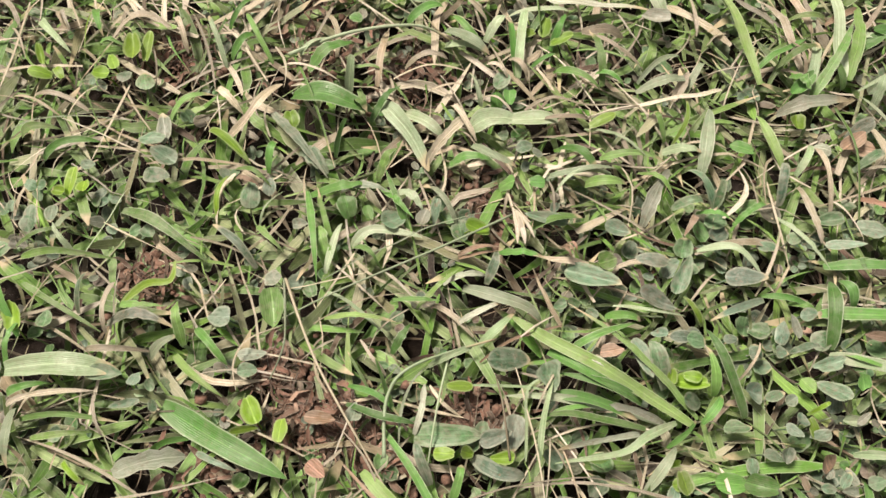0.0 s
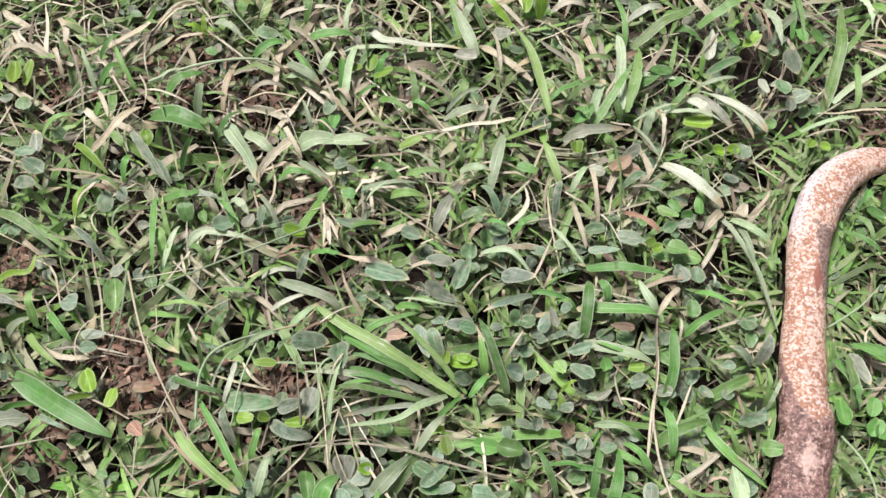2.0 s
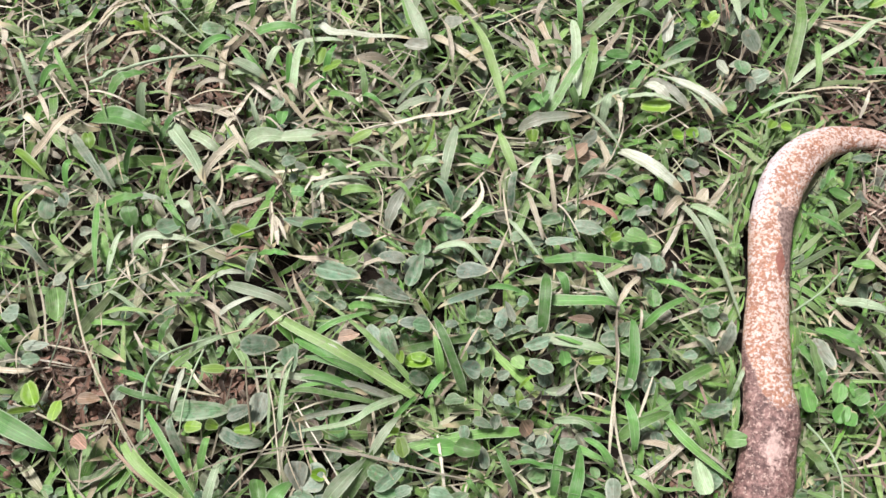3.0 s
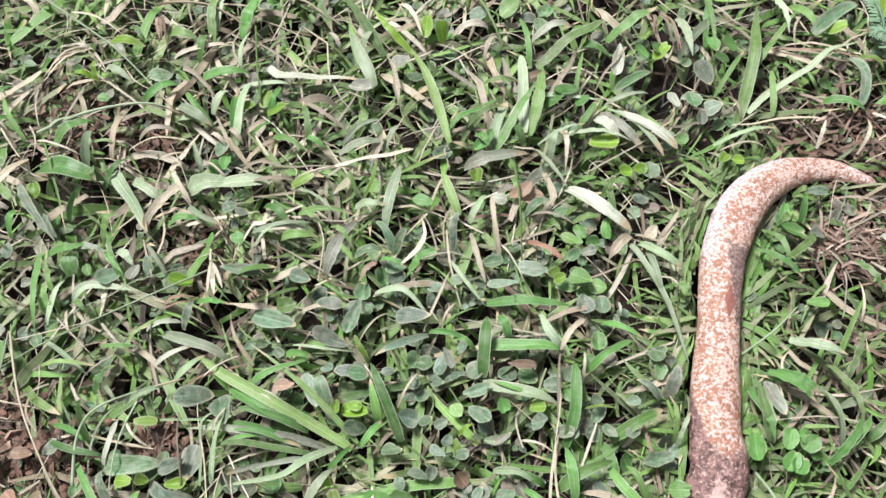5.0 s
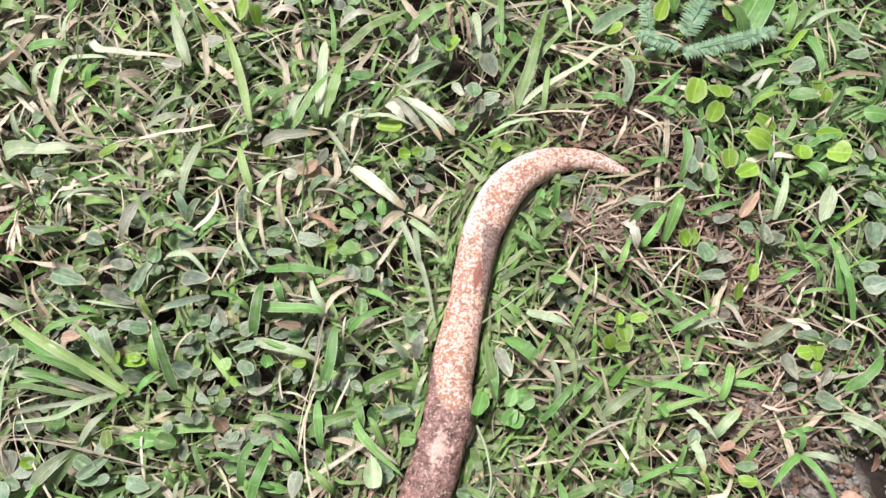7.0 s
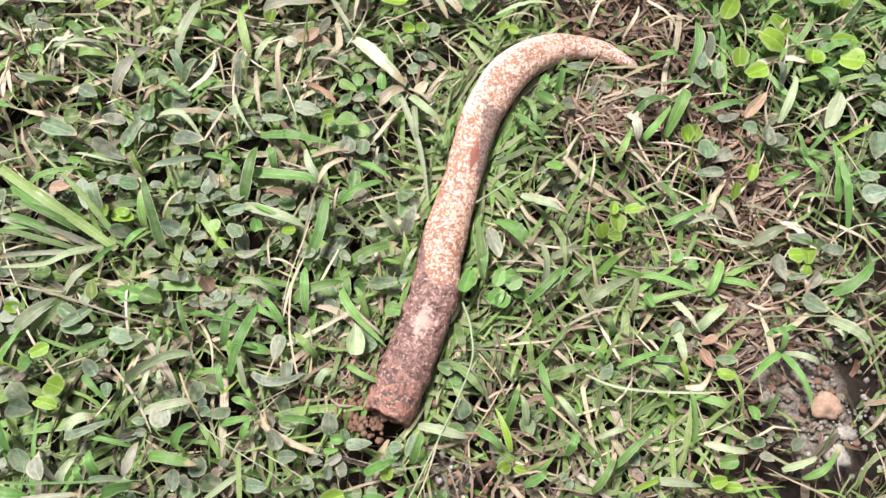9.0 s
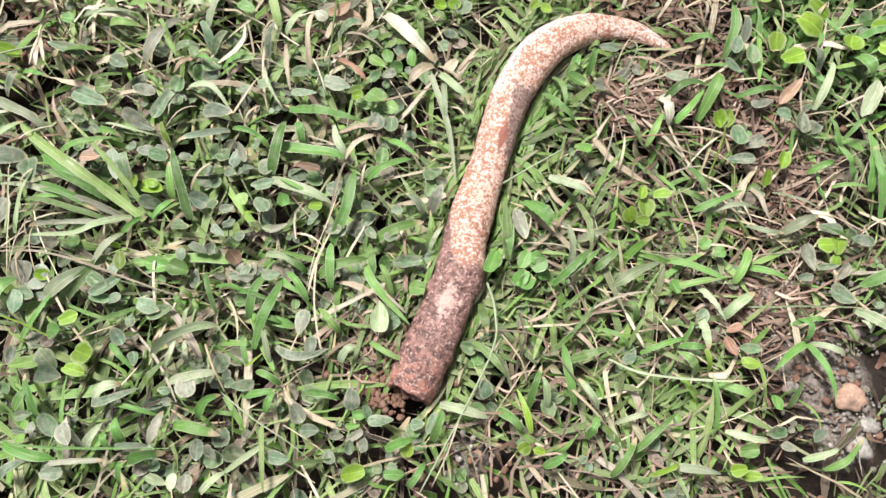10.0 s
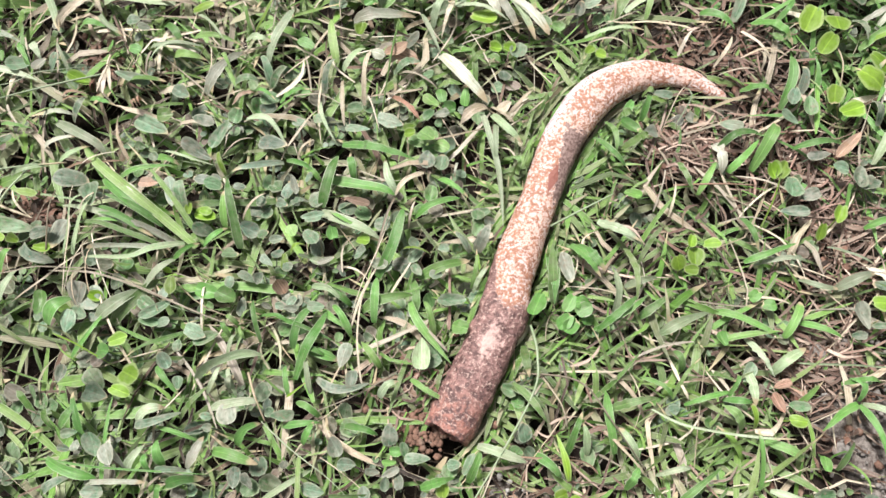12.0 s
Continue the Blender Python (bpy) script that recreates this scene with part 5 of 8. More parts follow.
stalk(0.0021, STRAW, (0.442, 0.019), (0.458, 0.000), (0.466, -0.015))
stalk(0.0027, PALE, (-0.156, 0.478), (-0.095, 0.429), (-0.056, 0.398), (-0.009, 0.351))
stalk(0.0032, STRAW, (-0.129, 0.477), (-0.092, 0.474), (0.005, 0.455), (0.037, 0.445))
stalk(0.0038, PALE, (-0.120, 0.328), (-0.075, 0.342), (-0.028, 0.349), (-0.003, 0.347))
stalk(0.0025, DARK, (0.050, 0.439), (0.059, 0.390), (0.064, 0.356))
stalk(0.0027, DARK, (0.274, 0.300), (0.277, 0.259), (0.278, 0.212))
stalk(0.0032, PALE, (-0.032, 0.044), (-0.032, 0.079), (-0.016, 0.099), (0.034, 0.120))
stalk(0.0020, STRAW, (0.043, 0.045), (0.038, 0.076), (0.034, 0.095))
stalk(0.0023, BROWN, (0.522, 0.190), (0.553, 0.193), (0.585, 0.202))
stalk(0.0023, PALE, (0.431, 0.138), (0.452, 0.152), (0.476, 0.174))
ribbon(0.0061, PALE, (0.414, 0.396), (0.429, 0.418), (0.443, 0.430), (0.464, 0.437))
ribbon(0.0080, DULL, (0.455, 0.333), (0.469, 0.374), (0.478, 0.411), (0.488, 0.452))
ribbon(0.0040, DULL, (0.474, 0.383), (0.495, 0.411), (0.522, 0.447))
ribbon(0.0051, PALE, (0.464, 0.341), (0.484, 0.358), (0.512, 0.374), (0.534, 0.394), (0.564, 0.408))
ribbon(0.0030, DULL, (0.441, 0.361), (0.454, 0.380), (0.469, 0.401))
ribbon(0.0040, DULL, (0.482, 0.336), (0.484, 0.362), (0.487, 0.380))
ribbon(0.0091, DUSTY, (0.529, 0.419), (0.548, 0.434), (0.573, 0.451))
ribbon(0.0050, DULL, (0.515, 0.453), (0.525, 0.438), (0.532, 0.422))
plant = clover(0.449, 0.400, FRESH)
leaf(plant, 0.441, 0.414, 0.445, 0.398, 0.0120, FRESH)
leaf(plant, 0.465, 0.404, 0.449, 0.410, 0.0140, FRESH)
leaf(plant, 0.455, 0.389, 0.442, 0.393, 0.0100, FRESH)
plant = clover(0.548, 0.421, BRIGHT)
leaf(plant, 0.539, 0.420, 0.556, 0.422, 0.0120, BRIGHT)
plant = clover(0.433, 0.372, DUSTY)
leaf(plant, 0.428, 0.391, 0.438, 0.372, 0.0200, DUSTY)
plant = clover(0.426, 0.344, DUSTY)
leaf(plant, 0.419, 0.359, 0.421, 0.343, 0.0150, DUSTY)
leaf(plant, 0.426, 0.342, 0.442, 0.346, 0.0160, DUSTY)
leaf(plant, 0.426, 0.329, 0.426, 0.342, 0.0110, DUSTY)
leaf(plant, 0.424, 0.360, 0.412, 0.354, 0.0080, LIMP)
ribbon(0.0060, FRESH, (0.527, 0.352), (0.542, 0.347), (0.557, 0.339))
ribbon(0.0020, BROWN, (0.495, 0.408), (0.518, 0.400), (0.549, 0.392), (0.580, 0.391))
ribbon(0.0030, STRAW, (0.451, 0.332), (0.466, 0.328), (0.501, 0.332), (0.524, 0.332))
ribbon(0.0020, STRAW, (0.451, 0.361), (0.454, 0.344), (0.456, 0.332))
ribbon(0.0070, DUSTY, (0.555, 0.347), (0.558, 0.371), (0.552, 0.392))
ribbon(0.0030, BRIGHT, (0.557, 0.392), (0.570, 0.388), (0.579, 0.379))
ribbon(0.0140, FRESH, (0.661, 0.425), (0.671, 0.447), (0.683, 0.466))
plant = clover(0.655, 0.433, BRIGHT)
leaf(plant, 0.661, 0.461, 0.652, 0.431, 0.0160, BRIGHT)
ribbon(0.0030, PALE, (0.679, 0.450), (0.694, 0.441), (0.709, 0.428))
ribbon(0.0060, FRESH, (0.711, 0.429), (0.716, 0.448), (0.720, 0.465))
ribbon(0.0041, PALE, (0.728, 0.439), (0.748, 0.450), (0.773, 0.459))
ribbon(0.0050, DULL, (0.714, 0.432), (0.732, 0.452), (0.745, 0.466))
ribbon(0.0050, BRIGHT, (0.706, 0.404), (0.718, 0.420), (0.730, 0.433))
ribbon(0.0060, FRESH, (0.729, 0.430), (0.734, 0.408), (0.738, 0.378))
plant = clover(0.773, 0.422, DUSTY)
leaf(plant, 0.780, 0.425, 0.758, 0.438, 0.0171, DUSTY)
leaf(plant, 0.785, 0.408, 0.766, 0.409, 0.0132, DUSTY)
leaf(plant, 0.807, 0.439, 0.791, 0.438, 0.0112, DUSTY)
plant = clover(0.713, 0.380, DUSTY)
leaf(plant, 0.731, 0.391, 0.707, 0.390, 0.0171, DUSTY)
leaf(plant, 0.714, 0.371, 0.699, 0.373, 0.0120, DUSTY)
plant = clover(0.656, 0.381, DUSTY)
leaf(plant, 0.665, 0.387, 0.649, 0.387, 0.0151, DUSTY)
ribbon(0.0040, DULL, (0.667, 0.388), (0.688, 0.392), (0.707, 0.398))
ribbon(0.0040, LIMP, (0.675, 0.364), (0.684, 0.379), (0.693, 0.388))
ribbon(0.0041, LIMP, (0.663, 0.369), (0.674, 0.375), (0.685, 0.389))
ribbon(0.0030, BROWN, (0.740, 0.378), (0.764, 0.384), (0.794, 0.385))
plant = clover(0.631, 0.349, BRIGHT)
leaf(plant, 0.622, 0.372, 0.614, 0.346, 0.0210, BRIGHT)
leaf(plant, 0.640, 0.372, 0.640, 0.346, 0.0200, BRIGHT)
leaf(plant, 0.629, 0.328, 0.637, 0.346, 0.0160, BRIGHT)
plant = clover(0.732, 0.366, BRIGHT)
leaf(plant, 0.734, 0.379, 0.730, 0.365, 0.0140, BRIGHT)
leaf(plant, 0.738, 0.356, 0.738, 0.369, 0.0120, BRIGHT)
leaf(plant, 0.726, 0.367, 0.723, 0.355, 0.0120, BRIGHT)
plant = clover(0.714, 0.353, FRESH)
leaf(plant, 0.702, 0.360, 0.728, 0.357, 0.0161, FRESH)
ribbon(0.0050, FRESH, (0.663, 0.343), (0.679, 0.358), (0.696, 0.367))
ribbon(0.0040, BRIGHT, (0.668, 0.349), (0.684, 0.355), (0.702, 0.359))
plant = clover(0.681, 0.329, BRIGHT)
leaf(plant, 0.692, 0.327, 0.671, 0.340, 0.0141, BRIGHT)
ribbon(0.0040, DULL, (0.746, 0.363), (0.767, 0.367), (0.792, 0.369))
ribbon(0.0041, FRESH, (0.738, 0.343), (0.748, 0.358), (0.758, 0.379))
plant = clover(0.778, 0.341, FRESH)
leaf(plant, 0.768, 0.345, 0.789, 0.343, 0.0202, FRESH)
ribbon(0.0030, PALE, (0.766, 0.428), (0.780, 0.416), (0.797, 0.404))
ribbon(0.0020, STRAW, (0.752, 0.440), (0.751, 0.415), (0.751, 0.396))
ribbon(0.0060, FRESH, (0.602, 0.276), (0.607, 0.301), (0.605, 0.323))
ribbon(0.0060, DUSTY, (0.616, 0.290), (0.617, 0.304), (0.615, 0.315))
plant = clover(0.613, 0.272, DUSTY)
leaf(plant, 0.606, 0.273, 0.611, 0.293, 0.0130, DUSTY)
leaf(plant, 0.624, 0.268, 0.622, 0.286, 0.0140, DUSTY)
leaf(plant, 0.598, 0.267, 0.615, 0.264, 0.0110, DUSTY)
plant = clover(0.650, 0.289, BRIGHT)
leaf(plant, 0.644, 0.304, 0.642, 0.283, 0.0160, BRIGHT)
leaf(plant, 0.669, 0.289, 0.649, 0.278, 0.0151, BRIGHT)
plant = clover(0.672, 0.309, BRIGHT)
leaf(plant, 0.685, 0.310, 0.660, 0.319, 0.0231, BRIGHT)
plant = clover(0.707, 0.296, BRIGHT)
leaf(plant, 0.706, 0.293, 0.710, 0.313, 0.0190, BRIGHT)
plant = clover(0.739, 0.314, BRIGHT)
leaf(plant, 0.754, 0.303, 0.731, 0.308, 0.0202, BRIGHT)
leaf(plant, 0.723, 0.323, 0.748, 0.326, 0.0120, BRIGHT)
ribbon(0.0070, FRESH, (0.712, 0.294), (0.720, 0.283), (0.726, 0.275))
plant = clover(0.763, 0.296, DUSTY)
leaf(plant, 0.765, 0.295, 0.775, 0.319, 0.0120, DUSTY)
leaf(plant, 0.769, 0.290, 0.750, 0.285, 0.0110, DUSTY)
ribbon(0.0040, DULL, (0.730, 0.285), (0.745, 0.287), (0.755, 0.287))
plant = clover(0.725, 0.249, PALE)
leaf(plant, 0.731, 0.272, 0.721, 0.242, 0.0160, PALE)
ribbon(0.0020, STRAW, (0.728, 0.273), (0.738, 0.260), (0.748, 0.247))
ribbon(0.0030, BRIGHT, (0.726, 0.225), (0.742, 0.236), (0.760, 0.247))
plant = clover(0.764, 0.255, DUSTY)
leaf(plant, 0.757, 0.266, 0.773, 0.255, 0.0132, DUSTY)
plant = clover(0.760, 0.226, DUSTY)
leaf(plant, 0.760, 0.240, 0.760, 0.218, 0.0210, DUSTY)
ribbon(0.0050, PALE, (0.681, 0.242), (0.686, 0.263), (0.693, 0.285))
ribbon(0.0040, FRESH, (0.615, 0.242), (0.631, 0.246), (0.651, 0.252))
plant = clover(0.634, 0.236, DUSTY)
leaf(plant, 0.624, 0.235, 0.642, 0.240, 0.0091, DUSTY)
plant = clover(0.655, 0.246, BROWN)
leaf(plant, 0.648, 0.238, 0.663, 0.260, 0.0110, BROWN)
plant = clover(0.652, 0.225, DUSTY)
leaf(plant, 0.658, 0.227, 0.644, 0.228, 0.0130, DUSTY)
leaf(plant, 0.665, 0.215, 0.682, 0.222, 0.0120, DUSTY)
plant = clover(0.606, 0.216, BRIGHT)
leaf(plant, 0.608, 0.226, 0.604, 0.211, 0.0100, BRIGHT)
ribbon(0.0070, FRESH, (0.584, 0.218), (0.593, 0.244), (0.599, 0.260))
ribbon(0.0010, BRIGHT, (0.687, 0.211), (0.695, 0.242), (0.707, 0.258))
plant = clover(0.444, 0.297, BRIGHT)
leaf(plant, 0.443, 0.304, 0.437, 0.295, 0.0080, BRIGHT)
leaf(plant, 0.454, 0.294, 0.444, 0.295, 0.0090, BRIGHT)
plant = clover(0.464, 0.290, DUSTY)
leaf(plant, 0.452, 0.289, 0.475, 0.296, 0.0160, DUSTY)
ribbon(0.0010, STRAW, (0.547, 0.293), (0.565, 0.299), (0.580, 0.302))
ribbon(0.0050, FRESH, (0.490, 0.243), (0.492, 0.256), (0.494, 0.266))
ribbon(0.0040, FRESH, (0.454, 0.221), (0.468, 0.208), (0.482, 0.199))
plant = clover(0.479, 0.240, FRESH)
leaf(plant, 0.472, 0.237, 0.489, 0.230, 0.0110, FRESH)
leaf(plant, 0.475, 0.241, 0.481, 0.259, 0.0080, FRESH)
plant = clover(0.505, 0.256, DUSTY)
leaf(plant, 0.513, 0.265, 0.496, 0.264, 0.0090, DUSTY)
leaf(plant, 0.506, 0.234, 0.493, 0.231, 0.0130, DUSTY)
ribbon(0.0050, FRESH, (0.554, 0.229), (0.566, 0.240), (0.584, 0.246))
ribbon(0.0060, LIMP, (0.551, 0.234), (0.556, 0.222), (0.560, 0.209))
ribbon(0.0060, FRESH, (0.565, 0.212), (0.575, 0.225), (0.586, 0.243))
plant = clover(0.562, 0.245, DUSTY)
leaf(plant, 0.571, 0.246, 0.553, 0.250, 0.0120, DUSTY)
ribbon(0.0010, STRAW, (0.506, 0.230), (0.514, 0.262), (0.522, 0.279))
ribbon(0.0010, DUSTY, (0.519, 0.246), (0.527, 0.268), (0.520, 0.278))
plant = clover(0.209, 0.426, BRIGHT)
leaf(plant, 0.200, 0.421, 0.202, 0.449, 0.0120, BRIGHT)
leaf(plant, 0.213, 0.443, 0.216, 0.419, 0.0110, BRIGHT)
ribbon(0.0060, DULL, (0.222, 0.318), (0.212, 0.352), (0.201, 0.382), (0.189, 0.412))
ribbon(0.0050, STRAW, (0.224, 0.429), (0.240, 0.433), (0.255, 0.434))
ribbon(0.0030, STRAW, (0.251, 0.402), (0.255, 0.415), (0.264, 0.425))
ribbon(0.0040, FRESH, (0.290, 0.397), (0.288, 0.422), (0.281, 0.448))
ribbon(0.0070, PALE, (0.283, 0.326), (0.283, 0.355), (0.283, 0.379), (0.282, 0.403))
ribbon(0.0051, LIMP, (0.293, 0.423), (0.309, 0.429), (0.327, 0.433))
ribbon(0.0071, DULL, (0.296, 0.395), (0.320, 0.414), (0.340, 0.427), (0.356, 0.438))
ribbon(0.0070, FRESH, (0.336, 0.418), (0.346, 0.412), (0.360, 0.403))
plant = clover(0.364, 0.385, LIMP)
leaf(plant, 0.362, 0.381, 0.366, 0.408, 0.0120, LIMP)
ribbon(0.0020, STRAW, (0.344, 0.369), (0.353, 0.384), (0.368, 0.403), (0.373, 0.412))
ribbon(0.0030, DULL, (0.326, 0.362), (0.330, 0.384), (0.336, 0.408))
ribbon(0.0040, BROWN, (0.279, 0.376), (0.292, 0.379), (0.306, 0.387))
ribbon(0.0030, DULL, (0.251, 0.378), (0.266, 0.377), (0.279, 0.377))
ribbon(0.0030, PALE, (0.288, 0.364), (0.319, 0.361), (0.349, 0.357))
ribbon(0.0040, FRESH, (0.220, 0.329), (0.234, 0.341), (0.262, 0.361))
ribbon(0.0061, PALE, (0.255, 0.313), (0.262, 0.336), (0.270, 0.360))
ribbon(0.0050, DULL, (0.282, 0.317), (0.276, 0.331), (0.273, 0.346))
ribbon(0.0060, DUSTY, (0.359, 0.367), (0.377, 0.375), (0.391, 0.383))
ribbon(0.0030, PALE, (0.350, 0.353), (0.370, 0.357), (0.387, 0.362))
ribbon(0.0060, LIMP, (0.340, 0.344), (0.351, 0.331), (0.360, 0.321))
ribbon(0.0061, LIMP, (0.346, 0.348), (0.362, 0.329), (0.378, 0.309))
ribbon(0.0070, PALE, (0.352, 0.349), (0.374, 0.326), (0.393, 0.302))
ribbon(0.0061, LIMP, (0.358, 0.346), (0.381, 0.326), (0.404, 0.307))
plant = clover(0.347, 0.310, BRIGHT)
leaf(plant, 0.358, 0.312, 0.335, 0.317, 0.0150, BRIGHT)
plant = clover(0.321, 0.359, FRESH)
leaf(plant, 0.329, 0.365, 0.308, 0.365, 0.0120, FRESH)
leaf(plant, 0.325, 0.355, 0.338, 0.358, 0.0110, FRESH)
ribbon(0.0040, FRESH, (0.328, 0.333), (0.337, 0.345), (0.344, 0.357))
ribbon(0.0081, DULL, (-0.025, 0.429), (-0.010, 0.424), (0.004, 0.421))
ribbon(0.0060, FRESH, (0.005, 0.402), (0.007, 0.418), (0.010, 0.428))
ribbon(0.0080, FRESH, (0.009, 0.385), (0.027, 0.386), (0.050, 0.389))
ribbon(0.0040, PALE, (0.041, 0.394), (0.042, 0.413), (0.046, 0.435))
ribbon(0.0020, STRAW, (0.039, 0.432), (0.064, 0.411), (0.091, 0.390))
ribbon(0.0060, LIMP, (0.063, 0.400), (0.076, 0.386), (0.095, 0.383), (0.126, 0.382), (0.152, 0.381))
ribbon(0.0080, PALE, (0.158, 0.377), (0.146, 0.404), (0.133, 0.436))
ribbon(0.0040, STRAW, (0.114, 0.432), (0.122, 0.422), (0.127, 0.413))
ribbon(0.0060, FRESH, (0.047, 0.317), (0.043, 0.346), (0.041, 0.370))
ribbon(0.0040, PALE, (0.040, 0.373), (0.065, 0.375), (0.086, 0.377))
plant = clover(0.062, 0.352, BRIGHT)
leaf(plant, 0.043, 0.352, 0.060, 0.355, 0.0092, BRIGHT)
leaf(plant, 0.065, 0.352, 0.069, 0.371, 0.0100, BRIGHT)
leaf(plant, 0.088, 0.349, 0.069, 0.345, 0.0081, BRIGHT)
plant = clover(0.150, 0.363, LIMP)
leaf(plant, 0.159, 0.364, 0.139, 0.369, 0.0151, LIMP)
ribbon(0.0030, STRAW, (0.099, 0.360), (0.120, 0.343), (0.140, 0.329))
ribbon(0.0020, DULL, (0.087, 0.344), (0.113, 0.338), (0.140, 0.331))
ribbon(0.0030, PALE, (0.134, 0.317), (0.149, 0.332), (0.166, 0.340))
ribbon(0.0041, PALE, (0.168, 0.310), (0.176, 0.325), (0.182, 0.333))
ribbon(0.0070, PALE, (-0.007, 0.356), (0.011, 0.342), (0.026, 0.333))
ribbon(0.0032, STRAW, (-0.009, 0.395), (0.008, 0.381), (0.024, 0.364))
ribbon(0.0030, STRAW, (0.024, 0.328), (0.033, 0.321), (0.040, 0.314))
ribbon(0.0050, STRAW, (0.166, 0.411), (0.175, 0.387), (0.179, 0.357))
ribbon(0.0051, FRESH, (0.103, 0.322), (0.112, 0.316), (0.123, 0.309))
ribbon(0.0041, FRESH, (0.075, 0.327), (0.091, 0.319), (0.106, 0.309))
ribbon(0.0030, STRAW, (-0.019, 0.407), (0.006, 0.413), (0.030, 0.420))
ribbon(0.0110, PALE, (0.014, 0.274), (0.030, 0.278), (0.052, 0.280))
ribbon(0.0030, STRAW, (0.052, 0.290), (0.071, 0.295), (0.097, 0.290), (0.146, 0.292))
ribbon(0.0030, STRAW, (0.052, 0.282), (0.083, 0.283), (0.098, 0.286))
ribbon(0.0030, STRAW, (0.097, 0.287), (0.131, 0.291), (0.169, 0.300), (0.193, 0.310))
ribbon(0.0020, STRAW, (0.021, 0.299), (0.032, 0.294), (0.044, 0.284))
plant = clover(0.106, 0.279, BRIGHT)
leaf(plant, 0.116, 0.285, 0.096, 0.276, 0.0082, BRIGHT)
ribbon(0.0070, PALE, (0.173, 0.242), (0.177, 0.266), (0.183, 0.294))
ribbon(0.0060, LIMP, (0.130, 0.201), (0.138, 0.222), (0.151, 0.244))
ribbon(0.0061, DUSTY, (0.181, 0.221), (0.174, 0.236), (0.165, 0.247))
ribbon(0.0050, DUSTY, (0.181, 0.218), (0.185, 0.229), (0.189, 0.241))
ribbon(0.0050, DUSTY, (0.151, 0.215), (0.163, 0.218), (0.172, 0.219))
ribbon(0.0050, FRESH, (0.076, 0.259), (0.090, 0.251), (0.101, 0.239))
ribbon(0.0040, DULL, (0.104, 0.252), (0.123, 0.253), (0.148, 0.251))
ribbon(0.0040, PALE, (0.068, 0.238), (0.092, 0.239), (0.115, 0.245))
ribbon(0.0060, DULL, (0.093, 0.231), (0.108, 0.230), (0.122, 0.232))
ribbon(0.0070, FRESH, (0.055, 0.199), (0.071, 0.203), (0.091, 0.208))
plant = clover(0.050, 0.227, FRESH)
leaf(plant, 0.047, 0.227, 0.032, 0.226, 0.0133, FRESH)
leaf(plant, 0.066, 0.229, 0.054, 0.230, 0.0112, FRESH)
ribbon(0.0030, BRIGHT, (0.155, 0.265), (0.163, 0.279), (0.165, 0.299))
ribbon(0.0030, DULL, (0.150, 0.268), (0.145, 0.281), (0.142, 0.289))
ribbon(0.0040, PALE, (0.015, 0.260), (0.030, 0.247), (0.046, 0.240))
ribbon(0.0070, LIMP, (0.234, 0.297), (0.253, 0.301), (0.287, 0.309))
plant = clover(0.244, 0.284, BRIGHT)
leaf(plant, 0.244, 0.293, 0.244, 0.279, 0.0110, BRIGHT)
ribbon(0.0030, STRAW, (0.261, 0.219), (0.257, 0.245), (0.256, 0.269))
plant = clover(0.263, 0.265, LIMP)
leaf(plant, 0.269, 0.267, 0.256, 0.269, 0.0120, LIMP)
ribbon(0.0050, DUSTY, (0.226, 0.223), (0.226, 0.238), (0.230, 0.253))
ribbon(0.0060, DULL, (0.230, 0.252), (0.222, 0.273), (0.216, 0.292))
ribbon(0.0040, PALE, (0.238, 0.244), (0.246, 0.258), (0.252, 0.270))
ribbon(0.0030, STRAW, (0.239, 0.236), (0.244, 0.216), (0.250, 0.195))
ribbon(0.0014, STRAW, (0.261, 0.229), (0.269, 0.217), (0.279, 0.197))
plant = clover(0.256, 0.207, DUSTY)
leaf(plant, 0.265, 0.210, 0.247, 0.210, 0.0122, DUSTY)
leaf(plant, 0.274, 0.208, 0.295, 0.205, 0.0150, DUSTY)
plant = clover(0.329, 0.216, DUSTY)
leaf(plant, 0.335, 0.219, 0.322, 0.218, 0.0100, DUSTY)
leaf(plant, 0.316, 0.254, 0.302, 0.255, 0.0110, DUSTY)
plant = clover(0.290, 0.280, DUSTY)
leaf(plant, 0.300, 0.286, 0.279, 0.281, 0.0140, DUSTY)
ribbon(0.0040, PALE, (0.291, 0.313), (0.303, 0.295), (0.316, 0.275))
ribbon(0.0081, LIMP, (0.315, 0.276), (0.338, 0.256), (0.363, 0.238))
ribbon(0.0060, STRAW, (0.363, 0.236), (0.352, 0.225), (0.344, 0.215))
ribbon(0.0041, STRAW, (0.366, 0.236), (0.378, 0.226), (0.388, 0.222))
ribbon(0.0041, PALE, (0.360, 0.228), (0.367, 0.212), (0.383, 0.175), (0.394, 0.133))
ribbon(0.0050, PALE, (0.368, 0.228), (0.381, 0.215), (0.397, 0.205))
ribbon(0.0040, PALE, (0.373, 0.220), (0.376, 0.200), (0.380, 0.180))
plant = clover(0.332, 0.234, FRESH)
leaf(plant, 0.321, 0.246, 0.326, 0.232, 0.0110, FRESH)
leaf(plant, 0.339, 0.227, 0.326, 0.229, 0.0120, FRESH)
leaf(plant, 0.344, 0.232, 0.343, 0.248, 0.0100, FRESH)
ribbon(0.0040, DULL, (0.351, 0.245), (0.347, 0.267), (0.341, 0.286))
plant = clover(0.367, 0.285, BRIGHT)
leaf(plant, 0.367, 0.287, 0.355, 0.286, 0.0110, BRIGHT)
leaf(plant, 0.379, 0.289, 0.367, 0.288, 0.0100, BRIGHT)
plant = clover(0.380, 0.283, DUSTY)
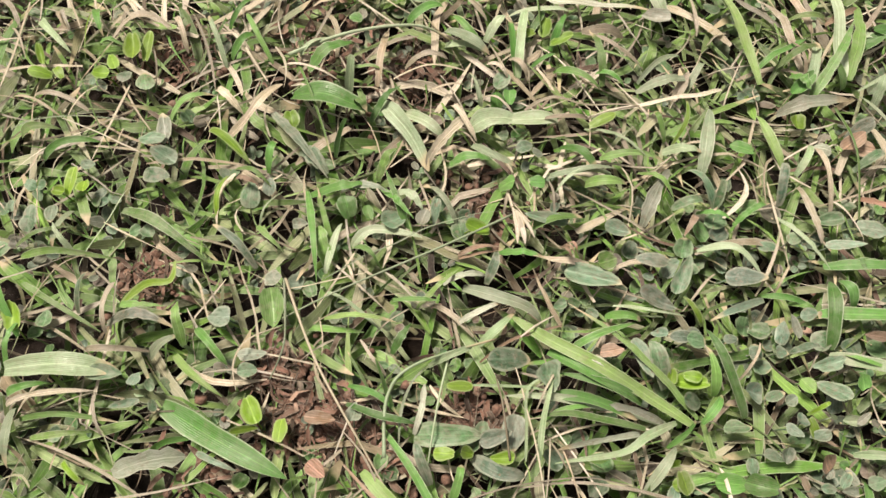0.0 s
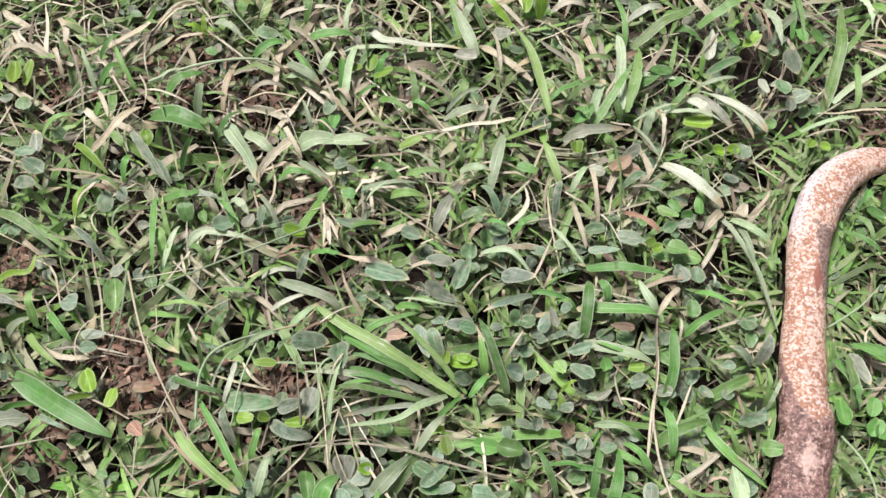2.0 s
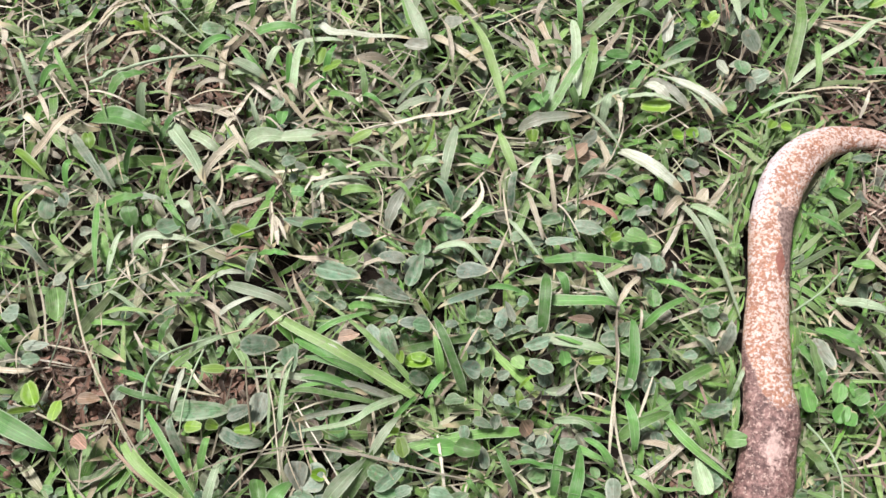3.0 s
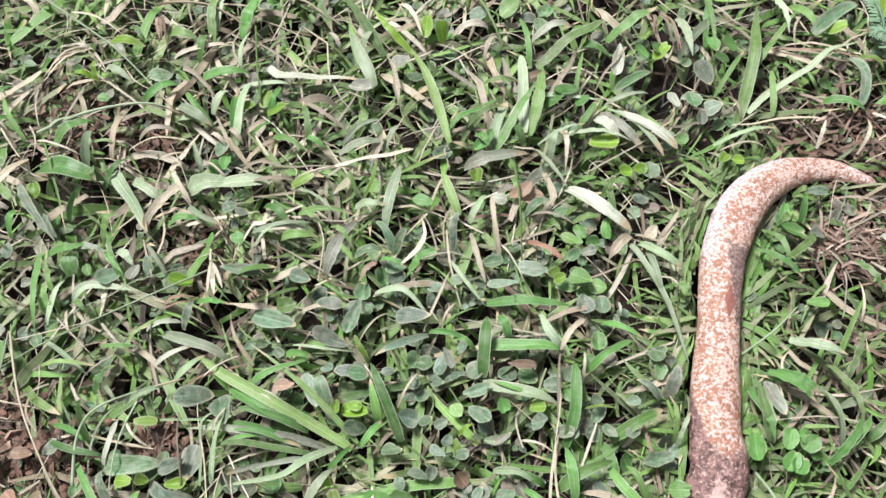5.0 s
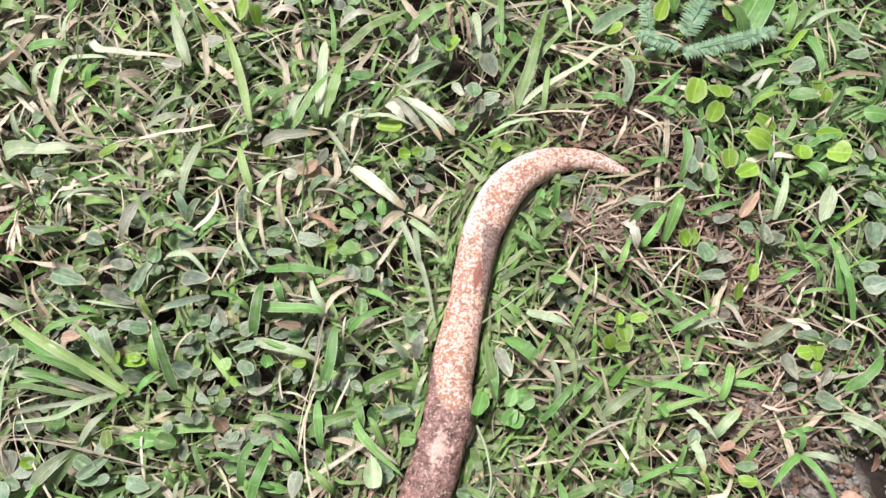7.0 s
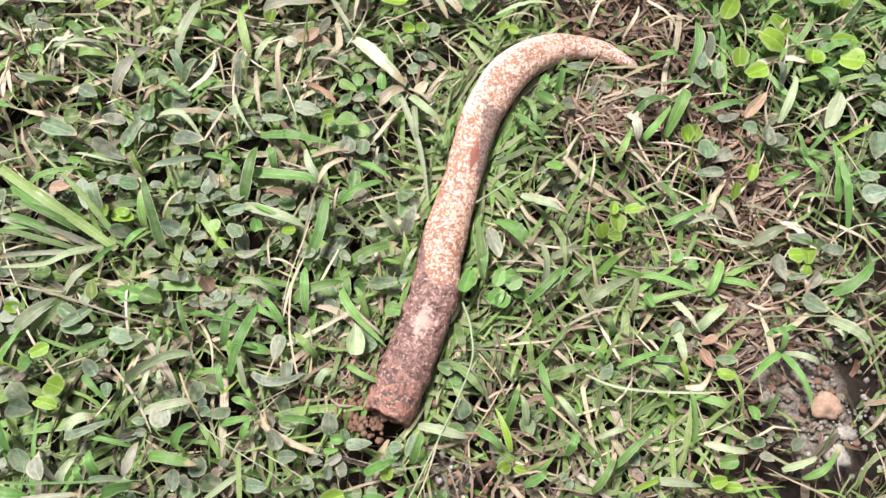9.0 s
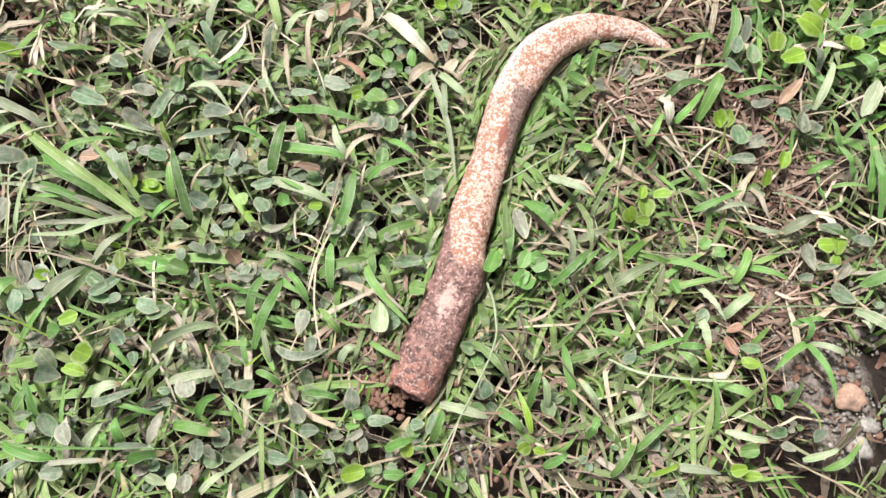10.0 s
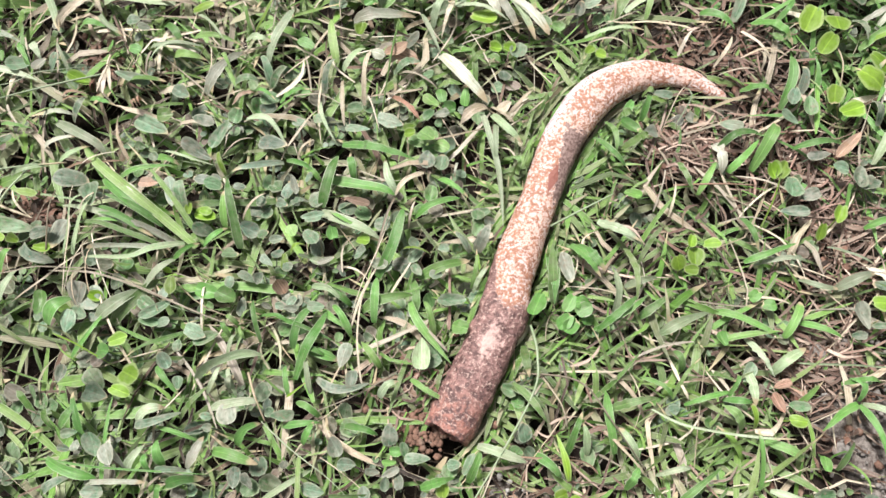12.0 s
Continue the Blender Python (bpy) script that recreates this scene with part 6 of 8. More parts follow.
leaf(plant, 0.380, 0.278, 0.381, 0.296, 0.0170, DUSTY)
ribbon(0.0020, STRAW, (0.285, 0.251), (0.302, 0.248), (0.320, 0.243))
ribbon(0.0030, BROWN, (0.282, 0.232), (0.297, 0.223), (0.310, 0.213))
ribbon(0.0061, DULL, (0.156, 0.072), (0.129, 0.087), (0.094, 0.105), (0.059, 0.124), (0.043, 0.136))
ribbon(0.0051, FRESH, (0.125, 0.084), (0.102, 0.092), (0.073, 0.099))
ribbon(0.0051, PALE, (0.140, 0.072), (0.115, 0.078), (0.077, 0.083), (0.040, 0.085))
ribbon(0.0041, FRESH, (0.127, 0.068), (0.104, 0.071), (0.080, 0.074), (0.058, 0.072))
ribbon(0.0041, LIMP, (0.138, 0.072), (0.115, 0.078), (0.097, 0.079))
ribbon(0.0040, PALE, (0.146, 0.073), (0.126, 0.063), (0.109, 0.052), (0.070, 0.045))
ribbon(0.0032, LIMP, (0.123, 0.065), (0.098, 0.059), (0.072, 0.053))
ribbon(0.0020, PALE, (0.053, 0.046), (0.053, 0.065), (0.053, 0.087), (0.066, 0.097))
ribbon(0.0014, STRAW, (0.059, 0.076), (0.064, 0.088), (0.072, 0.102))
ribbon(0.0010, STRAW, (0.065, 0.062), (0.072, 0.050), (0.079, 0.037))
ribbon(0.0030, LIMP, (0.115, 0.097), (0.098, 0.106), (0.083, 0.113))
ribbon(0.0041, FRESH, (0.080, 0.115), (0.098, 0.124), (0.123, 0.134))
ribbon(0.0041, FRESH, (0.104, 0.139), (0.116, 0.137), (0.126, 0.135))
ribbon(0.0022, PALE, (0.109, 0.146), (0.131, 0.141), (0.155, 0.140))
ribbon(0.0061, FRESH, (0.190, 0.078), (0.181, 0.100), (0.167, 0.132))
ribbon(0.0081, DUSTY, (0.141, 0.094), (0.134, 0.112), (0.131, 0.123))
plant = clover(0.159, 0.097, BRIGHT)
leaf(plant, 0.145, 0.099, 0.167, 0.098, 0.0112, BRIGHT)
ribbon(0.0022, BROWN, (0.024, 0.106), (0.040, 0.117), (0.056, 0.124), (0.077, 0.132))
plant = clover(0.044, 0.102, DUSTY)
leaf(plant, 0.028, 0.106, 0.053, 0.108, 0.0199, DUSTY)
plant = clover(0.160, 0.118, DUSTY)
leaf(plant, 0.151, 0.123, 0.166, 0.123, 0.0133, DUSTY)
leaf(plant, 0.147, 0.085, 0.166, 0.088, 0.0143, DUSTY)
plant = clover(0.191, 0.085, DUSTY)
leaf(plant, 0.205, 0.092, 0.187, 0.094, 0.0146, DUSTY)
leaf(plant, 0.175, 0.072, 0.190, 0.072, 0.0102, DUSTY)
ribbon(0.0020, STRAW, (0.187, 0.101), (0.194, 0.112), (0.201, 0.125))
ribbon(0.0032, BRIGHT, (0.165, 0.134), (0.159, 0.143), (0.154, 0.153))
ribbon(0.0071, FRESH, (0.247, 0.123), (0.249, 0.145), (0.251, 0.168))
ribbon(0.0071, FRESH, (0.246, 0.148), (0.269, 0.146), (0.292, 0.145), (0.304, 0.143))
ribbon(0.0050, FRESH, (0.267, 0.152), (0.264, 0.162), (0.259, 0.170))
ribbon(0.0051, PALE, (0.304, 0.146), (0.295, 0.157), (0.289, 0.174))
ribbon(0.0030, STRAW, (0.304, 0.143), (0.311, 0.155), (0.323, 0.167))
ribbon(0.0022, STRAW, (0.304, 0.143), (0.301, 0.124), (0.300, 0.100), (0.298, 0.072))
plant = clover(0.277, 0.129, BROWN)
leaf(plant, 0.287, 0.131, 0.267, 0.131, 0.0082, BROWN)
ribbon(0.0071, PALE, (0.247, 0.119), (0.267, 0.114), (0.286, 0.110), (0.300, 0.105))
ribbon(0.0071, FRESH, (0.304, 0.074), (0.311, 0.097), (0.313, 0.121), (0.313, 0.133))
plant = clover(0.245, 0.106, DUSTY)
leaf(plant, 0.254, 0.088, 0.237, 0.103, 0.0132, DUSTY)
leaf(plant, 0.253, 0.115, 0.235, 0.110, 0.0112, DUSTY)
ribbon(0.0040, FRESH, (0.226, 0.154), (0.234, 0.150), (0.242, 0.144))
ribbon(0.0041, FRESH, (0.335, 0.164), (0.347, 0.158), (0.363, 0.150))
ribbon(0.0041, FRESH, (0.323, 0.128), (0.335, 0.138), (0.356, 0.150))
plant = clover(0.330, 0.173, DUSTY)
leaf(plant, 0.324, 0.169, 0.323, 0.185, 0.0151, DUSTY)
leaf(plant, 0.336, 0.169, 0.335, 0.184, 0.0151, DUSTY)
ribbon(0.0061, FRESH, (0.336, 0.079), (0.351, 0.088), (0.373, 0.100))
ribbon(0.0041, DUSTY, (0.372, 0.107), (0.364, 0.115), (0.356, 0.121))
ribbon(0.0022, BRIGHT, (0.319, 0.101), (0.330, 0.101), (0.342, 0.099))
ribbon(0.0020, STRAW, (0.319, 0.120), (0.320, 0.132), (0.321, 0.142))
plant = clover(0.304, 0.085, DUSTY)
leaf(plant, 0.315, 0.085, 0.303, 0.081, 0.0092, DUSTY)
leaf(plant, 0.255, 0.075, 0.266, 0.083, 0.0061, LIMP)
plant = clover(0.230, 0.075, BRIGHT)
leaf(plant, 0.232, 0.064, 0.227, 0.079, 0.0071, BRIGHT)
leaf(plant, 0.227, 0.127, 0.220, 0.141, 0.0071, DUSTY)
leaf(plant, 0.213, 0.086, 0.222, 0.092, 0.0092, DUSTY)
ribbon(0.0022, LIMP, (0.348, 0.181), (0.348, 0.173), (0.348, 0.167))
plant = clover(0.341, 0.103, DUSTY)
leaf(plant, 0.322, 0.106, 0.332, 0.105, 0.0092, DUSTY)
leaf(plant, 0.357, 0.105, 0.347, 0.103, 0.0082, DUSTY)
ribbon(0.0022, STRAW, (0.081, 0.037), (0.097, 0.013), (0.124, -0.019), (0.137, -0.034))
ribbon(0.0020, STRAW, (0.048, 0.030), (0.078, 0.034), (0.110, 0.032), (0.138, 0.027), (0.176, 0.019), (0.199, 0.016))
ribbon(0.0010, STRAW, (0.066, 0.035), (0.074, 0.018), (0.081, 0.005))
ribbon(0.0071, DULL, (0.108, -0.001), (0.119, 0.016), (0.134, 0.041))
plant = clover(0.084, 0.006, DUSTY)
leaf(plant, 0.098, 0.016, 0.077, 0.015, 0.0209, DUSTY)
leaf(plant, 0.076, 0.004, 0.077, -0.013, 0.0151, DUSTY)
leaf(plant, 0.093, 0.009, 0.094, -0.003, 0.0112, DUSTY)
ribbon(0.0092, FRESH, (0.060, -0.011), (0.065, 0.003), (0.073, 0.013))
ribbon(0.0030, FRESH, (0.084, -0.032), (0.096, -0.014), (0.103, 0.009))
ribbon(0.0020, BRIGHT, (0.066, -0.017), (0.090, -0.022), (0.119, -0.032))
plant = clover(0.115, -0.018, FRESH)
leaf(plant, 0.117, -0.023, 0.102, -0.023, 0.0146, FRESH)
leaf(plant, 0.127, -0.008, 0.114, -0.017, 0.0104, BRIGHT)
plant = clover(0.133, -0.043, BRIGHT)
leaf(plant, 0.143, -0.039, 0.124, -0.034, 0.0177, BRIGHT)
leaf(plant, 0.139, -0.051, 0.122, -0.048, 0.0104, BRIGHT)
plant = clover(0.142, 0.011, DUSTY)
leaf(plant, 0.130, 0.006, 0.148, 0.024, 0.0114, DUSTY)
leaf(plant, 0.156, 0.010, 0.139, 0.005, 0.0092, DUSTY)
ribbon(0.0032, DULL, (0.168, 0.006), (0.153, -0.005), (0.140, -0.014), (0.122, -0.028))
plant = clover(0.170, -0.009, DUSTY)
leaf(plant, 0.174, -0.003, 0.191, 0.006, 0.0124, DUSTY)
leaf(plant, 0.165, -0.013, 0.164, -0.004, 0.0091, DUSTY)
leaf(plant, 0.164, -0.027, 0.154, -0.016, 0.0122, DUSTY)
leaf(plant, 0.170, -0.029, 0.174, -0.040, 0.0100, DUSTY)
plant = clover(0.147, 0.034, BRIGHT)
leaf(plant, 0.149, 0.029, 0.145, 0.044, 0.0100, BRIGHT)
ribbon(0.0061, PALE, (0.183, -0.031), (0.194, -0.018), (0.213, -0.006), (0.229, -0.002))
ribbon(0.0030, PALE, (0.195, -0.039), (0.200, -0.026), (0.200, -0.017))
ribbon(0.0030, PALE, (0.218, -0.036), (0.211, -0.024), (0.207, -0.016))
ribbon(0.0032, PALE, (0.203, -0.010), (0.205, 0.003), (0.206, 0.009))
ribbon(0.0041, FRESH, (0.150, -0.025), (0.161, -0.034), (0.175, -0.045))
plant = clover(0.104, -0.048, DUSTY)
leaf(plant, 0.107, -0.044, 0.088, -0.053, 0.0124, DULL)
leaf(plant, 0.103, -0.038, 0.116, -0.051, 0.0173, DUSTY)
plant = clover(0.193, 0.032, FRESH)
leaf(plant, 0.182, 0.039, 0.201, 0.034, 0.0163, FRESH)
ribbon(0.0032, DULL, (0.205, 0.017), (0.210, 0.011), (0.214, 0.006))
ribbon(0.0030, DULL, (0.205, 0.019), (0.209, 0.025), (0.211, 0.031))
ribbon(0.0032, DULL, (0.205, 0.017), (0.198, 0.021), (0.192, 0.023))
ribbon(0.0022, STRAW, (0.177, 0.008), (0.174, 0.029), (0.171, 0.047))
ribbon(0.0061, FRESH, (0.259, -0.016), (0.263, 0.004), (0.268, 0.022), (0.271, 0.040))
ribbon(0.0041, FRESH, (0.293, 0.026), (0.284, 0.038), (0.274, 0.046))
ribbon(0.0032, FRESH, (0.236, 0.027), (0.254, 0.024), (0.282, 0.018))
ribbon(0.0040, FRESH, (0.289, 0.048), (0.279, 0.053), (0.264, 0.060))
ribbon(0.0061, FRESH, (0.298, 0.045), (0.310, 0.054), (0.335, 0.064))
ribbon(0.0051, FRESH, (0.309, 0.038), (0.307, 0.055), (0.304, 0.073))
ribbon(0.0051, FRESH, (0.333, 0.060), (0.340, 0.047), (0.353, 0.034), (0.374, 0.017))
ribbon(0.0020, STRAW, (0.342, 0.047), (0.355, 0.036), (0.370, 0.025))
ribbon(0.0020, STRAW, (0.298, 0.072), (0.296, 0.054), (0.299, 0.027), (0.306, 0.002), (0.312, -0.014))
ribbon(0.0050, DULL, (0.322, 0.004), (0.314, 0.012), (0.303, 0.021))
plant = clover(0.296, 0.000, DUSTY)
leaf(plant, 0.293, 0.020, 0.291, 0.001, 0.0132, DUSTY)
leaf(plant, 0.301, 0.000, 0.303, -0.019, 0.0100, DUSTY)
ribbon(0.0051, DUSTY, (0.275, -0.012), (0.289, -0.018), (0.304, -0.016), (0.316, -0.009))
ribbon(0.0061, FRESH, (0.262, 0.008), (0.276, 0.006), (0.289, 0.004))
plant = clover(0.233, 0.048, BROWN)
leaf(plant, 0.238, 0.045, 0.228, 0.056, 0.0141, BROWN)
plant = clover(0.253, 0.041, DUSTY)
leaf(plant, 0.255, 0.039, 0.268, 0.043, 0.0102, DUSTY)
leaf(plant, 0.249, 0.038, 0.247, 0.049, 0.0081, DUSTY)
leaf(plant, 0.250, 0.036, 0.240, 0.035, 0.0073, DUSTY)
plant = clover(0.352, 0.014, PALE)
leaf(plant, 0.353, 0.006, 0.349, 0.029, 0.0161, PALE)
plant = clover(0.368, 0.061, DUSTY)
leaf(plant, 0.355, 0.062, 0.374, 0.067, 0.0132, DUSTY)
leaf(plant, 0.368, 0.045, 0.383, 0.043, 0.0143, FRESH)
ribbon(0.0051, PALE, (0.326, -0.018), (0.331, -0.009), (0.338, -0.004))
ribbon(0.0032, DULL, (0.346, -0.000), (0.360, -0.007), (0.374, -0.011))
ribbon(0.0040, DULL, (0.357, 0.037), (0.350, 0.053), (0.344, 0.061))
ribbon(0.0020, BRIGHT, (0.255, -0.030), (0.261, -0.027), (0.271, -0.014))
ribbon(0.0032, FRESH, (0.257, -0.029), (0.252, -0.015), (0.249, -0.007))
ribbon(0.0032, PALE, (0.274, -0.025), (0.268, -0.008), (0.264, 0.002))
ribbon(0.0010, STRAW, (0.320, 0.004), (0.316, 0.021), (0.310, 0.029))
plant = clover(0.619, 0.196, DUSTY)
leaf(plant, 0.612, 0.193, 0.616, 0.215, 0.0181, DUSTY)
leaf(plant, 0.637, 0.205, 0.623, 0.199, 0.0130, DUSTY)
leaf(plant, 0.630, 0.186, 0.609, 0.185, 0.0110, DUSTY)
plant = clover(0.598, 0.211, BRIGHT)
leaf(plant, 0.603, 0.210, 0.594, 0.223, 0.0122, BRIGHT)
plant = clover(0.646, 0.180, BRIGHT)
leaf(plant, 0.649, 0.180, 0.653, 0.196, 0.0102, BRIGHT)
leaf(plant, 0.640, 0.164, 0.639, 0.180, 0.0081, BRIGHT)
plant = clover(0.539, 0.125, BRIGHT)
leaf(plant, 0.536, 0.120, 0.529, 0.132, 0.0132, BRIGHT)
leaf(plant, 0.543, 0.141, 0.545, 0.125, 0.0141, BRIGHT)
leaf(plant, 0.548, 0.122, 0.536, 0.120, 0.0090, BRIGHT)
plant = clover(0.549, 0.143, BRIGHT)
leaf(plant, 0.563, 0.146, 0.548, 0.144, 0.0081, BRIGHT)
leaf(plant, 0.539, 0.137, 0.540, 0.150, 0.0071, BRIGHT)
ribbon(0.0041, FRESH, (0.543, 0.188), (0.548, 0.203), (0.554, 0.218))
ribbon(0.0041, FRESH, (0.578, 0.174), (0.585, 0.161), (0.593, 0.148))
ribbon(0.0061, PALE, (0.654, 0.129), (0.667, 0.138), (0.682, 0.146))
ribbon(0.0041, PALE, (0.627, 0.132), (0.641, 0.127), (0.658, 0.130))
ribbon(0.0041, FRESH, (0.583, 0.137), (0.600, 0.146), (0.621, 0.159))
ribbon(0.0030, PALE, (0.592, 0.138), (0.613, 0.145), (0.631, 0.147))
ribbon(0.0061, PALE, (0.525, 0.068), (0.539, 0.079), (0.560, 0.092))
ribbon(0.0041, FRESH, (0.564, 0.094), (0.582, 0.091), (0.613, 0.082))
ribbon(0.0051, FRESH, (0.617, 0.083), (0.623, 0.099), (0.628, 0.114))
ribbon(0.0041, FRESH, (0.629, 0.098), (0.643, 0.094), (0.660, 0.090))
plant = clover(0.695, 0.119, BRIGHT)
leaf(plant, 0.694, 0.124, 0.681, 0.122, 0.0130, BRIGHT)
leaf(plant, 0.699, 0.134, 0.699, 0.118, 0.0132, BRIGHT)
leaf(plant, 0.697, 0.108, 0.699, 0.118, 0.0092, BRIGHT)
plant = clover(0.690, 0.112, DUSTY)
leaf(plant, 0.668, 0.121, 0.678, 0.103, 0.0132, DUSTY)
leaf(plant, 0.704, 0.139, 0.682, 0.137, 0.0110, DUSTY)
leaf(plant, 0.728, 0.131, 0.707, 0.130, 0.0110, DUSTY)
leaf(plant, 0.680, 0.104, 0.695, 0.106, 0.0060, DUSTY)
leaf(plant, 0.708, 0.111, 0.698, 0.098, 0.0090, DUSTY)
leaf(plant, 0.678, 0.096, 0.668, 0.094, 0.0090, DUSTY)
ribbon(0.0041, PALE, (0.495, 0.102), (0.506, 0.106), (0.518, 0.112))
ribbon(0.0061, PALE, (0.489, 0.076), (0.490, 0.094), (0.485, 0.112))
ribbon(0.0051, DULL, (0.509, 0.079), (0.519, 0.089), (0.529, 0.100))
ribbon(0.0041, FRESH, (0.676, 0.185), (0.687, 0.191), (0.696, 0.195))
plant = clover(0.670, 0.217, DUSTY)
leaf(plant, 0.664, 0.212, 0.667, 0.232, 0.0132, DUSTY)
leaf(plant, 0.675, 0.229, 0.678, 0.214, 0.0091, DUSTY)
ribbon(0.0020, PALE, (0.648, 0.164), (0.666, 0.157), (0.684, 0.153))
plant = clover(0.597, 0.106, FRESH)
leaf(plant, 0.588, 0.106, 0.595, 0.114, 0.0110, FRESH)
leaf(plant, 0.609, 0.105, 0.598, 0.105, 0.0110, FRESH)
ribbon(0.0020, STRAW, (0.510, 0.168), (0.513, 0.188), (0.514, 0.203))
ribbon(0.0022, STRAW, (0.522, 0.165), (0.523, 0.179), (0.523, 0.194))
plant = clover(0.492, 0.173, FRESH)
leaf(plant, 0.499, 0.174, 0.484, 0.180, 0.0100, FRESH)
ribbon(0.0030, DULL, (0.696, 0.176), (0.710, 0.177), (0.726, 0.179))
ribbon(0.0022, PALE, (0.629, 0.066), (0.657, 0.069), (0.691, 0.073), (0.728, 0.078))
plant = clover(0.699, 0.082, DUSTY)
leaf(plant, 0.689, 0.088, 0.709, 0.081, 0.0160, DUSTY)
plant = clover(0.629, 0.030, DUSTY)
leaf(plant, 0.621, 0.032, 0.637, 0.033, 0.0100, DUSTY)
plant = clover(0.629, 0.019, BRIGHT)
leaf(plant, 0.623, 0.022, 0.637, 0.022, 0.0091, BRIGHT)
ribbon(0.0051, FRESH, (0.675, 0.044), (0.659, 0.033), (0.647, 0.018))
ribbon(0.0041, FRESH, (0.677, 0.044), (0.688, 0.025), (0.698, -0.001))
ribbon(0.0032, FRESH, (0.675, 0.046), (0.674, 0.056), (0.666, 0.061))
ribbon(0.0041, PALE, (0.679, 0.045), (0.692, 0.042), (0.705, 0.038))
ribbon(0.0051, FRESH, (0.606, -0.032), (0.605, -0.010), (0.601, 0.011))
ribbon(0.0040, BRIGHT, (0.601, 0.011), (0.598, 0.021), (0.595, 0.031))
ribbon(0.0041, FRESH, (0.576, 0.028), (0.587, 0.028), (0.597, 0.029))
ribbon(0.0051, DULL, (0.610, 0.004), (0.627, 0.000), (0.638, -0.006))
plant = clover(0.652, -0.008, FRESH)
leaf(plant, 0.652, 0.003, 0.652, -0.011, 0.0102, FRESH)
ribbon(0.0040, FRESH, (0.661, -0.007), (0.664, 0.006), (0.670, 0.015))
plant = clover(0.656, -0.031, DUSTY)
leaf(plant, 0.659, -0.024, 0.643, -0.029, 0.0110, DUSTY)
leaf(plant, 0.655, -0.034, 0.665, -0.037, 0.0080, DUSTY)
ribbon(0.0040, PALE, (0.616, -0.030), (0.633, -0.033), (0.649, -0.033))
ribbon(0.0041, FRESH, (0.548, -0.055), (0.563, -0.037), (0.580, -0.020))
ribbon(0.0041, FRESH, (0.534, -0.073), (0.541, -0.060), (0.549, -0.043))
plant = clover(0.627, -0.059, BRIGHT)
leaf(plant, 0.616, -0.059, 0.628, -0.055, 0.0100, BRIGHT)
leaf(plant, 0.627, -0.060, 0.643, -0.059, 0.0081, BRIGHT)
plant = clover(0.632, -0.045, FRESH)
leaf(plant, 0.639, -0.040, 0.624, -0.044, 0.0120, FRESH)
ribbon(0.0050, PALE, (0.578, -0.061), (0.594, -0.060), (0.614, -0.061))
ribbon(0.0032, BRIGHT, (0.562, -0.069), (0.574, -0.062), (0.581, -0.058))
ribbon(0.0041, FRESH, (0.691, -0.048), (0.703, -0.039), (0.721, -0.020))
ribbon(0.0032, FRESH, (0.541, 0.022), (0.531, 0.029), (0.514, 0.033))
ribbon(0.0050, FRESH, (0.503, -0.026), (0.494, -0.002), (0.490, 0.018))
ribbon(0.0041, PALE, (0.520, -0.027), (0.511, -0.016), (0.503, -0.007))
ribbon(0.0020, PALE, (0.525, 0.011), (0.551, 0.003), (0.597, 0.004), (0.630, 0.009))
ribbon(0.0032, FRESH, (0.549, 0.019), (0.566, 0.028), (0.582, 0.035))
ribbon(0.0030, FRESH, (0.578, 0.028), (0.584, 0.042), (0.585, 0.049))
ribbon(0.0061, PALE, (0.611, 0.055), (0.618, 0.065), (0.635, 0.079))
ribbon(0.0041, FRESH, (0.543, 0.042), (0.540, 0.050), (0.535, 0.056))
ribbon(0.0022, STRAW, (0.533, 0.052), (0.544, 0.031), (0.551, 0.022))
ribbon(0.0022, STRAW, (0.493, -0.011), (0.512, -0.026), (0.526, -0.037))
plant = clover(0.620, 0.046, BROWN)
leaf(plant, 0.625, 0.051, 0.614, 0.045, 0.0081, BROWN)
plant = clover(0.594, 0.048, DUSTY)
leaf(plant, 0.597, 0.060, 0.590, 0.045, 0.0110, DUSTY)
plant = clover(0.682, -0.027, DUSTY)
leaf(plant, 0.684, -0.018, 0.680, -0.030, 0.0102, DUSTY)
ribbon(0.0030, PALE, (0.534, -0.035), (0.546, -0.029), (0.558, -0.025))
ribbon(0.0040, PALE, (0.675, -0.043), (0.687, -0.037), (0.699, -0.031))
ribbon(0.0030, DULL, (0.699, -0.031), (0.706, -0.018), (0.714, -0.008))
ribbon(0.0010, PALE, (0.241, -0.051), (0.270, -0.067), (0.303, -0.082), (0.331, -0.100))
ribbon(0.0032, PALE, (0.255, -0.109), (0.272, -0.093), (0.289, -0.078))
ribbon(0.0051, FRESH, (0.305, -0.043), (0.320, -0.043), (0.331, -0.045))
plant = clover(0.343, -0.051, DUSTY)
leaf(plant, 0.340, -0.053, 0.339, -0.036, 0.0143, DUSTY)
leaf(plant, 0.350, -0.046, 0.354, -0.056, 0.0081, DUSTY)
plant = clover(0.344, -0.059, FRESH)
leaf(plant, 0.352, -0.053, 0.341, -0.055, 0.0091, FRESH)
leaf(plant, 0.338, -0.064, 0.348, -0.062, 0.0061, FRESH)
plant = clover(0.362, -0.060, DUSTY)
leaf(plant, 0.352, -0.058, 0.371, -0.055, 0.0092, DUSTY)
plant = clover(0.391, -0.048, DUSTY)
leaf(plant, 0.385, -0.033, 0.390, -0.051, 0.0102, DUSTY)
leaf(plant, 0.379, -0.050, 0.379, -0.040, 0.0061, DUSTY)
leaf(plant, 0.403, -0.044, 0.398, -0.061, 0.0081, DUSTY)
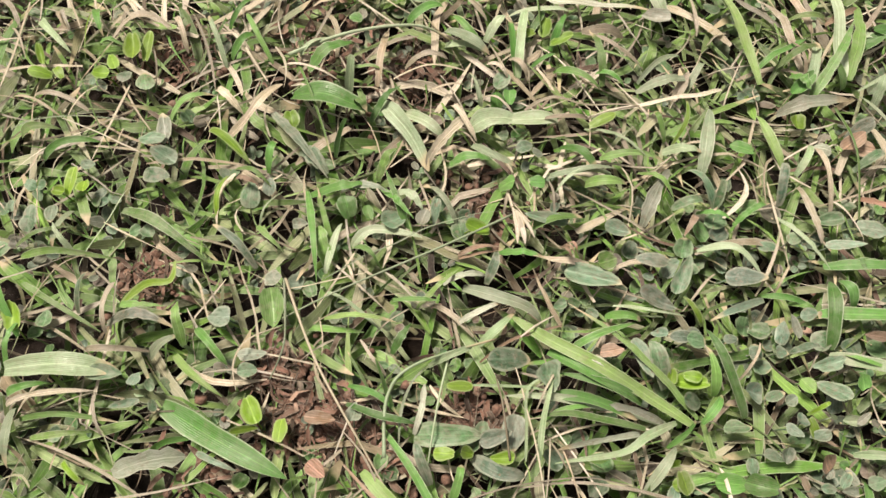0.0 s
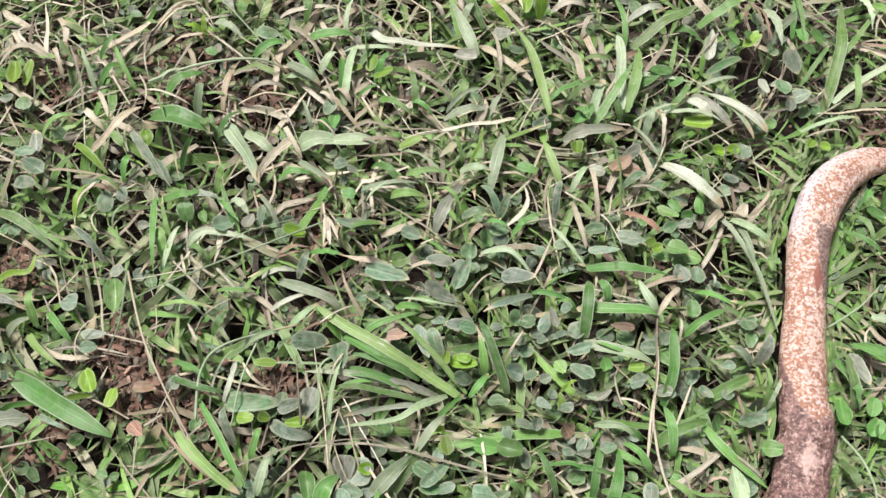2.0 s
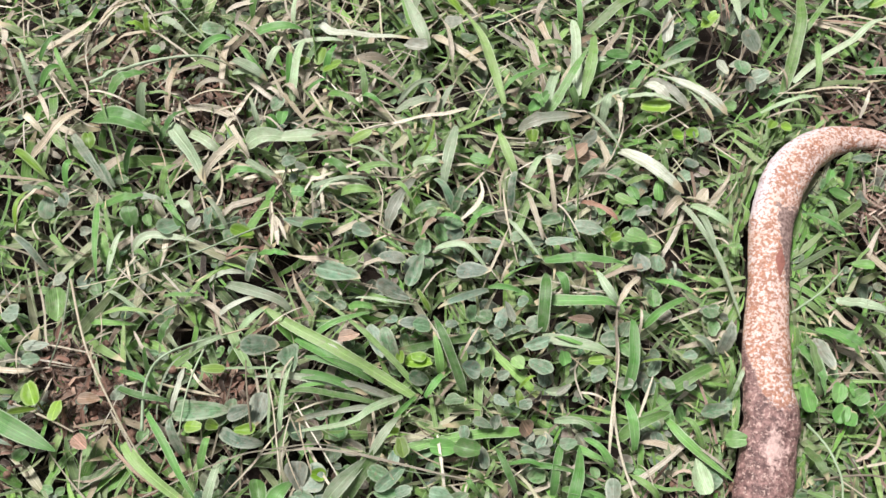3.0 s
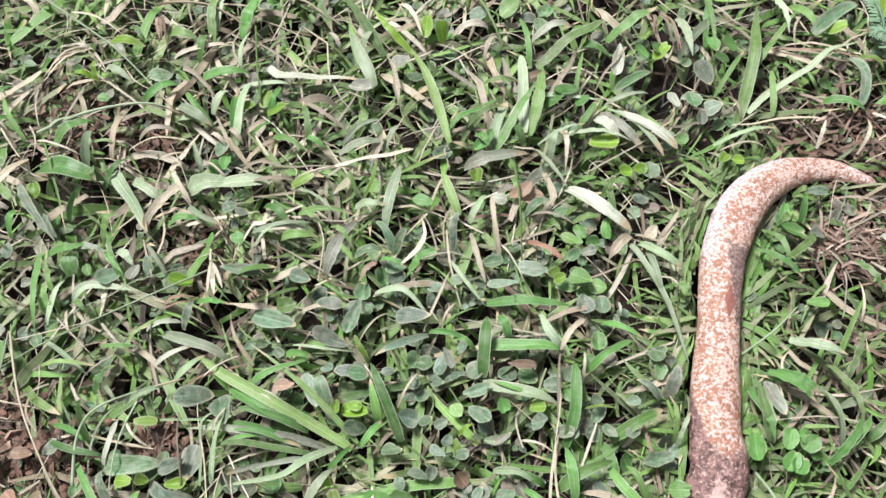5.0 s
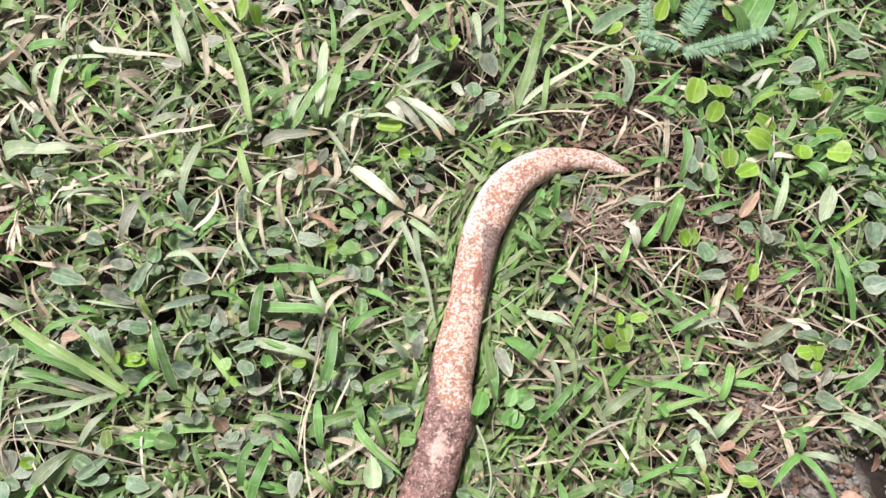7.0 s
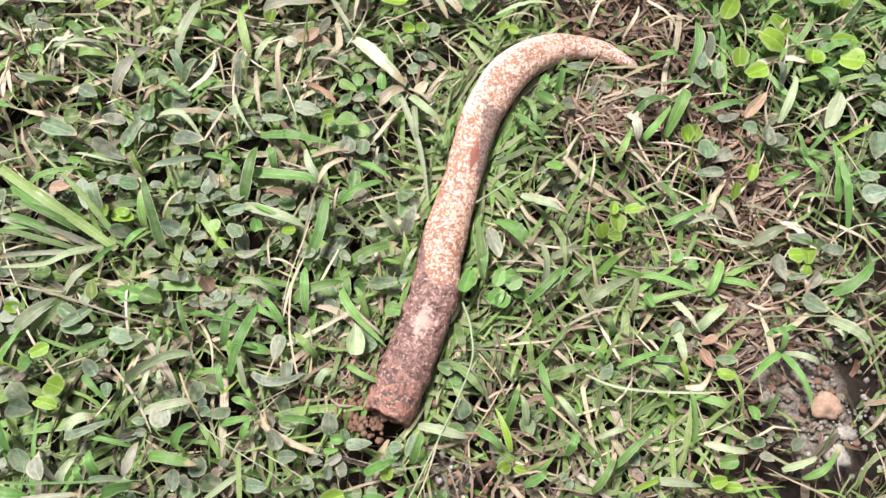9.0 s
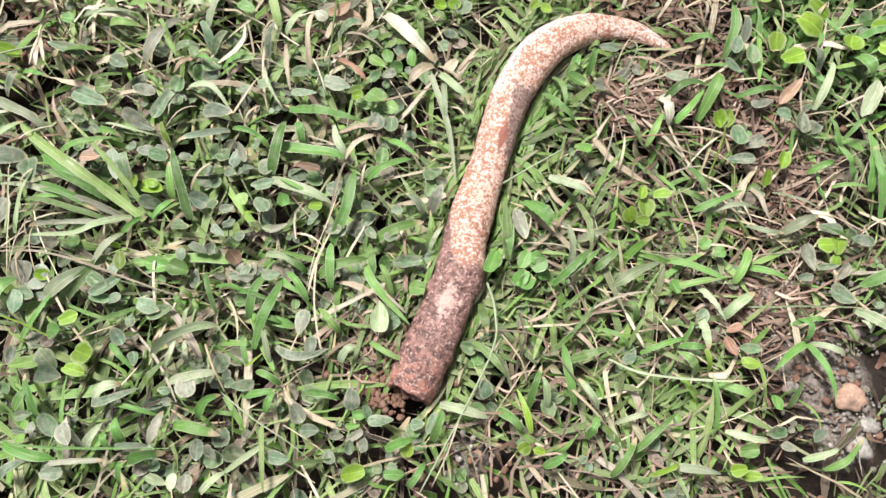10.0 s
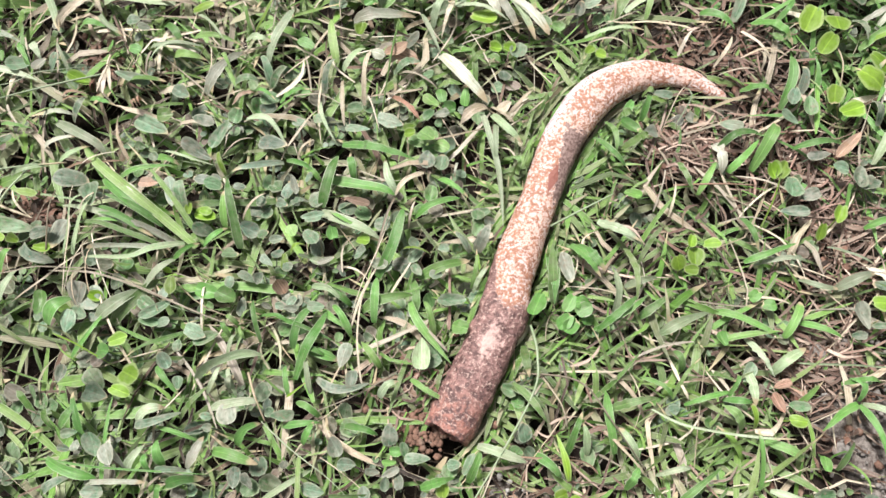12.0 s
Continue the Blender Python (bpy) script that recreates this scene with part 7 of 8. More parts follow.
ribbon(0.0014, STRAW, (0.433, -0.008), (0.428, -0.025), (0.419, -0.050), (0.414, -0.073), (0.406, -0.098))
ribbon(0.0051, PALE, (0.404, -0.039), (0.421, -0.041), (0.441, -0.044))
ribbon(0.0050, FRESH, (0.402, -0.066), (0.405, -0.054), (0.407, -0.043))
plant = clover(0.385, -0.077, BRIGHT)
leaf(plant, 0.384, -0.068, 0.386, -0.080, 0.0102, BRIGHT)
plant = clover(0.350, -0.098, BRIGHT)
leaf(plant, 0.341, -0.098, 0.357, -0.092, 0.0141, BRIGHT)
plant = clover(0.307, -0.067, DUSTY)
leaf(plant, 0.307, -0.066, 0.298, -0.054, 0.0141, DUSTY)
leaf(plant, 0.305, -0.071, 0.318, -0.069, 0.0114, DUSTY)
plant = clover(0.348, -0.075, DUSTY)
leaf(plant, 0.355, -0.081, 0.351, -0.069, 0.0082, DUSTY)
leaf(plant, 0.344, -0.084, 0.344, -0.073, 0.0081, DUSTY)
leaf(plant, 0.352, -0.065, 0.341, -0.073, 0.0071, DUSTY)
plant = clover(0.332, -0.084, DUSTY)
leaf(plant, 0.333, -0.092, 0.329, -0.082, 0.0100, DUSTY)
leaf(plant, 0.327, -0.072, 0.337, -0.071, 0.0073, DUSTY)
plant = clover(0.473, -0.065, BRIGHT)
leaf(plant, 0.464, -0.065, 0.473, -0.059, 0.0100, BRIGHT)
leaf(plant, 0.474, -0.062, 0.484, -0.063, 0.0061, BRIGHT)
ribbon(0.0041, FRESH, (0.469, -0.033), (0.471, -0.018), (0.475, -0.001))
ribbon(0.0041, BRIGHT, (0.473, -0.051), (0.467, -0.036), (0.459, -0.020))
ribbon(0.0051, FRESH, (0.446, -0.037), (0.458, -0.043), (0.467, -0.050))
ribbon(0.0032, DULL, (0.277, -0.070), (0.283, -0.093), (0.288, -0.117))
ribbon(0.0051, FRESH, (0.258, -0.052), (0.272, -0.048), (0.286, -0.044))
ribbon(0.0041, FRESH, (0.277, -0.062), (0.280, -0.053), (0.282, -0.044))
ribbon(0.0040, FRESH, (0.285, -0.040), (0.276, -0.035), (0.265, -0.033))
ribbon(0.0020, STRAW, (0.288, -0.041), (0.294, -0.051), (0.297, -0.057))
plant = clover(0.437, -0.029, DUSTY)
leaf(plant, 0.438, -0.031, 0.434, -0.017, 0.0122, DUSTY)
ribbon(0.0040, PALE, (0.483, -0.031), (0.479, -0.017), (0.476, -0.009))
plant = clover(0.260, -0.047, DUSTY)
leaf(plant, 0.267, -0.041, 0.250, -0.047, 0.0104, DUSTY)
plant = clover(0.293, -0.095, DUSTY)
leaf(plant, 0.283, -0.092, 0.301, -0.092, 0.0124, DUSTY)
ribbon(0.0032, DULL, (0.305, -0.094), (0.321, -0.091), (0.337, -0.087))
ribbon(0.0041, FRESH, (0.389, -0.100), (0.394, -0.092), (0.399, -0.081))
plant = clover(0.378, -0.095, FRESH)
leaf(plant, 0.386, -0.092, 0.370, -0.093, 0.0092, FRESH)
ribbon(0.0050, FRESH, (0.484, -0.073), (0.494, -0.066), (0.499, -0.061))
ribbon(0.0020, BROWN, (0.432, -0.041), (0.455, -0.039), (0.480, -0.036), (0.493, -0.042))
ribbon(0.0061, FRESH, (0.116, -0.090), (0.107, -0.073), (0.096, -0.057))
ribbon(0.0051, FRESH, (0.095, -0.085), (0.101, -0.074), (0.102, -0.065))
ribbon(0.0041, FRESH, (0.079, -0.073), (0.087, -0.080), (0.094, -0.087))
plant = clover(0.108, -0.095, DUSTY)
leaf(plant, 0.099, -0.089, 0.111, -0.085, 0.0082, DUSTY)
leaf(plant, 0.112, -0.099, 0.112, -0.091, 0.0081, DUSTY)
leaf(plant, 0.098, -0.098, 0.108, -0.098, 0.0063, DUSTY)
plant = clover(0.133, -0.096, DUSTY)
leaf(plant, 0.121, -0.082, 0.128, -0.099, 0.0163, DUSTY)
leaf(plant, 0.133, -0.088, 0.143, -0.102, 0.0141, DUSTY)
ribbon(0.0071, PALE, (0.149, -0.070), (0.157, -0.060), (0.167, -0.055))
ribbon(0.0051, DUSTY, (0.148, -0.072), (0.164, -0.068), (0.182, -0.056))
ribbon(0.0030, FRESH, (0.164, -0.070), (0.182, -0.071), (0.199, -0.074))
ribbon(0.0051, PALE, (0.152, -0.104), (0.156, -0.096), (0.160, -0.085))
ribbon(0.0030, LIMP, (0.150, -0.103), (0.140, -0.092), (0.133, -0.083))
ribbon(0.0020, FRESH, (0.090, -0.108), (0.123, -0.107), (0.152, -0.104), (0.213, -0.096))
ribbon(0.0061, FRESH, (0.090, -0.108), (0.112, -0.113), (0.132, -0.114))
ribbon(0.0061, DUSTY, (0.097, -0.131), (0.105, -0.124), (0.113, -0.117))
ribbon(0.0032, LIMP, (0.123, -0.119), (0.147, -0.114), (0.169, -0.110))
plant = clover(0.135, -0.127, DUSTY)
leaf(plant, 0.142, -0.122, 0.126, -0.125, 0.0146, DUSTY)
ribbon(0.0061, FRESH, (0.178, -0.096), (0.174, -0.087), (0.170, -0.079))
ribbon(0.0040, FRESH, (0.171, -0.103), (0.167, -0.096), (0.164, -0.090))
ribbon(0.0060, FRESH, (0.185, -0.109), (0.198, -0.103), (0.212, -0.099))
ribbon(0.0040, DUSTY, (0.172, -0.101), (0.184, -0.098), (0.197, -0.096))
ribbon(0.0051, PALE, (0.202, -0.049), (0.221, -0.042), (0.238, -0.037))
plant = clover(0.218, -0.055, DUSTY)
leaf(plant, 0.221, -0.059, 0.213, -0.043, 0.0182, DUSTY)
plant = clover(0.204, -0.060, DUSTY)
leaf(plant, 0.205, -0.055, 0.196, -0.056, 0.0073, DUSTY)
leaf(plant, 0.210, -0.063, 0.202, -0.064, 0.0073, DUSTY)
ribbon(0.0051, FRESH, (0.229, -0.072), (0.234, -0.060), (0.243, -0.053))
ribbon(0.0061, FRESH, (0.211, -0.079), (0.226, -0.079), (0.248, -0.082))
plant = clover(0.239, -0.097, DUSTY)
leaf(plant, 0.239, -0.089, 0.248, -0.099, 0.0081, DUSTY)
leaf(plant, 0.232, -0.086, 0.234, -0.101, 0.0122, DUSTY)
plant = clover(0.232, -0.121, DUSTY)
leaf(plant, 0.231, -0.111, 0.232, -0.124, 0.0132, DUSTY)
ribbon(0.0041, PALE, (0.241, -0.124), (0.251, -0.113), (0.258, -0.106))
plant = clover(0.217, -0.120, PALE)
leaf(plant, 0.203, -0.116, 0.218, -0.120, 0.0082, PALE)
leaf(plant, 0.221, -0.111, 0.224, -0.124, 0.0082, PALE)
ribbon(0.0032, FRESH, (0.183, -0.125), (0.183, -0.113), (0.183, -0.108))
ribbon(0.0051, LIMP, (0.196, -0.095), (0.201, -0.082), (0.203, -0.070))
ribbon(0.0050, PALE, (-0.317, 0.362), (-0.301, 0.345), (-0.283, 0.328))
ribbon(0.0040, FRESH, (-0.273, 0.371), (-0.266, 0.356), (-0.260, 0.341))
ribbon(0.0010, BRIGHT, (-0.276, 0.370), (-0.270, 0.341), (-0.267, 0.317))
ribbon(0.0041, STRAW, (-0.255, 0.341), (-0.240, 0.349), (-0.226, 0.354), (-0.209, 0.348))
ribbon(0.0030, STRAW, (-0.211, 0.362), (-0.201, 0.348), (-0.196, 0.331))
plant = clover(-0.227, 0.323, BRIGHT)
leaf(plant, -0.232, 0.318, -0.237, 0.342, 0.0130, BRIGHT)
leaf(plant, -0.224, 0.346, -0.225, 0.319, 0.0081, BRIGHT)
plant = clover(-0.249, 0.310, BRIGHT)
leaf(plant, -0.247, 0.307, -0.259, 0.306, 0.0114, BRIGHT)
leaf(plant, -0.245, 0.312, -0.253, 0.327, 0.0080, BRIGHT)
plant = clover(-0.296, 0.311, BRIGHT)
leaf(plant, -0.297, 0.312, -0.303, 0.329, 0.0060, BRIGHT)
leaf(plant, -0.308, 0.307, -0.290, 0.306, 0.0102, BRIGHT)
leaf(plant, -0.290, 0.314, -0.283, 0.304, 0.0070, BRIGHT)
ribbon(0.0030, PALE, (-0.166, 0.320), (-0.173, 0.339), (-0.183, 0.358))
ribbon(0.0030, FRESH, (-0.132, 0.323), (-0.144, 0.342), (-0.155, 0.362))
ribbon(0.0030, FRESH, (-0.166, 0.349), (-0.157, 0.364), (-0.150, 0.374))
ribbon(0.0040, FRESH, (-0.163, 0.327), (-0.154, 0.337), (-0.147, 0.345))
ribbon(0.0020, STRAW, (-0.197, 0.365), (-0.185, 0.343), (-0.176, 0.320), (-0.170, 0.297))
ribbon(0.0040, STRAW, (-0.170, 0.299), (-0.160, 0.290), (-0.148, 0.279))
ribbon(0.0010, STRAW, (-0.170, 0.297), (-0.164, 0.279), (-0.161, 0.261))
ribbon(0.0040, STRAW, (-0.156, 0.259), (-0.142, 0.273), (-0.122, 0.303))
ribbon(0.0051, DULL, (-0.199, 0.271), (-0.187, 0.283), (-0.170, 0.292))
ribbon(0.0010, STRAW, (-0.276, 0.273), (-0.265, 0.287), (-0.255, 0.301))
ribbon(0.0020, STRAW, (-0.320, 0.292), (-0.298, 0.284), (-0.278, 0.273))
ribbon(0.0010, PALE, (-0.313, 0.263), (-0.290, 0.268), (-0.251, 0.269), (-0.208, 0.268))
ribbon(0.0010, STRAW, (-0.278, 0.273), (-0.254, 0.260), (-0.232, 0.251), (-0.212, 0.244))
plant = clover(-0.202, 0.252, DUSTY)
leaf(plant, -0.199, 0.254, -0.204, 0.274, 0.0140, DUSTY)
leaf(plant, -0.198, 0.256, -0.217, 0.255, 0.0112, DUSTY)
leaf(plant, -0.187, 0.236, -0.204, 0.245, 0.0151, DUSTY)
ribbon(0.0050, BRIGHT, (-0.170, 0.265), (-0.155, 0.255), (-0.138, 0.240))
ribbon(0.0040, FRESH, (-0.126, 0.236), (-0.124, 0.249), (-0.121, 0.258))
ribbon(0.0051, DULL, (-0.304, 0.257), (-0.293, 0.261), (-0.276, 0.263))
ribbon(0.0040, FRESH, (-0.284, 0.240), (-0.271, 0.250), (-0.246, 0.254))
plant = clover(-0.228, 0.302, DUSTY)
leaf(plant, -0.219, 0.294, -0.224, 0.310, 0.0160, DUSTY)
leaf(plant, -0.239, 0.302, -0.239, 0.315, 0.0120, DUSTY)
ribbon(0.0010, DARK, (-0.274, 0.312), (-0.258, 0.285), (-0.243, 0.259), (-0.227, 0.233))
ribbon(0.0020, FRESH, (-0.212, 0.343), (-0.204, 0.328), (-0.191, 0.312))
ribbon(0.0060, DULL, (-0.221, 0.202), (-0.200, 0.195), (-0.179, 0.182), (-0.158, 0.167))
ribbon(0.0040, BRIGHT, (-0.211, 0.135), (-0.195, 0.148), (-0.178, 0.151), (-0.179, 0.168))
plant = clover(-0.200, 0.222, DUSTY)
leaf(plant, -0.211, 0.230, -0.191, 0.223, 0.0151, DUSTY)
plant = clover(-0.129, 0.211, DUSTY)
leaf(plant, -0.136, 0.206, -0.134, 0.224, 0.0160, DUSTY)
leaf(plant, -0.123, 0.216, -0.122, 0.228, 0.0110, DUSTY)
plant = clover(-0.142, 0.125, DUSTY)
leaf(plant, -0.134, 0.128, -0.152, 0.130, 0.0161, DUSTY)
ribbon(0.0010, PALE, (-0.221, 0.221), (-0.226, 0.196), (-0.236, 0.172), (-0.242, 0.156))
ribbon(0.0040, DULL, (-0.283, 0.166), (-0.254, 0.167), (-0.220, 0.167))
ribbon(0.0040, PALE, (-0.257, 0.203), (-0.258, 0.187), (-0.260, 0.171))
ribbon(0.0010, STRAW, (-0.276, 0.114), (-0.263, 0.135), (-0.248, 0.156), (-0.235, 0.168))
ribbon(0.0030, DUSTY, (-0.235, 0.128), (-0.235, 0.145), (-0.233, 0.157))
ribbon(0.0030, STRAW, (-0.215, 0.116), (-0.216, 0.131), (-0.216, 0.150))
ribbon(0.0030, DULL, (-0.277, 0.148), (-0.254, 0.135), (-0.218, 0.116))
plant = clover(-0.255, 0.211, BRIGHT)
leaf(plant, -0.257, 0.233, -0.260, 0.210, 0.0080, BRIGHT)
leaf(plant, -0.260, 0.212, -0.270, 0.214, 0.0082, BRIGHT)
leaf(plant, -0.246, 0.210, -0.248, 0.221, 0.0090, BRIGHT)
ribbon(0.0040, DUSTY, (-0.125, 0.164), (-0.138, 0.179), (-0.158, 0.194))
ribbon(0.0020, PALE, (-0.127, 0.195), (-0.123, 0.207), (-0.113, 0.222))
plant = clover(-0.275, 0.190, DUSTY)
leaf(plant, -0.279, 0.182, -0.279, 0.198, 0.0150, DUSTY)
leaf(plant, -0.268, 0.204, -0.265, 0.190, 0.0110, DUSTY)
ribbon(0.0030, BRIGHT, (-0.156, 0.198), (-0.156, 0.215), (-0.152, 0.231))
ribbon(0.0030, DULL, (-0.129, 0.195), (-0.118, 0.184), (-0.108, 0.176))
plant = clover(-0.269, 0.120, BRIGHT)
leaf(plant, -0.254, 0.116, -0.256, 0.129, 0.0120, DUSTY)
leaf(plant, -0.272, 0.113, -0.274, 0.131, 0.0140, BRIGHT)
ribbon(0.0110, PALE, (-0.272, 0.089), (-0.245, 0.092), (-0.221, 0.092), (-0.201, 0.091))
plant = clover(-0.207, 0.085, DUSTY)
leaf(plant, -0.220, 0.089, -0.199, 0.088, 0.0124, DUSTY)
ribbon(0.0120, FRESH, (-0.172, 0.071), (-0.142, 0.055), (-0.117, 0.043), (-0.089, 0.030))
plant = clover(-0.108, 0.063, BRIGHT)
leaf(plant, -0.111, 0.061, -0.120, 0.078, 0.0130, BRIGHT)
leaf(plant, -0.128, 0.054, -0.110, 0.061, 0.0051, BRIGHT)
leaf(plant, -0.097, 0.050, -0.097, 0.067, 0.0090, BRIGHT)
ribbon(0.0081, LIMP, (-0.195, 0.029), (-0.176, 0.035), (-0.152, 0.041))
ribbon(0.0020, STRAW, (-0.216, 0.079), (-0.210, 0.064), (-0.205, 0.051))
ribbon(0.0030, STRAW, (-0.267, 0.067), (-0.248, 0.073), (-0.214, 0.078))
ribbon(0.0040, FRESH, (-0.269, 0.074), (-0.256, 0.078), (-0.243, 0.082))
ribbon(0.0041, PALE, (-0.262, 0.066), (-0.258, 0.049), (-0.257, 0.030))
ribbon(0.0050, DULL, (-0.170, 0.104), (-0.154, 0.090), (-0.134, 0.077))
ribbon(0.0050, PALE, (-0.186, 0.101), (-0.178, 0.109), (-0.167, 0.116))
ribbon(0.0030, STRAW, (-0.228, 0.105), (-0.212, 0.104), (-0.184, 0.105))
plant = clover(-0.184, 0.078, DUSTY)
leaf(plant, -0.179, 0.078, -0.179, 0.086, 0.0081, DUSTY)
leaf(plant, -0.191, 0.080, -0.189, 0.091, 0.0081, DUSTY)
leaf(plant, -0.182, 0.073, -0.199, 0.067, 0.0061, DUSTY)
leaf(plant, -0.177, 0.074, -0.175, 0.066, 0.0071, DUSTY)
plant = clover(-0.121, 0.100, DUSTY)
leaf(plant, -0.130, 0.104, -0.113, 0.106, 0.0100, DUSTY)
leaf(plant, -0.128, 0.093, -0.116, 0.096, 0.0112, DUSTY)
ribbon(0.0010, STRAW, (-0.127, 0.082), (-0.129, 0.098), (-0.122, 0.112), (-0.103, 0.124))
ribbon(0.0030, BRIGHT, (-0.226, 0.036), (-0.218, 0.030), (-0.209, 0.022))
ribbon(0.0040, FRESH, (-0.177, 0.039), (-0.165, 0.048), (-0.149, 0.053))
ribbon(0.0030, DUSTY, (-0.147, 0.044), (-0.133, 0.038), (-0.119, 0.033))
ribbon(0.0040, FRESH, (-0.159, 0.122), (-0.147, 0.111), (-0.135, 0.098))
ribbon(0.0030, DULL, (-0.258, 0.059), (-0.232, 0.062), (-0.197, 0.060))
ribbon(0.0032, DULL, (-0.249, 0.048), (-0.229, 0.050), (-0.210, 0.053))
ribbon(0.0140, FRESH, (-0.115, 0.297), (-0.093, 0.294), (-0.073, 0.288), (-0.054, 0.283))
ribbon(0.0020, DARK, (-0.119, 0.333), (-0.104, 0.303), (-0.091, 0.272), (-0.079, 0.238))
ribbon(0.0090, PALE, (-0.050, 0.291), (-0.037, 0.274), (-0.024, 0.257), (-0.014, 0.238))
ribbon(0.0050, STRAW, (0.010, 0.280), (0.000, 0.266), (-0.011, 0.251), (-0.016, 0.240))
ribbon(0.0090, PALE, (0.076, 0.284), (0.048, 0.279), (0.021, 0.273))
ribbon(0.0040, FRESH, (-0.080, 0.249), (-0.077, 0.264), (-0.074, 0.279))
ribbon(0.0061, PALE, (-0.074, 0.297), (-0.073, 0.314), (-0.073, 0.328))
ribbon(0.0040, PALE, (-0.112, 0.329), (-0.101, 0.336), (-0.085, 0.344))
ribbon(0.0020, STRAW, (-0.085, 0.343), (-0.065, 0.348), (-0.045, 0.352), (-0.008, 0.348))
ribbon(0.0040, PALE, (-0.008, 0.346), (0.008, 0.341), (0.024, 0.336))
ribbon(0.0040, FRESH, (0.024, 0.338), (0.010, 0.352), (-0.002, 0.369))
ribbon(0.0040, STRAW, (-0.054, 0.305), (-0.052, 0.328), (-0.049, 0.352))
ribbon(0.0020, STRAW, (-0.047, 0.319), (-0.042, 0.301), (-0.040, 0.287))
ribbon(0.0051, PALE, (0.047, 0.317), (0.049, 0.351), (0.053, 0.380))
ribbon(0.0040, FRESH, (0.053, 0.351), (0.063, 0.368), (0.067, 0.381))
ribbon(0.0030, FRESH, (0.057, 0.329), (0.069, 0.334), (0.077, 0.339))
ribbon(0.0030, STRAW, (0.039, 0.331), (0.047, 0.324), (0.054, 0.315))
ribbon(0.0051, FRESH, (-0.035, 0.360), (-0.021, 0.371), (-0.009, 0.376))
ribbon(0.0020, STRAW, (-0.124, 0.324), (-0.103, 0.315), (-0.082, 0.309))
ribbon(0.0022, STRAW, (-0.043, 0.314), (-0.019, 0.318), (0.009, 0.321))
ribbon(0.0030, STRAW, (-0.035, 0.322), (-0.020, 0.327), (-0.004, 0.330))
ribbon(0.0020, STRAW, (-0.019, 0.304), (-0.003, 0.306), (0.009, 0.311))
plant = clover(0.037, 0.294, FRESH)
leaf(plant, 0.030, 0.303, 0.034, 0.289, 0.0120, FRESH)
leaf(plant, 0.041, 0.306, 0.041, 0.291, 0.0110, FRESH)
ribbon(0.0040, PALE, (0.021, 0.294), (0.017, 0.307), (0.011, 0.321))
ribbon(0.0060, PALE, (-0.033, 0.283), (-0.017, 0.272), (-0.005, 0.264))
ribbon(0.0030, STRAW, (-0.000, 0.291), (0.006, 0.280), (0.018, 0.262))
plant = clover(-0.113, 0.274, BRIGHT)
leaf(plant, -0.111, 0.268, -0.115, 0.283, 0.0120, BRIGHT)
plant = clover(-0.063, 0.203, FRESH)
leaf(plant, -0.070, 0.216, -0.065, 0.200, 0.0160, FRESH)
leaf(plant, -0.055, 0.209, -0.051, 0.199, 0.0080, FRESH)
ribbon(0.0040, PALE, (-0.079, 0.162), (-0.074, 0.181), (-0.070, 0.196))
ribbon(0.0050, PALE, (-0.063, 0.182), (-0.047, 0.191), (-0.016, 0.188))
ribbon(0.0010, PALE, (-0.080, 0.158), (-0.053, 0.173), (-0.021, 0.188), (0.008, 0.201), (0.038, 0.210))
ribbon(0.0020, STRAW, (0.038, 0.210), (0.041, 0.224), (0.047, 0.239))
plant = clover(-0.013, 0.202, LIMP)
leaf(plant, -0.018, 0.193, -0.014, 0.207, 0.0110, LIMP)
leaf(plant, -0.007, 0.217, -0.009, 0.200, 0.0081, DUSTY)
ribbon(0.0030, PALE, (0.006, 0.202), (-0.002, 0.215), (-0.013, 0.227))
ribbon(0.0020, STRAW, (-0.069, 0.177), (-0.062, 0.163), (-0.059, 0.154))
ribbon(0.0040, PALE, (-0.077, 0.149), (-0.061, 0.140), (-0.039, 0.123))
ribbon(0.0060, PALE, (0.012, 0.154), (0.036, 0.146), (0.054, 0.140), (0.063, 0.133))
ribbon(0.0030, LIMP, (0.009, 0.130), (0.023, 0.136), (0.037, 0.144))
ribbon(0.0050, PALE, (0.023, 0.117), (0.034, 0.126), (0.046, 0.139))
ribbon(0.0051, DUSTY, (0.027, 0.157), (0.032, 0.169), (0.033, 0.180))
ribbon(0.0030, LIMP, (-0.001, 0.156), (0.013, 0.160), (0.026, 0.162))
ribbon(0.0014, STRAW, (0.044, 0.117), (0.057, 0.127), (0.071, 0.137))
plant = clover(0.070, 0.198, DUSTY)
leaf(plant, 0.081, 0.201, 0.055, 0.204, 0.0120, DUSTY)
plant = clover(0.022, 0.193, BRIGHT)
leaf(plant, 0.009, 0.196, 0.031, 0.194, 0.0100, BRIGHT)
ribbon(0.0030, PALE, (0.112, 0.242), (0.085, 0.236), (0.073, 0.225))
plant = clover(0.137, 0.174, DUSTY)
leaf(plant, 0.146, 0.175, 0.126, 0.178, 0.0120, DUSTY)
plant = clover(0.153, 0.157, DUSTY)
leaf(plant, 0.148, 0.152, 0.157, 0.175, 0.0130, DUSTY)
plant = clover(0.136, 0.146, DUSTY)
leaf(plant, 0.122, 0.153, 0.148, 0.146, 0.0140, DUSTY)
plant = clover(0.194, 0.164, DUSTY)
leaf(plant, 0.182, 0.169, 0.206, 0.167, 0.0160, DUSTY)
ribbon(0.0032, FRESH, (0.208, 0.158), (0.228, 0.154), (0.244, 0.144))
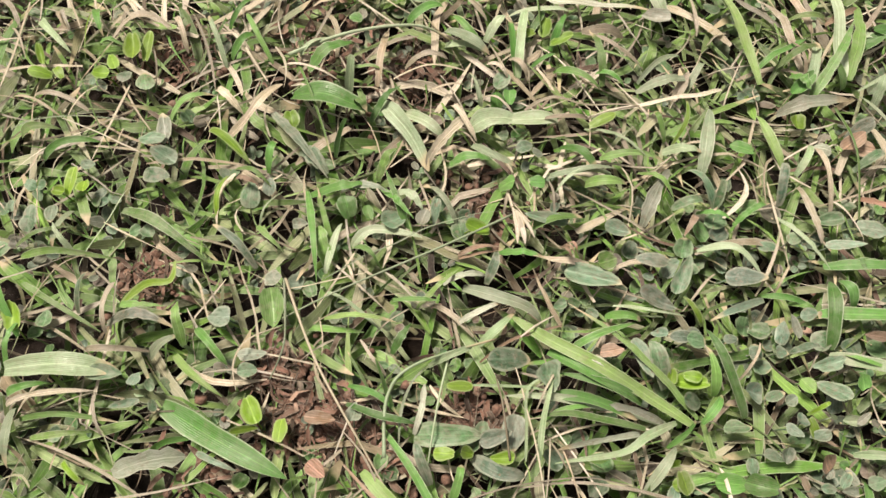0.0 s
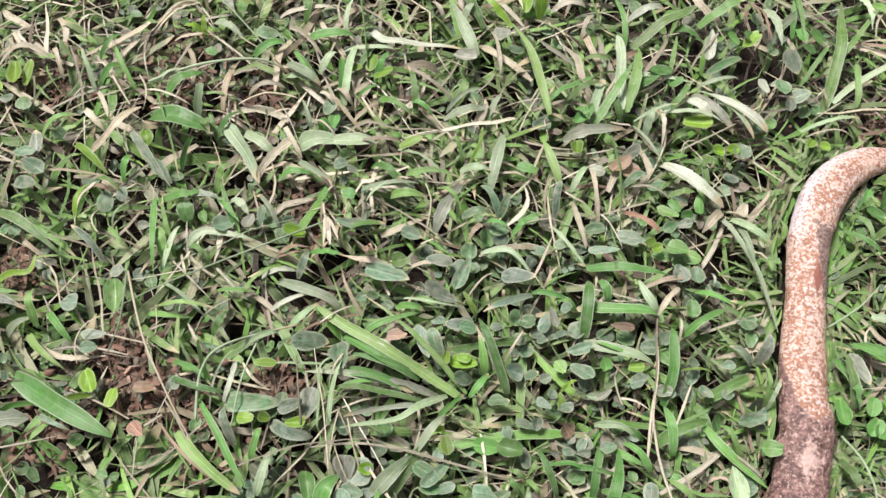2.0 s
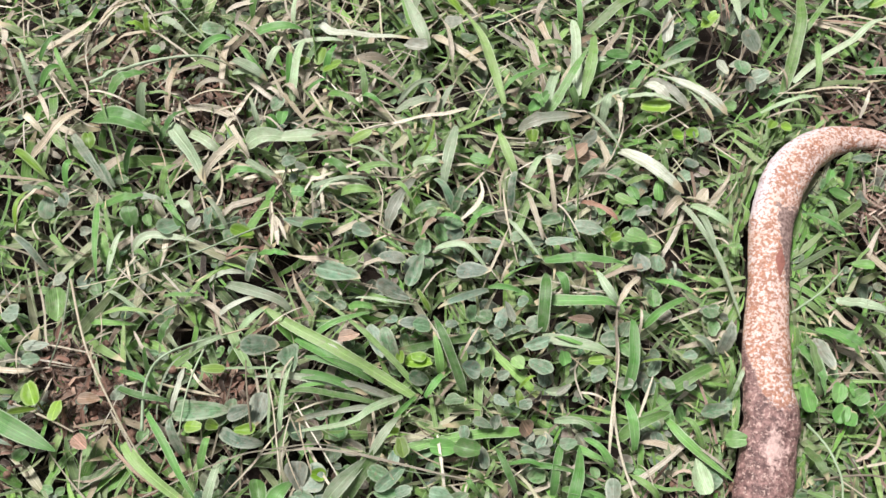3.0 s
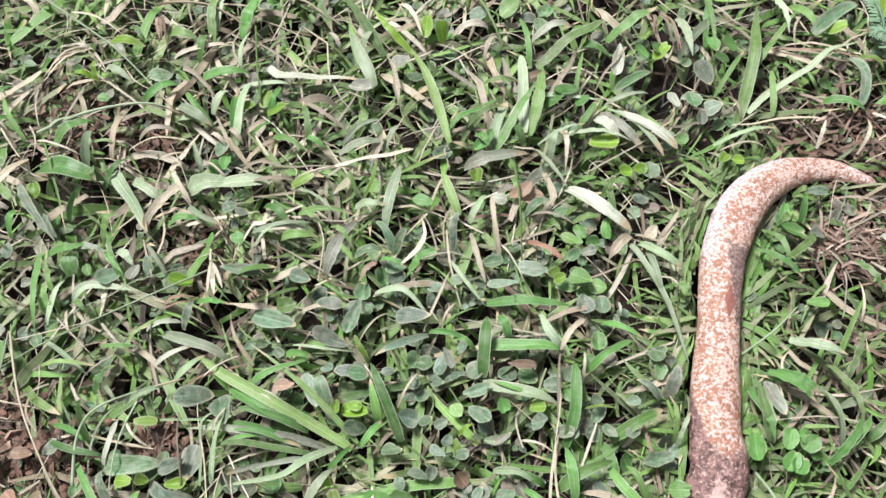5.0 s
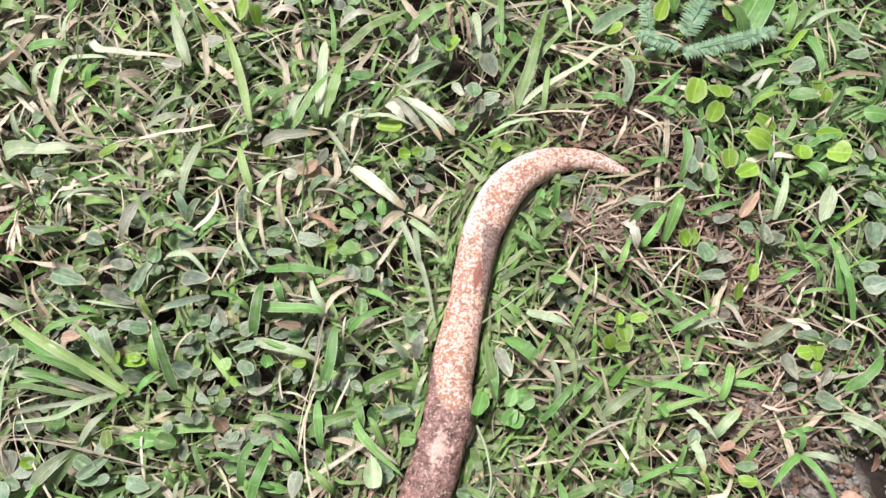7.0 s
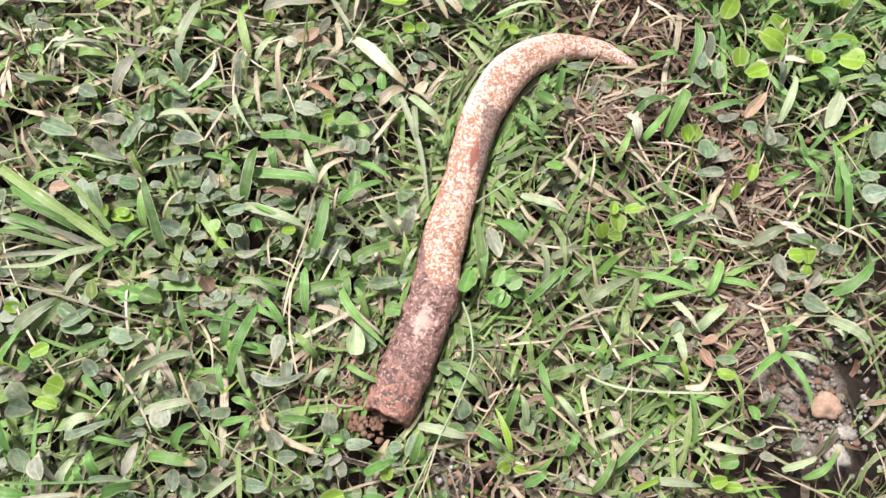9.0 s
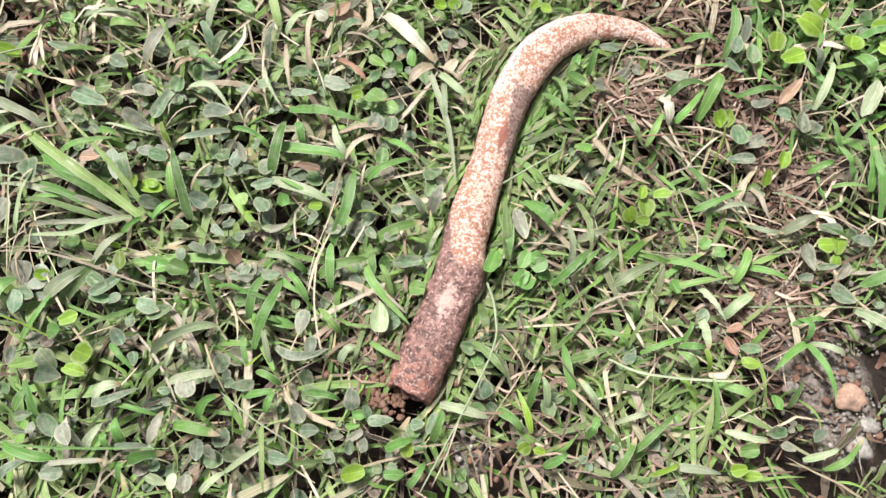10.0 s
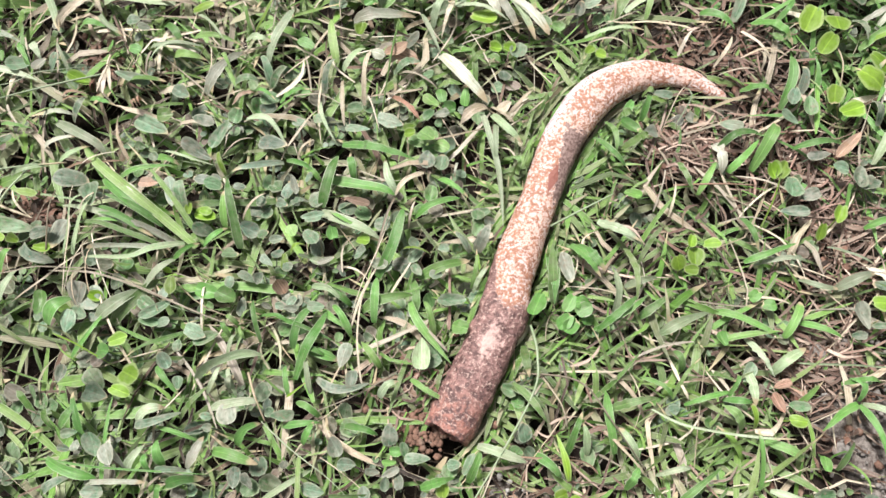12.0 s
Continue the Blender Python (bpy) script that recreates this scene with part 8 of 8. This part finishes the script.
ribbon(0.0020, STRAW, (0.204, 0.158), (0.215, 0.182), (0.224, 0.206))
ribbon(0.0040, PALE, (0.167, 0.187), (0.189, 0.186), (0.208, 0.168))
ribbon(0.0041, DUSTY, (0.208, 0.154), (0.189, 0.146), (0.170, 0.137))
ribbon(0.0020, STRAW, (0.155, 0.145), (0.168, 0.162), (0.178, 0.171))
ribbon(0.0020, STRAW, (0.217, 0.161), (0.221, 0.170), (0.228, 0.180))
plant = clover(0.217, 0.128, DUSTY)
leaf(plant, 0.215, 0.124, 0.219, 0.139, 0.0110, DUSTY)
plant = clover(0.148, 0.125, DUSTY)
leaf(plant, 0.142, 0.126, 0.132, 0.128, 0.0080, DUSTY)
leaf(plant, 0.156, 0.125, 0.143, 0.125, 0.0110, DUSTY)
leaf(plant, 0.154, 0.129, 0.162, 0.129, 0.0080, DUSTY)
plant = clover(0.242, 0.126, DUSTY)
leaf(plant, 0.235, 0.125, 0.249, 0.132, 0.0150, DUSTY)
ribbon(0.0040, PALE, (0.117, 0.140), (0.130, 0.138), (0.143, 0.140))
plant = clover(0.233, 0.140, DUSTY)
leaf(plant, 0.227, 0.144, 0.238, 0.143, 0.0110, DUSTY)
ribbon(0.0061, DULL, (-0.045, 0.036), (-0.029, 0.021), (-0.011, 0.007), (0.006, -0.004))
ribbon(0.0040, FRESH, (-0.033, 0.060), (-0.015, 0.037), (-0.000, 0.014), (0.010, -0.000))
ribbon(0.0050, PALE, (0.016, -0.004), (0.020, 0.011), (0.022, 0.027))
ribbon(0.0020, PALE, (-0.024, 0.053), (-0.023, 0.073), (-0.017, 0.090), (-0.008, 0.101))
ribbon(0.0032, PALE, (-0.008, 0.101), (0.007, 0.107), (0.019, 0.114))
ribbon(0.0110, DUSTY, (-0.015, 0.059), (0.006, 0.058), (0.027, 0.060))
ribbon(0.0070, DUSTY, (0.021, 0.046), (0.036, 0.037), (0.052, 0.037))
ribbon(0.0030, LIMP, (-0.015, 0.059), (-0.011, 0.073), (-0.010, 0.090))
ribbon(0.0050, DUSTY, (-0.004, 0.030), (-0.011, 0.045), (-0.014, 0.055))
ribbon(0.0010, STRAW, (0.046, 0.102), (0.053, 0.075), (0.059, 0.051), (0.066, 0.009))
ribbon(0.0010, STRAW, (0.067, 0.072), (0.080, 0.052), (0.101, 0.021), (0.114, -0.001))
ribbon(0.0010, STRAW, (0.068, 0.062), (0.066, 0.040), (0.064, 0.016))
ribbon(0.0010, STRAW, (0.074, 0.056), (0.080, 0.036), (0.088, 0.013))
ribbon(0.0020, STRAW, (-0.059, 0.060), (-0.044, 0.044), (-0.033, 0.025))
ribbon(0.0020, BROWN, (-0.057, 0.040), (-0.032, 0.017), (-0.010, 0.003))
ribbon(0.0010, STRAW, (-0.040, -0.006), (-0.011, 0.008), (0.022, 0.023), (0.049, 0.031), (0.088, 0.037), (0.124, 0.032))
ribbon(0.0030, PALE, (0.061, 0.047), (0.063, 0.072), (0.070, 0.101))
ribbon(0.0061, FRESH, (0.067, 0.114), (0.082, 0.104), (0.104, 0.092), (0.120, 0.088))
ribbon(0.0050, FRESH, (0.069, 0.086), (0.092, 0.083), (0.121, 0.073))
ribbon(0.0030, FRESH, (0.065, 0.072), (0.080, 0.078), (0.100, 0.081))
ribbon(0.0020, PALE, (0.018, 0.091), (0.051, 0.089), (0.071, 0.086))
plant = clover(0.048, 0.059, DUSTY)
leaf(plant, 0.048, 0.074, 0.043, 0.052, 0.0200, DUSTY)
plant = clover(0.077, 0.011, DUSTY)
leaf(plant, 0.075, 0.028, 0.077, 0.009, 0.0180, DUSTY)
leaf(plant, 0.072, 0.004, 0.090, 0.000, 0.0120, DUSTY)
leaf(plant, 0.063, 0.105, 0.069, 0.088, 0.0170, DUSTY)
plant = clover(0.091, 0.014, BRIGHT)
leaf(plant, 0.097, 0.017, 0.085, 0.018, 0.0091, BRIGHT)
plant = clover(0.054, 0.002, FRESH)
leaf(plant, 0.049, 0.015, 0.054, -0.005, 0.0130, FRESH)
ribbon(0.0080, PALE, (0.095, -0.001), (0.109, 0.014), (0.124, 0.030))
plant = clover(0.013, 0.047, BRIGHT)
leaf(plant, -0.004, 0.048, 0.010, 0.047, 0.0092, BRIGHT)
leaf(plant, 0.012, 0.049, 0.022, 0.047, 0.0081, BRIGHT)
leaf(plant, 0.047, 0.047, 0.031, 0.046, 0.0081, BRIGHT)
plant = clover(0.013, 0.086, BRIGHT)
leaf(plant, 0.021, 0.089, 0.003, 0.088, 0.0071, BRIGHT)
ribbon(0.0040, FRESH, (0.009, 0.020), (0.013, 0.034), (0.014, 0.042))
ribbon(0.0030, FRESH, (-0.058, 0.088), (-0.038, 0.081), (-0.024, 0.069))
ribbon(0.0040, FRESH, (-0.058, 0.076), (-0.036, 0.068), (-0.015, 0.065))
ribbon(0.0050, FRESH, (-0.029, 0.073), (-0.035, 0.089), (-0.042, 0.106))
ribbon(0.0050, FRESH, (0.173, 0.092), (0.171, 0.104), (0.167, 0.121))
ribbon(0.0040, FRESH, (0.162, 0.073), (0.170, 0.083), (0.176, 0.092))
ribbon(0.0050, PALE, (0.124, 0.030), (0.135, 0.046), (0.144, 0.058))
ribbon(0.0030, FRESH, (0.140, 0.058), (0.150, 0.066), (0.158, 0.075))
plant = clover(0.206, 0.088, DUSTY)
leaf(plant, 0.201, 0.089, 0.212, 0.093, 0.0080, DUSTY)
plant = clover(0.224, 0.069, DUSTY)
leaf(plant, 0.220, 0.070, 0.225, 0.084, 0.0090, DUSTY)
leaf(plant, 0.210, 0.073, 0.220, 0.067, 0.0080, DUSTY)
leaf(plant, 0.239, 0.069, 0.227, 0.067, 0.0090, DUSTY)
plant = clover(0.251, 0.078, PALE)
leaf(plant, 0.237, 0.079, 0.249, 0.081, 0.0040, PALE)
leaf(plant, 0.265, 0.078, 0.249, 0.078, 0.0080, PALE)
plant = clover(0.200, 0.050, DUSTY)
leaf(plant, 0.195, 0.057, 0.209, 0.053, 0.0080, DUSTY)
leaf(plant, 0.190, 0.054, 0.190, 0.043, 0.0090, DUSTY)
leaf(plant, 0.213, 0.061, 0.211, 0.051, 0.0090, DUSTY)
plant = clover(0.204, 0.027, DUSTY)
leaf(plant, 0.205, 0.023, 0.203, 0.038, 0.0091, DUSTY)
plant = clover(0.177, 0.035, FRESH)
leaf(plant, 0.165, 0.038, 0.185, 0.037, 0.0150, FRESH)
plant = clover(0.136, 0.013, DUSTY)
leaf(plant, 0.123, 0.023, 0.141, 0.014, 0.0130, DUSTY)
leaf(plant, 0.145, 0.007, 0.130, 0.006, 0.0100, DUSTY)
leaf(plant, 0.140, 0.025, 0.143, 0.036, 0.0091, DUSTY)
plant = clover(0.173, 0.002, DUSTY)
leaf(plant, 0.165, 0.007, 0.182, 0.003, 0.0140, DUSTY)
ribbon(0.0040, FRESH, (0.226, 0.007), (0.218, 0.025), (0.212, 0.038))
ribbon(0.0032, FRESH, (0.218, 0.027), (0.234, 0.029), (0.247, 0.024))
ribbon(0.0050, FRESH, (0.251, 0.007), (0.253, 0.026), (0.258, 0.042))
ribbon(0.0040, PALE, (0.254, 0.058), (0.270, 0.056), (0.282, 0.049))
ribbon(0.0040, FRESH, (0.266, 0.042), (0.277, 0.035), (0.291, 0.029))
plant = clover(0.236, 0.039, DUSTY)
leaf(plant, 0.237, 0.042, 0.235, 0.052, 0.0080, DUSTY)
leaf(plant, 0.229, 0.037, 0.239, 0.037, 0.0070, DUSTY)
leaf(plant, 0.240, 0.037, 0.246, 0.046, 0.0081, DUSTY)
leaf(plant, 0.220, 0.036, 0.228, 0.034, 0.0060, DUSTY)
ribbon(0.0040, FRESH, (0.257, 0.011), (0.268, 0.008), (0.280, 0.005))
plant = clover(0.144, 0.041, BRIGHT)
leaf(plant, 0.141, 0.053, 0.140, 0.043, 0.0090, BRIGHT)
leaf(plant, 0.140, 0.035, 0.150, 0.037, 0.0080, BRIGHT)
plant = clover(0.153, 0.099, BRIGHT)
leaf(plant, 0.163, 0.100, 0.151, 0.102, 0.0080, BRIGHT)
leaf(plant, 0.143, 0.095, 0.144, 0.105, 0.0070, BRIGHT)
ribbon(0.0010, PALE, (0.124, 0.030), (0.152, 0.021), (0.187, 0.018))
plant = clover(0.288, 0.100, BRIGHT)
leaf(plant, 0.293, 0.102, 0.280, 0.102, 0.0091, BRIGHT)
ribbon(0.0010, STRAW, (0.303, 0.126), (0.301, 0.100), (0.295, 0.067), (0.291, 0.035))
plant = clover(0.290, 0.088, DUSTY)
leaf(plant, 0.278, 0.091, 0.294, 0.091, 0.0140, DUSTY)
leaf(plant, 0.311, 0.082, 0.297, 0.085, 0.0110, DUSTY)
plant = clover(0.262, 0.099, FRESH)
leaf(plant, 0.264, 0.095, 0.260, 0.107, 0.0100, FRESH)
ribbon(0.0030, FRESH, (0.252, 0.122), (0.269, 0.114), (0.285, 0.110))
ribbon(0.0030, FRESH, (0.202, 0.006), (0.195, 0.013), (0.191, 0.020))
plant = clover(0.198, 0.115, DUSTY)
leaf(plant, 0.193, 0.118, 0.203, 0.118, 0.0100, DUSTY)
leaf(plant, 0.210, 0.120, 0.219, 0.119, 0.0090, DUSTY)

# ---- other small things ----


def dry_floret():
    ob = new("dry_floret")
    x, y = 0.043, 0.209
    ob.location = (x, y, float(height(x, y)))
    tagged(ob, "small dried cream-white flower head with splayed bracts", "flower")
    for x1, y1, w in ((0.046, 0.180, 0.0032), (0.051, 0.180, 0.0036), (0.057, 0.184, 0.003), (0.049, 0.186, 0.0034)):
        part("bract", strips(x, y, 0.024, x1, y1, 0.032, w, 0.003, 0.001, chance.gauss(0, 0.3), rows=8, cut=9.0), PETAL, ob)
    part("stem", tube([(x - 0.004, y + 0.022, 0.012), (x - 0.002, y + 0.009, 0.022), (x, y, 0.025)], [0.0008, 0.0009, 0.0011]), PETAL, ob)


dry_floret()


def frond(plant, x0, y0, x1, y1, width, pairs):
    """A feathery leaf: a thin rachis with many narrow leaflets in pairs."""
    z = float(height(x0, y0)) + 0.034
    part("rachis", tube([(x0, y0, z - 0.008), ((x0 + x1) / 2, (y0 + y1) / 2, z + 0.004), (x1, y1, z)], [0.0006, 0.0005, 0.0003], 5), FERN, plant)
    dx, dy = x1 - x0, y1 - y0
    length = math.hypot(dx, dy)
    pairs = round(pairs * 1.3)
    for i in range(pairs):
        s = (i + 0.7) / (pairs + 0.4)
        cx, cy, reach = x0 + dx * s, y0 + dy * s, width / 2 * 0.85 * (0.55 + 0.6 * math.sin(math.pi * (0.2 + 0.65 * s)))
        for side in (-1, 1):
            wx, wy = -dy / length * side + 0.35 * dx / length, dx / length * side + 0.35 * dy / length
            zz = z - 0.008 * (1 - s) + 0.003
            part("leaflet", strips(cx, cy, zz, cx + wx * reach, cy + wy * reach, zz - 0.002, length / pairs * 1.35, 0.001, 0.0, 0.1, rows=4, blunt=0.8), FERN, plant)


def feathery_plant():
    ob = new("feathery_plant")
    ob.location = (0.596, 0.402, 0.0)
    tagged(ob, "small feathery grey-green plant with paired leaflets on a brown runner", "plant")
    frond(ob, 0.608, 0.408, 0.643, 0.474, 0.027, 19)
    frond(ob, 0.605, 0.390, 0.688, 0.412, 0.019, 22)
    frond(ob, 0.603, 0.397, 0.564, 0.404, 0.016, 12)
    frond(ob, 0.578, 0.390, 0.572, 0.443, 0.015, 14)
    part("runner", tube([(0.612, 0.386, 0.018), (0.574, 0.386, 0.024), (0.546, 0.388, 0.022), (0.513, 0.402, 0.012)], [0.0014, 0.0012, 0.001, 0.0008]), BROWN, ob, "thin brown woody runner")


feathery_plant()


def pebble(x, y, size, material, label, flat=0.7):
    bm = bmesh.new()
    bmesh.ops.create_icosphere(bm, subdivisions=3, radius=size)
    off = Vector((x * 90, y * 90, 3))
    for v in bm.verts:
        d = 1 + 0.4 * noise.noise(v.co / size * 0.9 + off) + 0.16 * noise.noise(v.co / size * 2.4 + off) + 0.06 * noise.noise(v.co / size * 6 + off)
        v.co = Vector((v.co.x * d, v.co.y * d * 0.85, v.co.z * d * flat))
    me = bpy.data.meshes.new("pebble")
    bm.to_mesh(me)
    bm.free()
    me.polygons.foreach_set("use_smooth", np.ones(len(me.polygons), dtype=bool))
    me.materials.append(material)
    ob = new("pebble", me)
    ob.location = (x, y, float(height(x, y)) + size * flat * 0.3)
    return tagged(ob, label, "pebble", "pebbles in the bare patch")


pebble(0.714, 0.008, 0.0115, ROSE_STONE, "rose-orange rounded pebble on bare soil")
pebble(0.722, -0.028, 0.0095, WHITE_STONE, "pale grey-white pebble on bare soil")
pebble(0.729, -0.010, 0.0068, WHITE_STONE, "pale grey-white pebble on bare soil")
pebble(0.717, -0.018, 0.0048, WHITE_STONE, "pale grey-white pebble on bare soil")
pebble(0.657, 0.048, 0.003, WHITE_STONE, "tiny white pebble on bare soil")
pebble(0.718, 0.059, 0.006, GREY_STONE, "small grey pebble on bare soil")
pebble(0.649, 0.080, 0.009, GREY_STONE, "flat brownish-grey pebble on bare soil", 0.5)
pebble(0.669, 0.010, 0.0075, GREY_STONE, "dark grey pebble sunk in soil", 0.5)


def grit(n, spots, name, material, label, small, large):
    """Crumbs of soil or gravel: low faceted grains, half sunk in the ground."""
    verts, faces = [], []
    for i in range(n):
        cx, cy, r = spots[i % len(spots)]
        x, y = cx + rng.normal(0, r), cy + rng.normal(0, r)
        q, z = rng.uniform(small, large), float(height(x, y)) + 0.001
        b, turn = len(verts), rng.uniform(0, 6.28)
        for ring, (h, w) in enumerate(((-0.3, 0.9), (0.35, 1.0), (0.8, 0.5))):
            for k in range(6):
                a = turn + k * math.pi / 3
                j = q * w * rng.uniform(0.75, 1.2)
                verts.append((x + math.cos(a) * j, y + math.sin(a) * j, z + q * h * rng.uniform(0.8, 1.2)))
        for ring in (0, 1):
            faces += [(b + ring * 6 + k, b + ring * 6 + (k + 1) % 6, b + ring * 6 + 6 + (k + 1) % 6, b + ring * 6 + 6 + k) for k in range(6)]
        faces.append(tuple(b + 12 + k for k in range(6)))
    return lay(name, (verts, faces, [(v[0], v[1]) for v in verts]), material, label, "grit")


grit(260, ((0.695, 0.03, 0.03), (0.72, -0.008, 0.022), (0.7, 0.06, 0.02)), "gravel", GREY_STONE, "fine grey gravel in the bare soil patch", 0.0007, 0.0026)
grit(60, ((0.431, -0.078, 0.012), (0.726, -0.01, 0.018)), "pale_grit", WHITE_STONE, "pale quartz grit in the bare soil", 0.0008, 0.0026)
grit(700, BARE, "soil_crumbs", CLOD, "dark brown crumbs of soil in the bare patches", 0.0012, 0.004)
grit(150, ((0.357, -0.033, 0.008), (0.37, -0.041, 0.007), (0.345, -0.03, 0.006)), "clod_crumbs", CLOD, "crumbled brown soil at the broken end of the horn", 0.001, 0.0032)


def bleached_stick():
    """The pale stick that turned the horn over, laid aside on the grass."""
    pts = [(0.86, -0.33, 0.03), (0.93, -0.27, 0.027), (1.0, -0.25, 0.025), (1.12, -0.28, 0.024), (1.28, -0.33, 0.026)]
    thing("stick", tube(pts, [0.011, 0.015, 0.017, 0.02, 0.021], 14), BARK, "pale bleached crooked wooden stick lying on the grass", "stick")


bleached_stick()
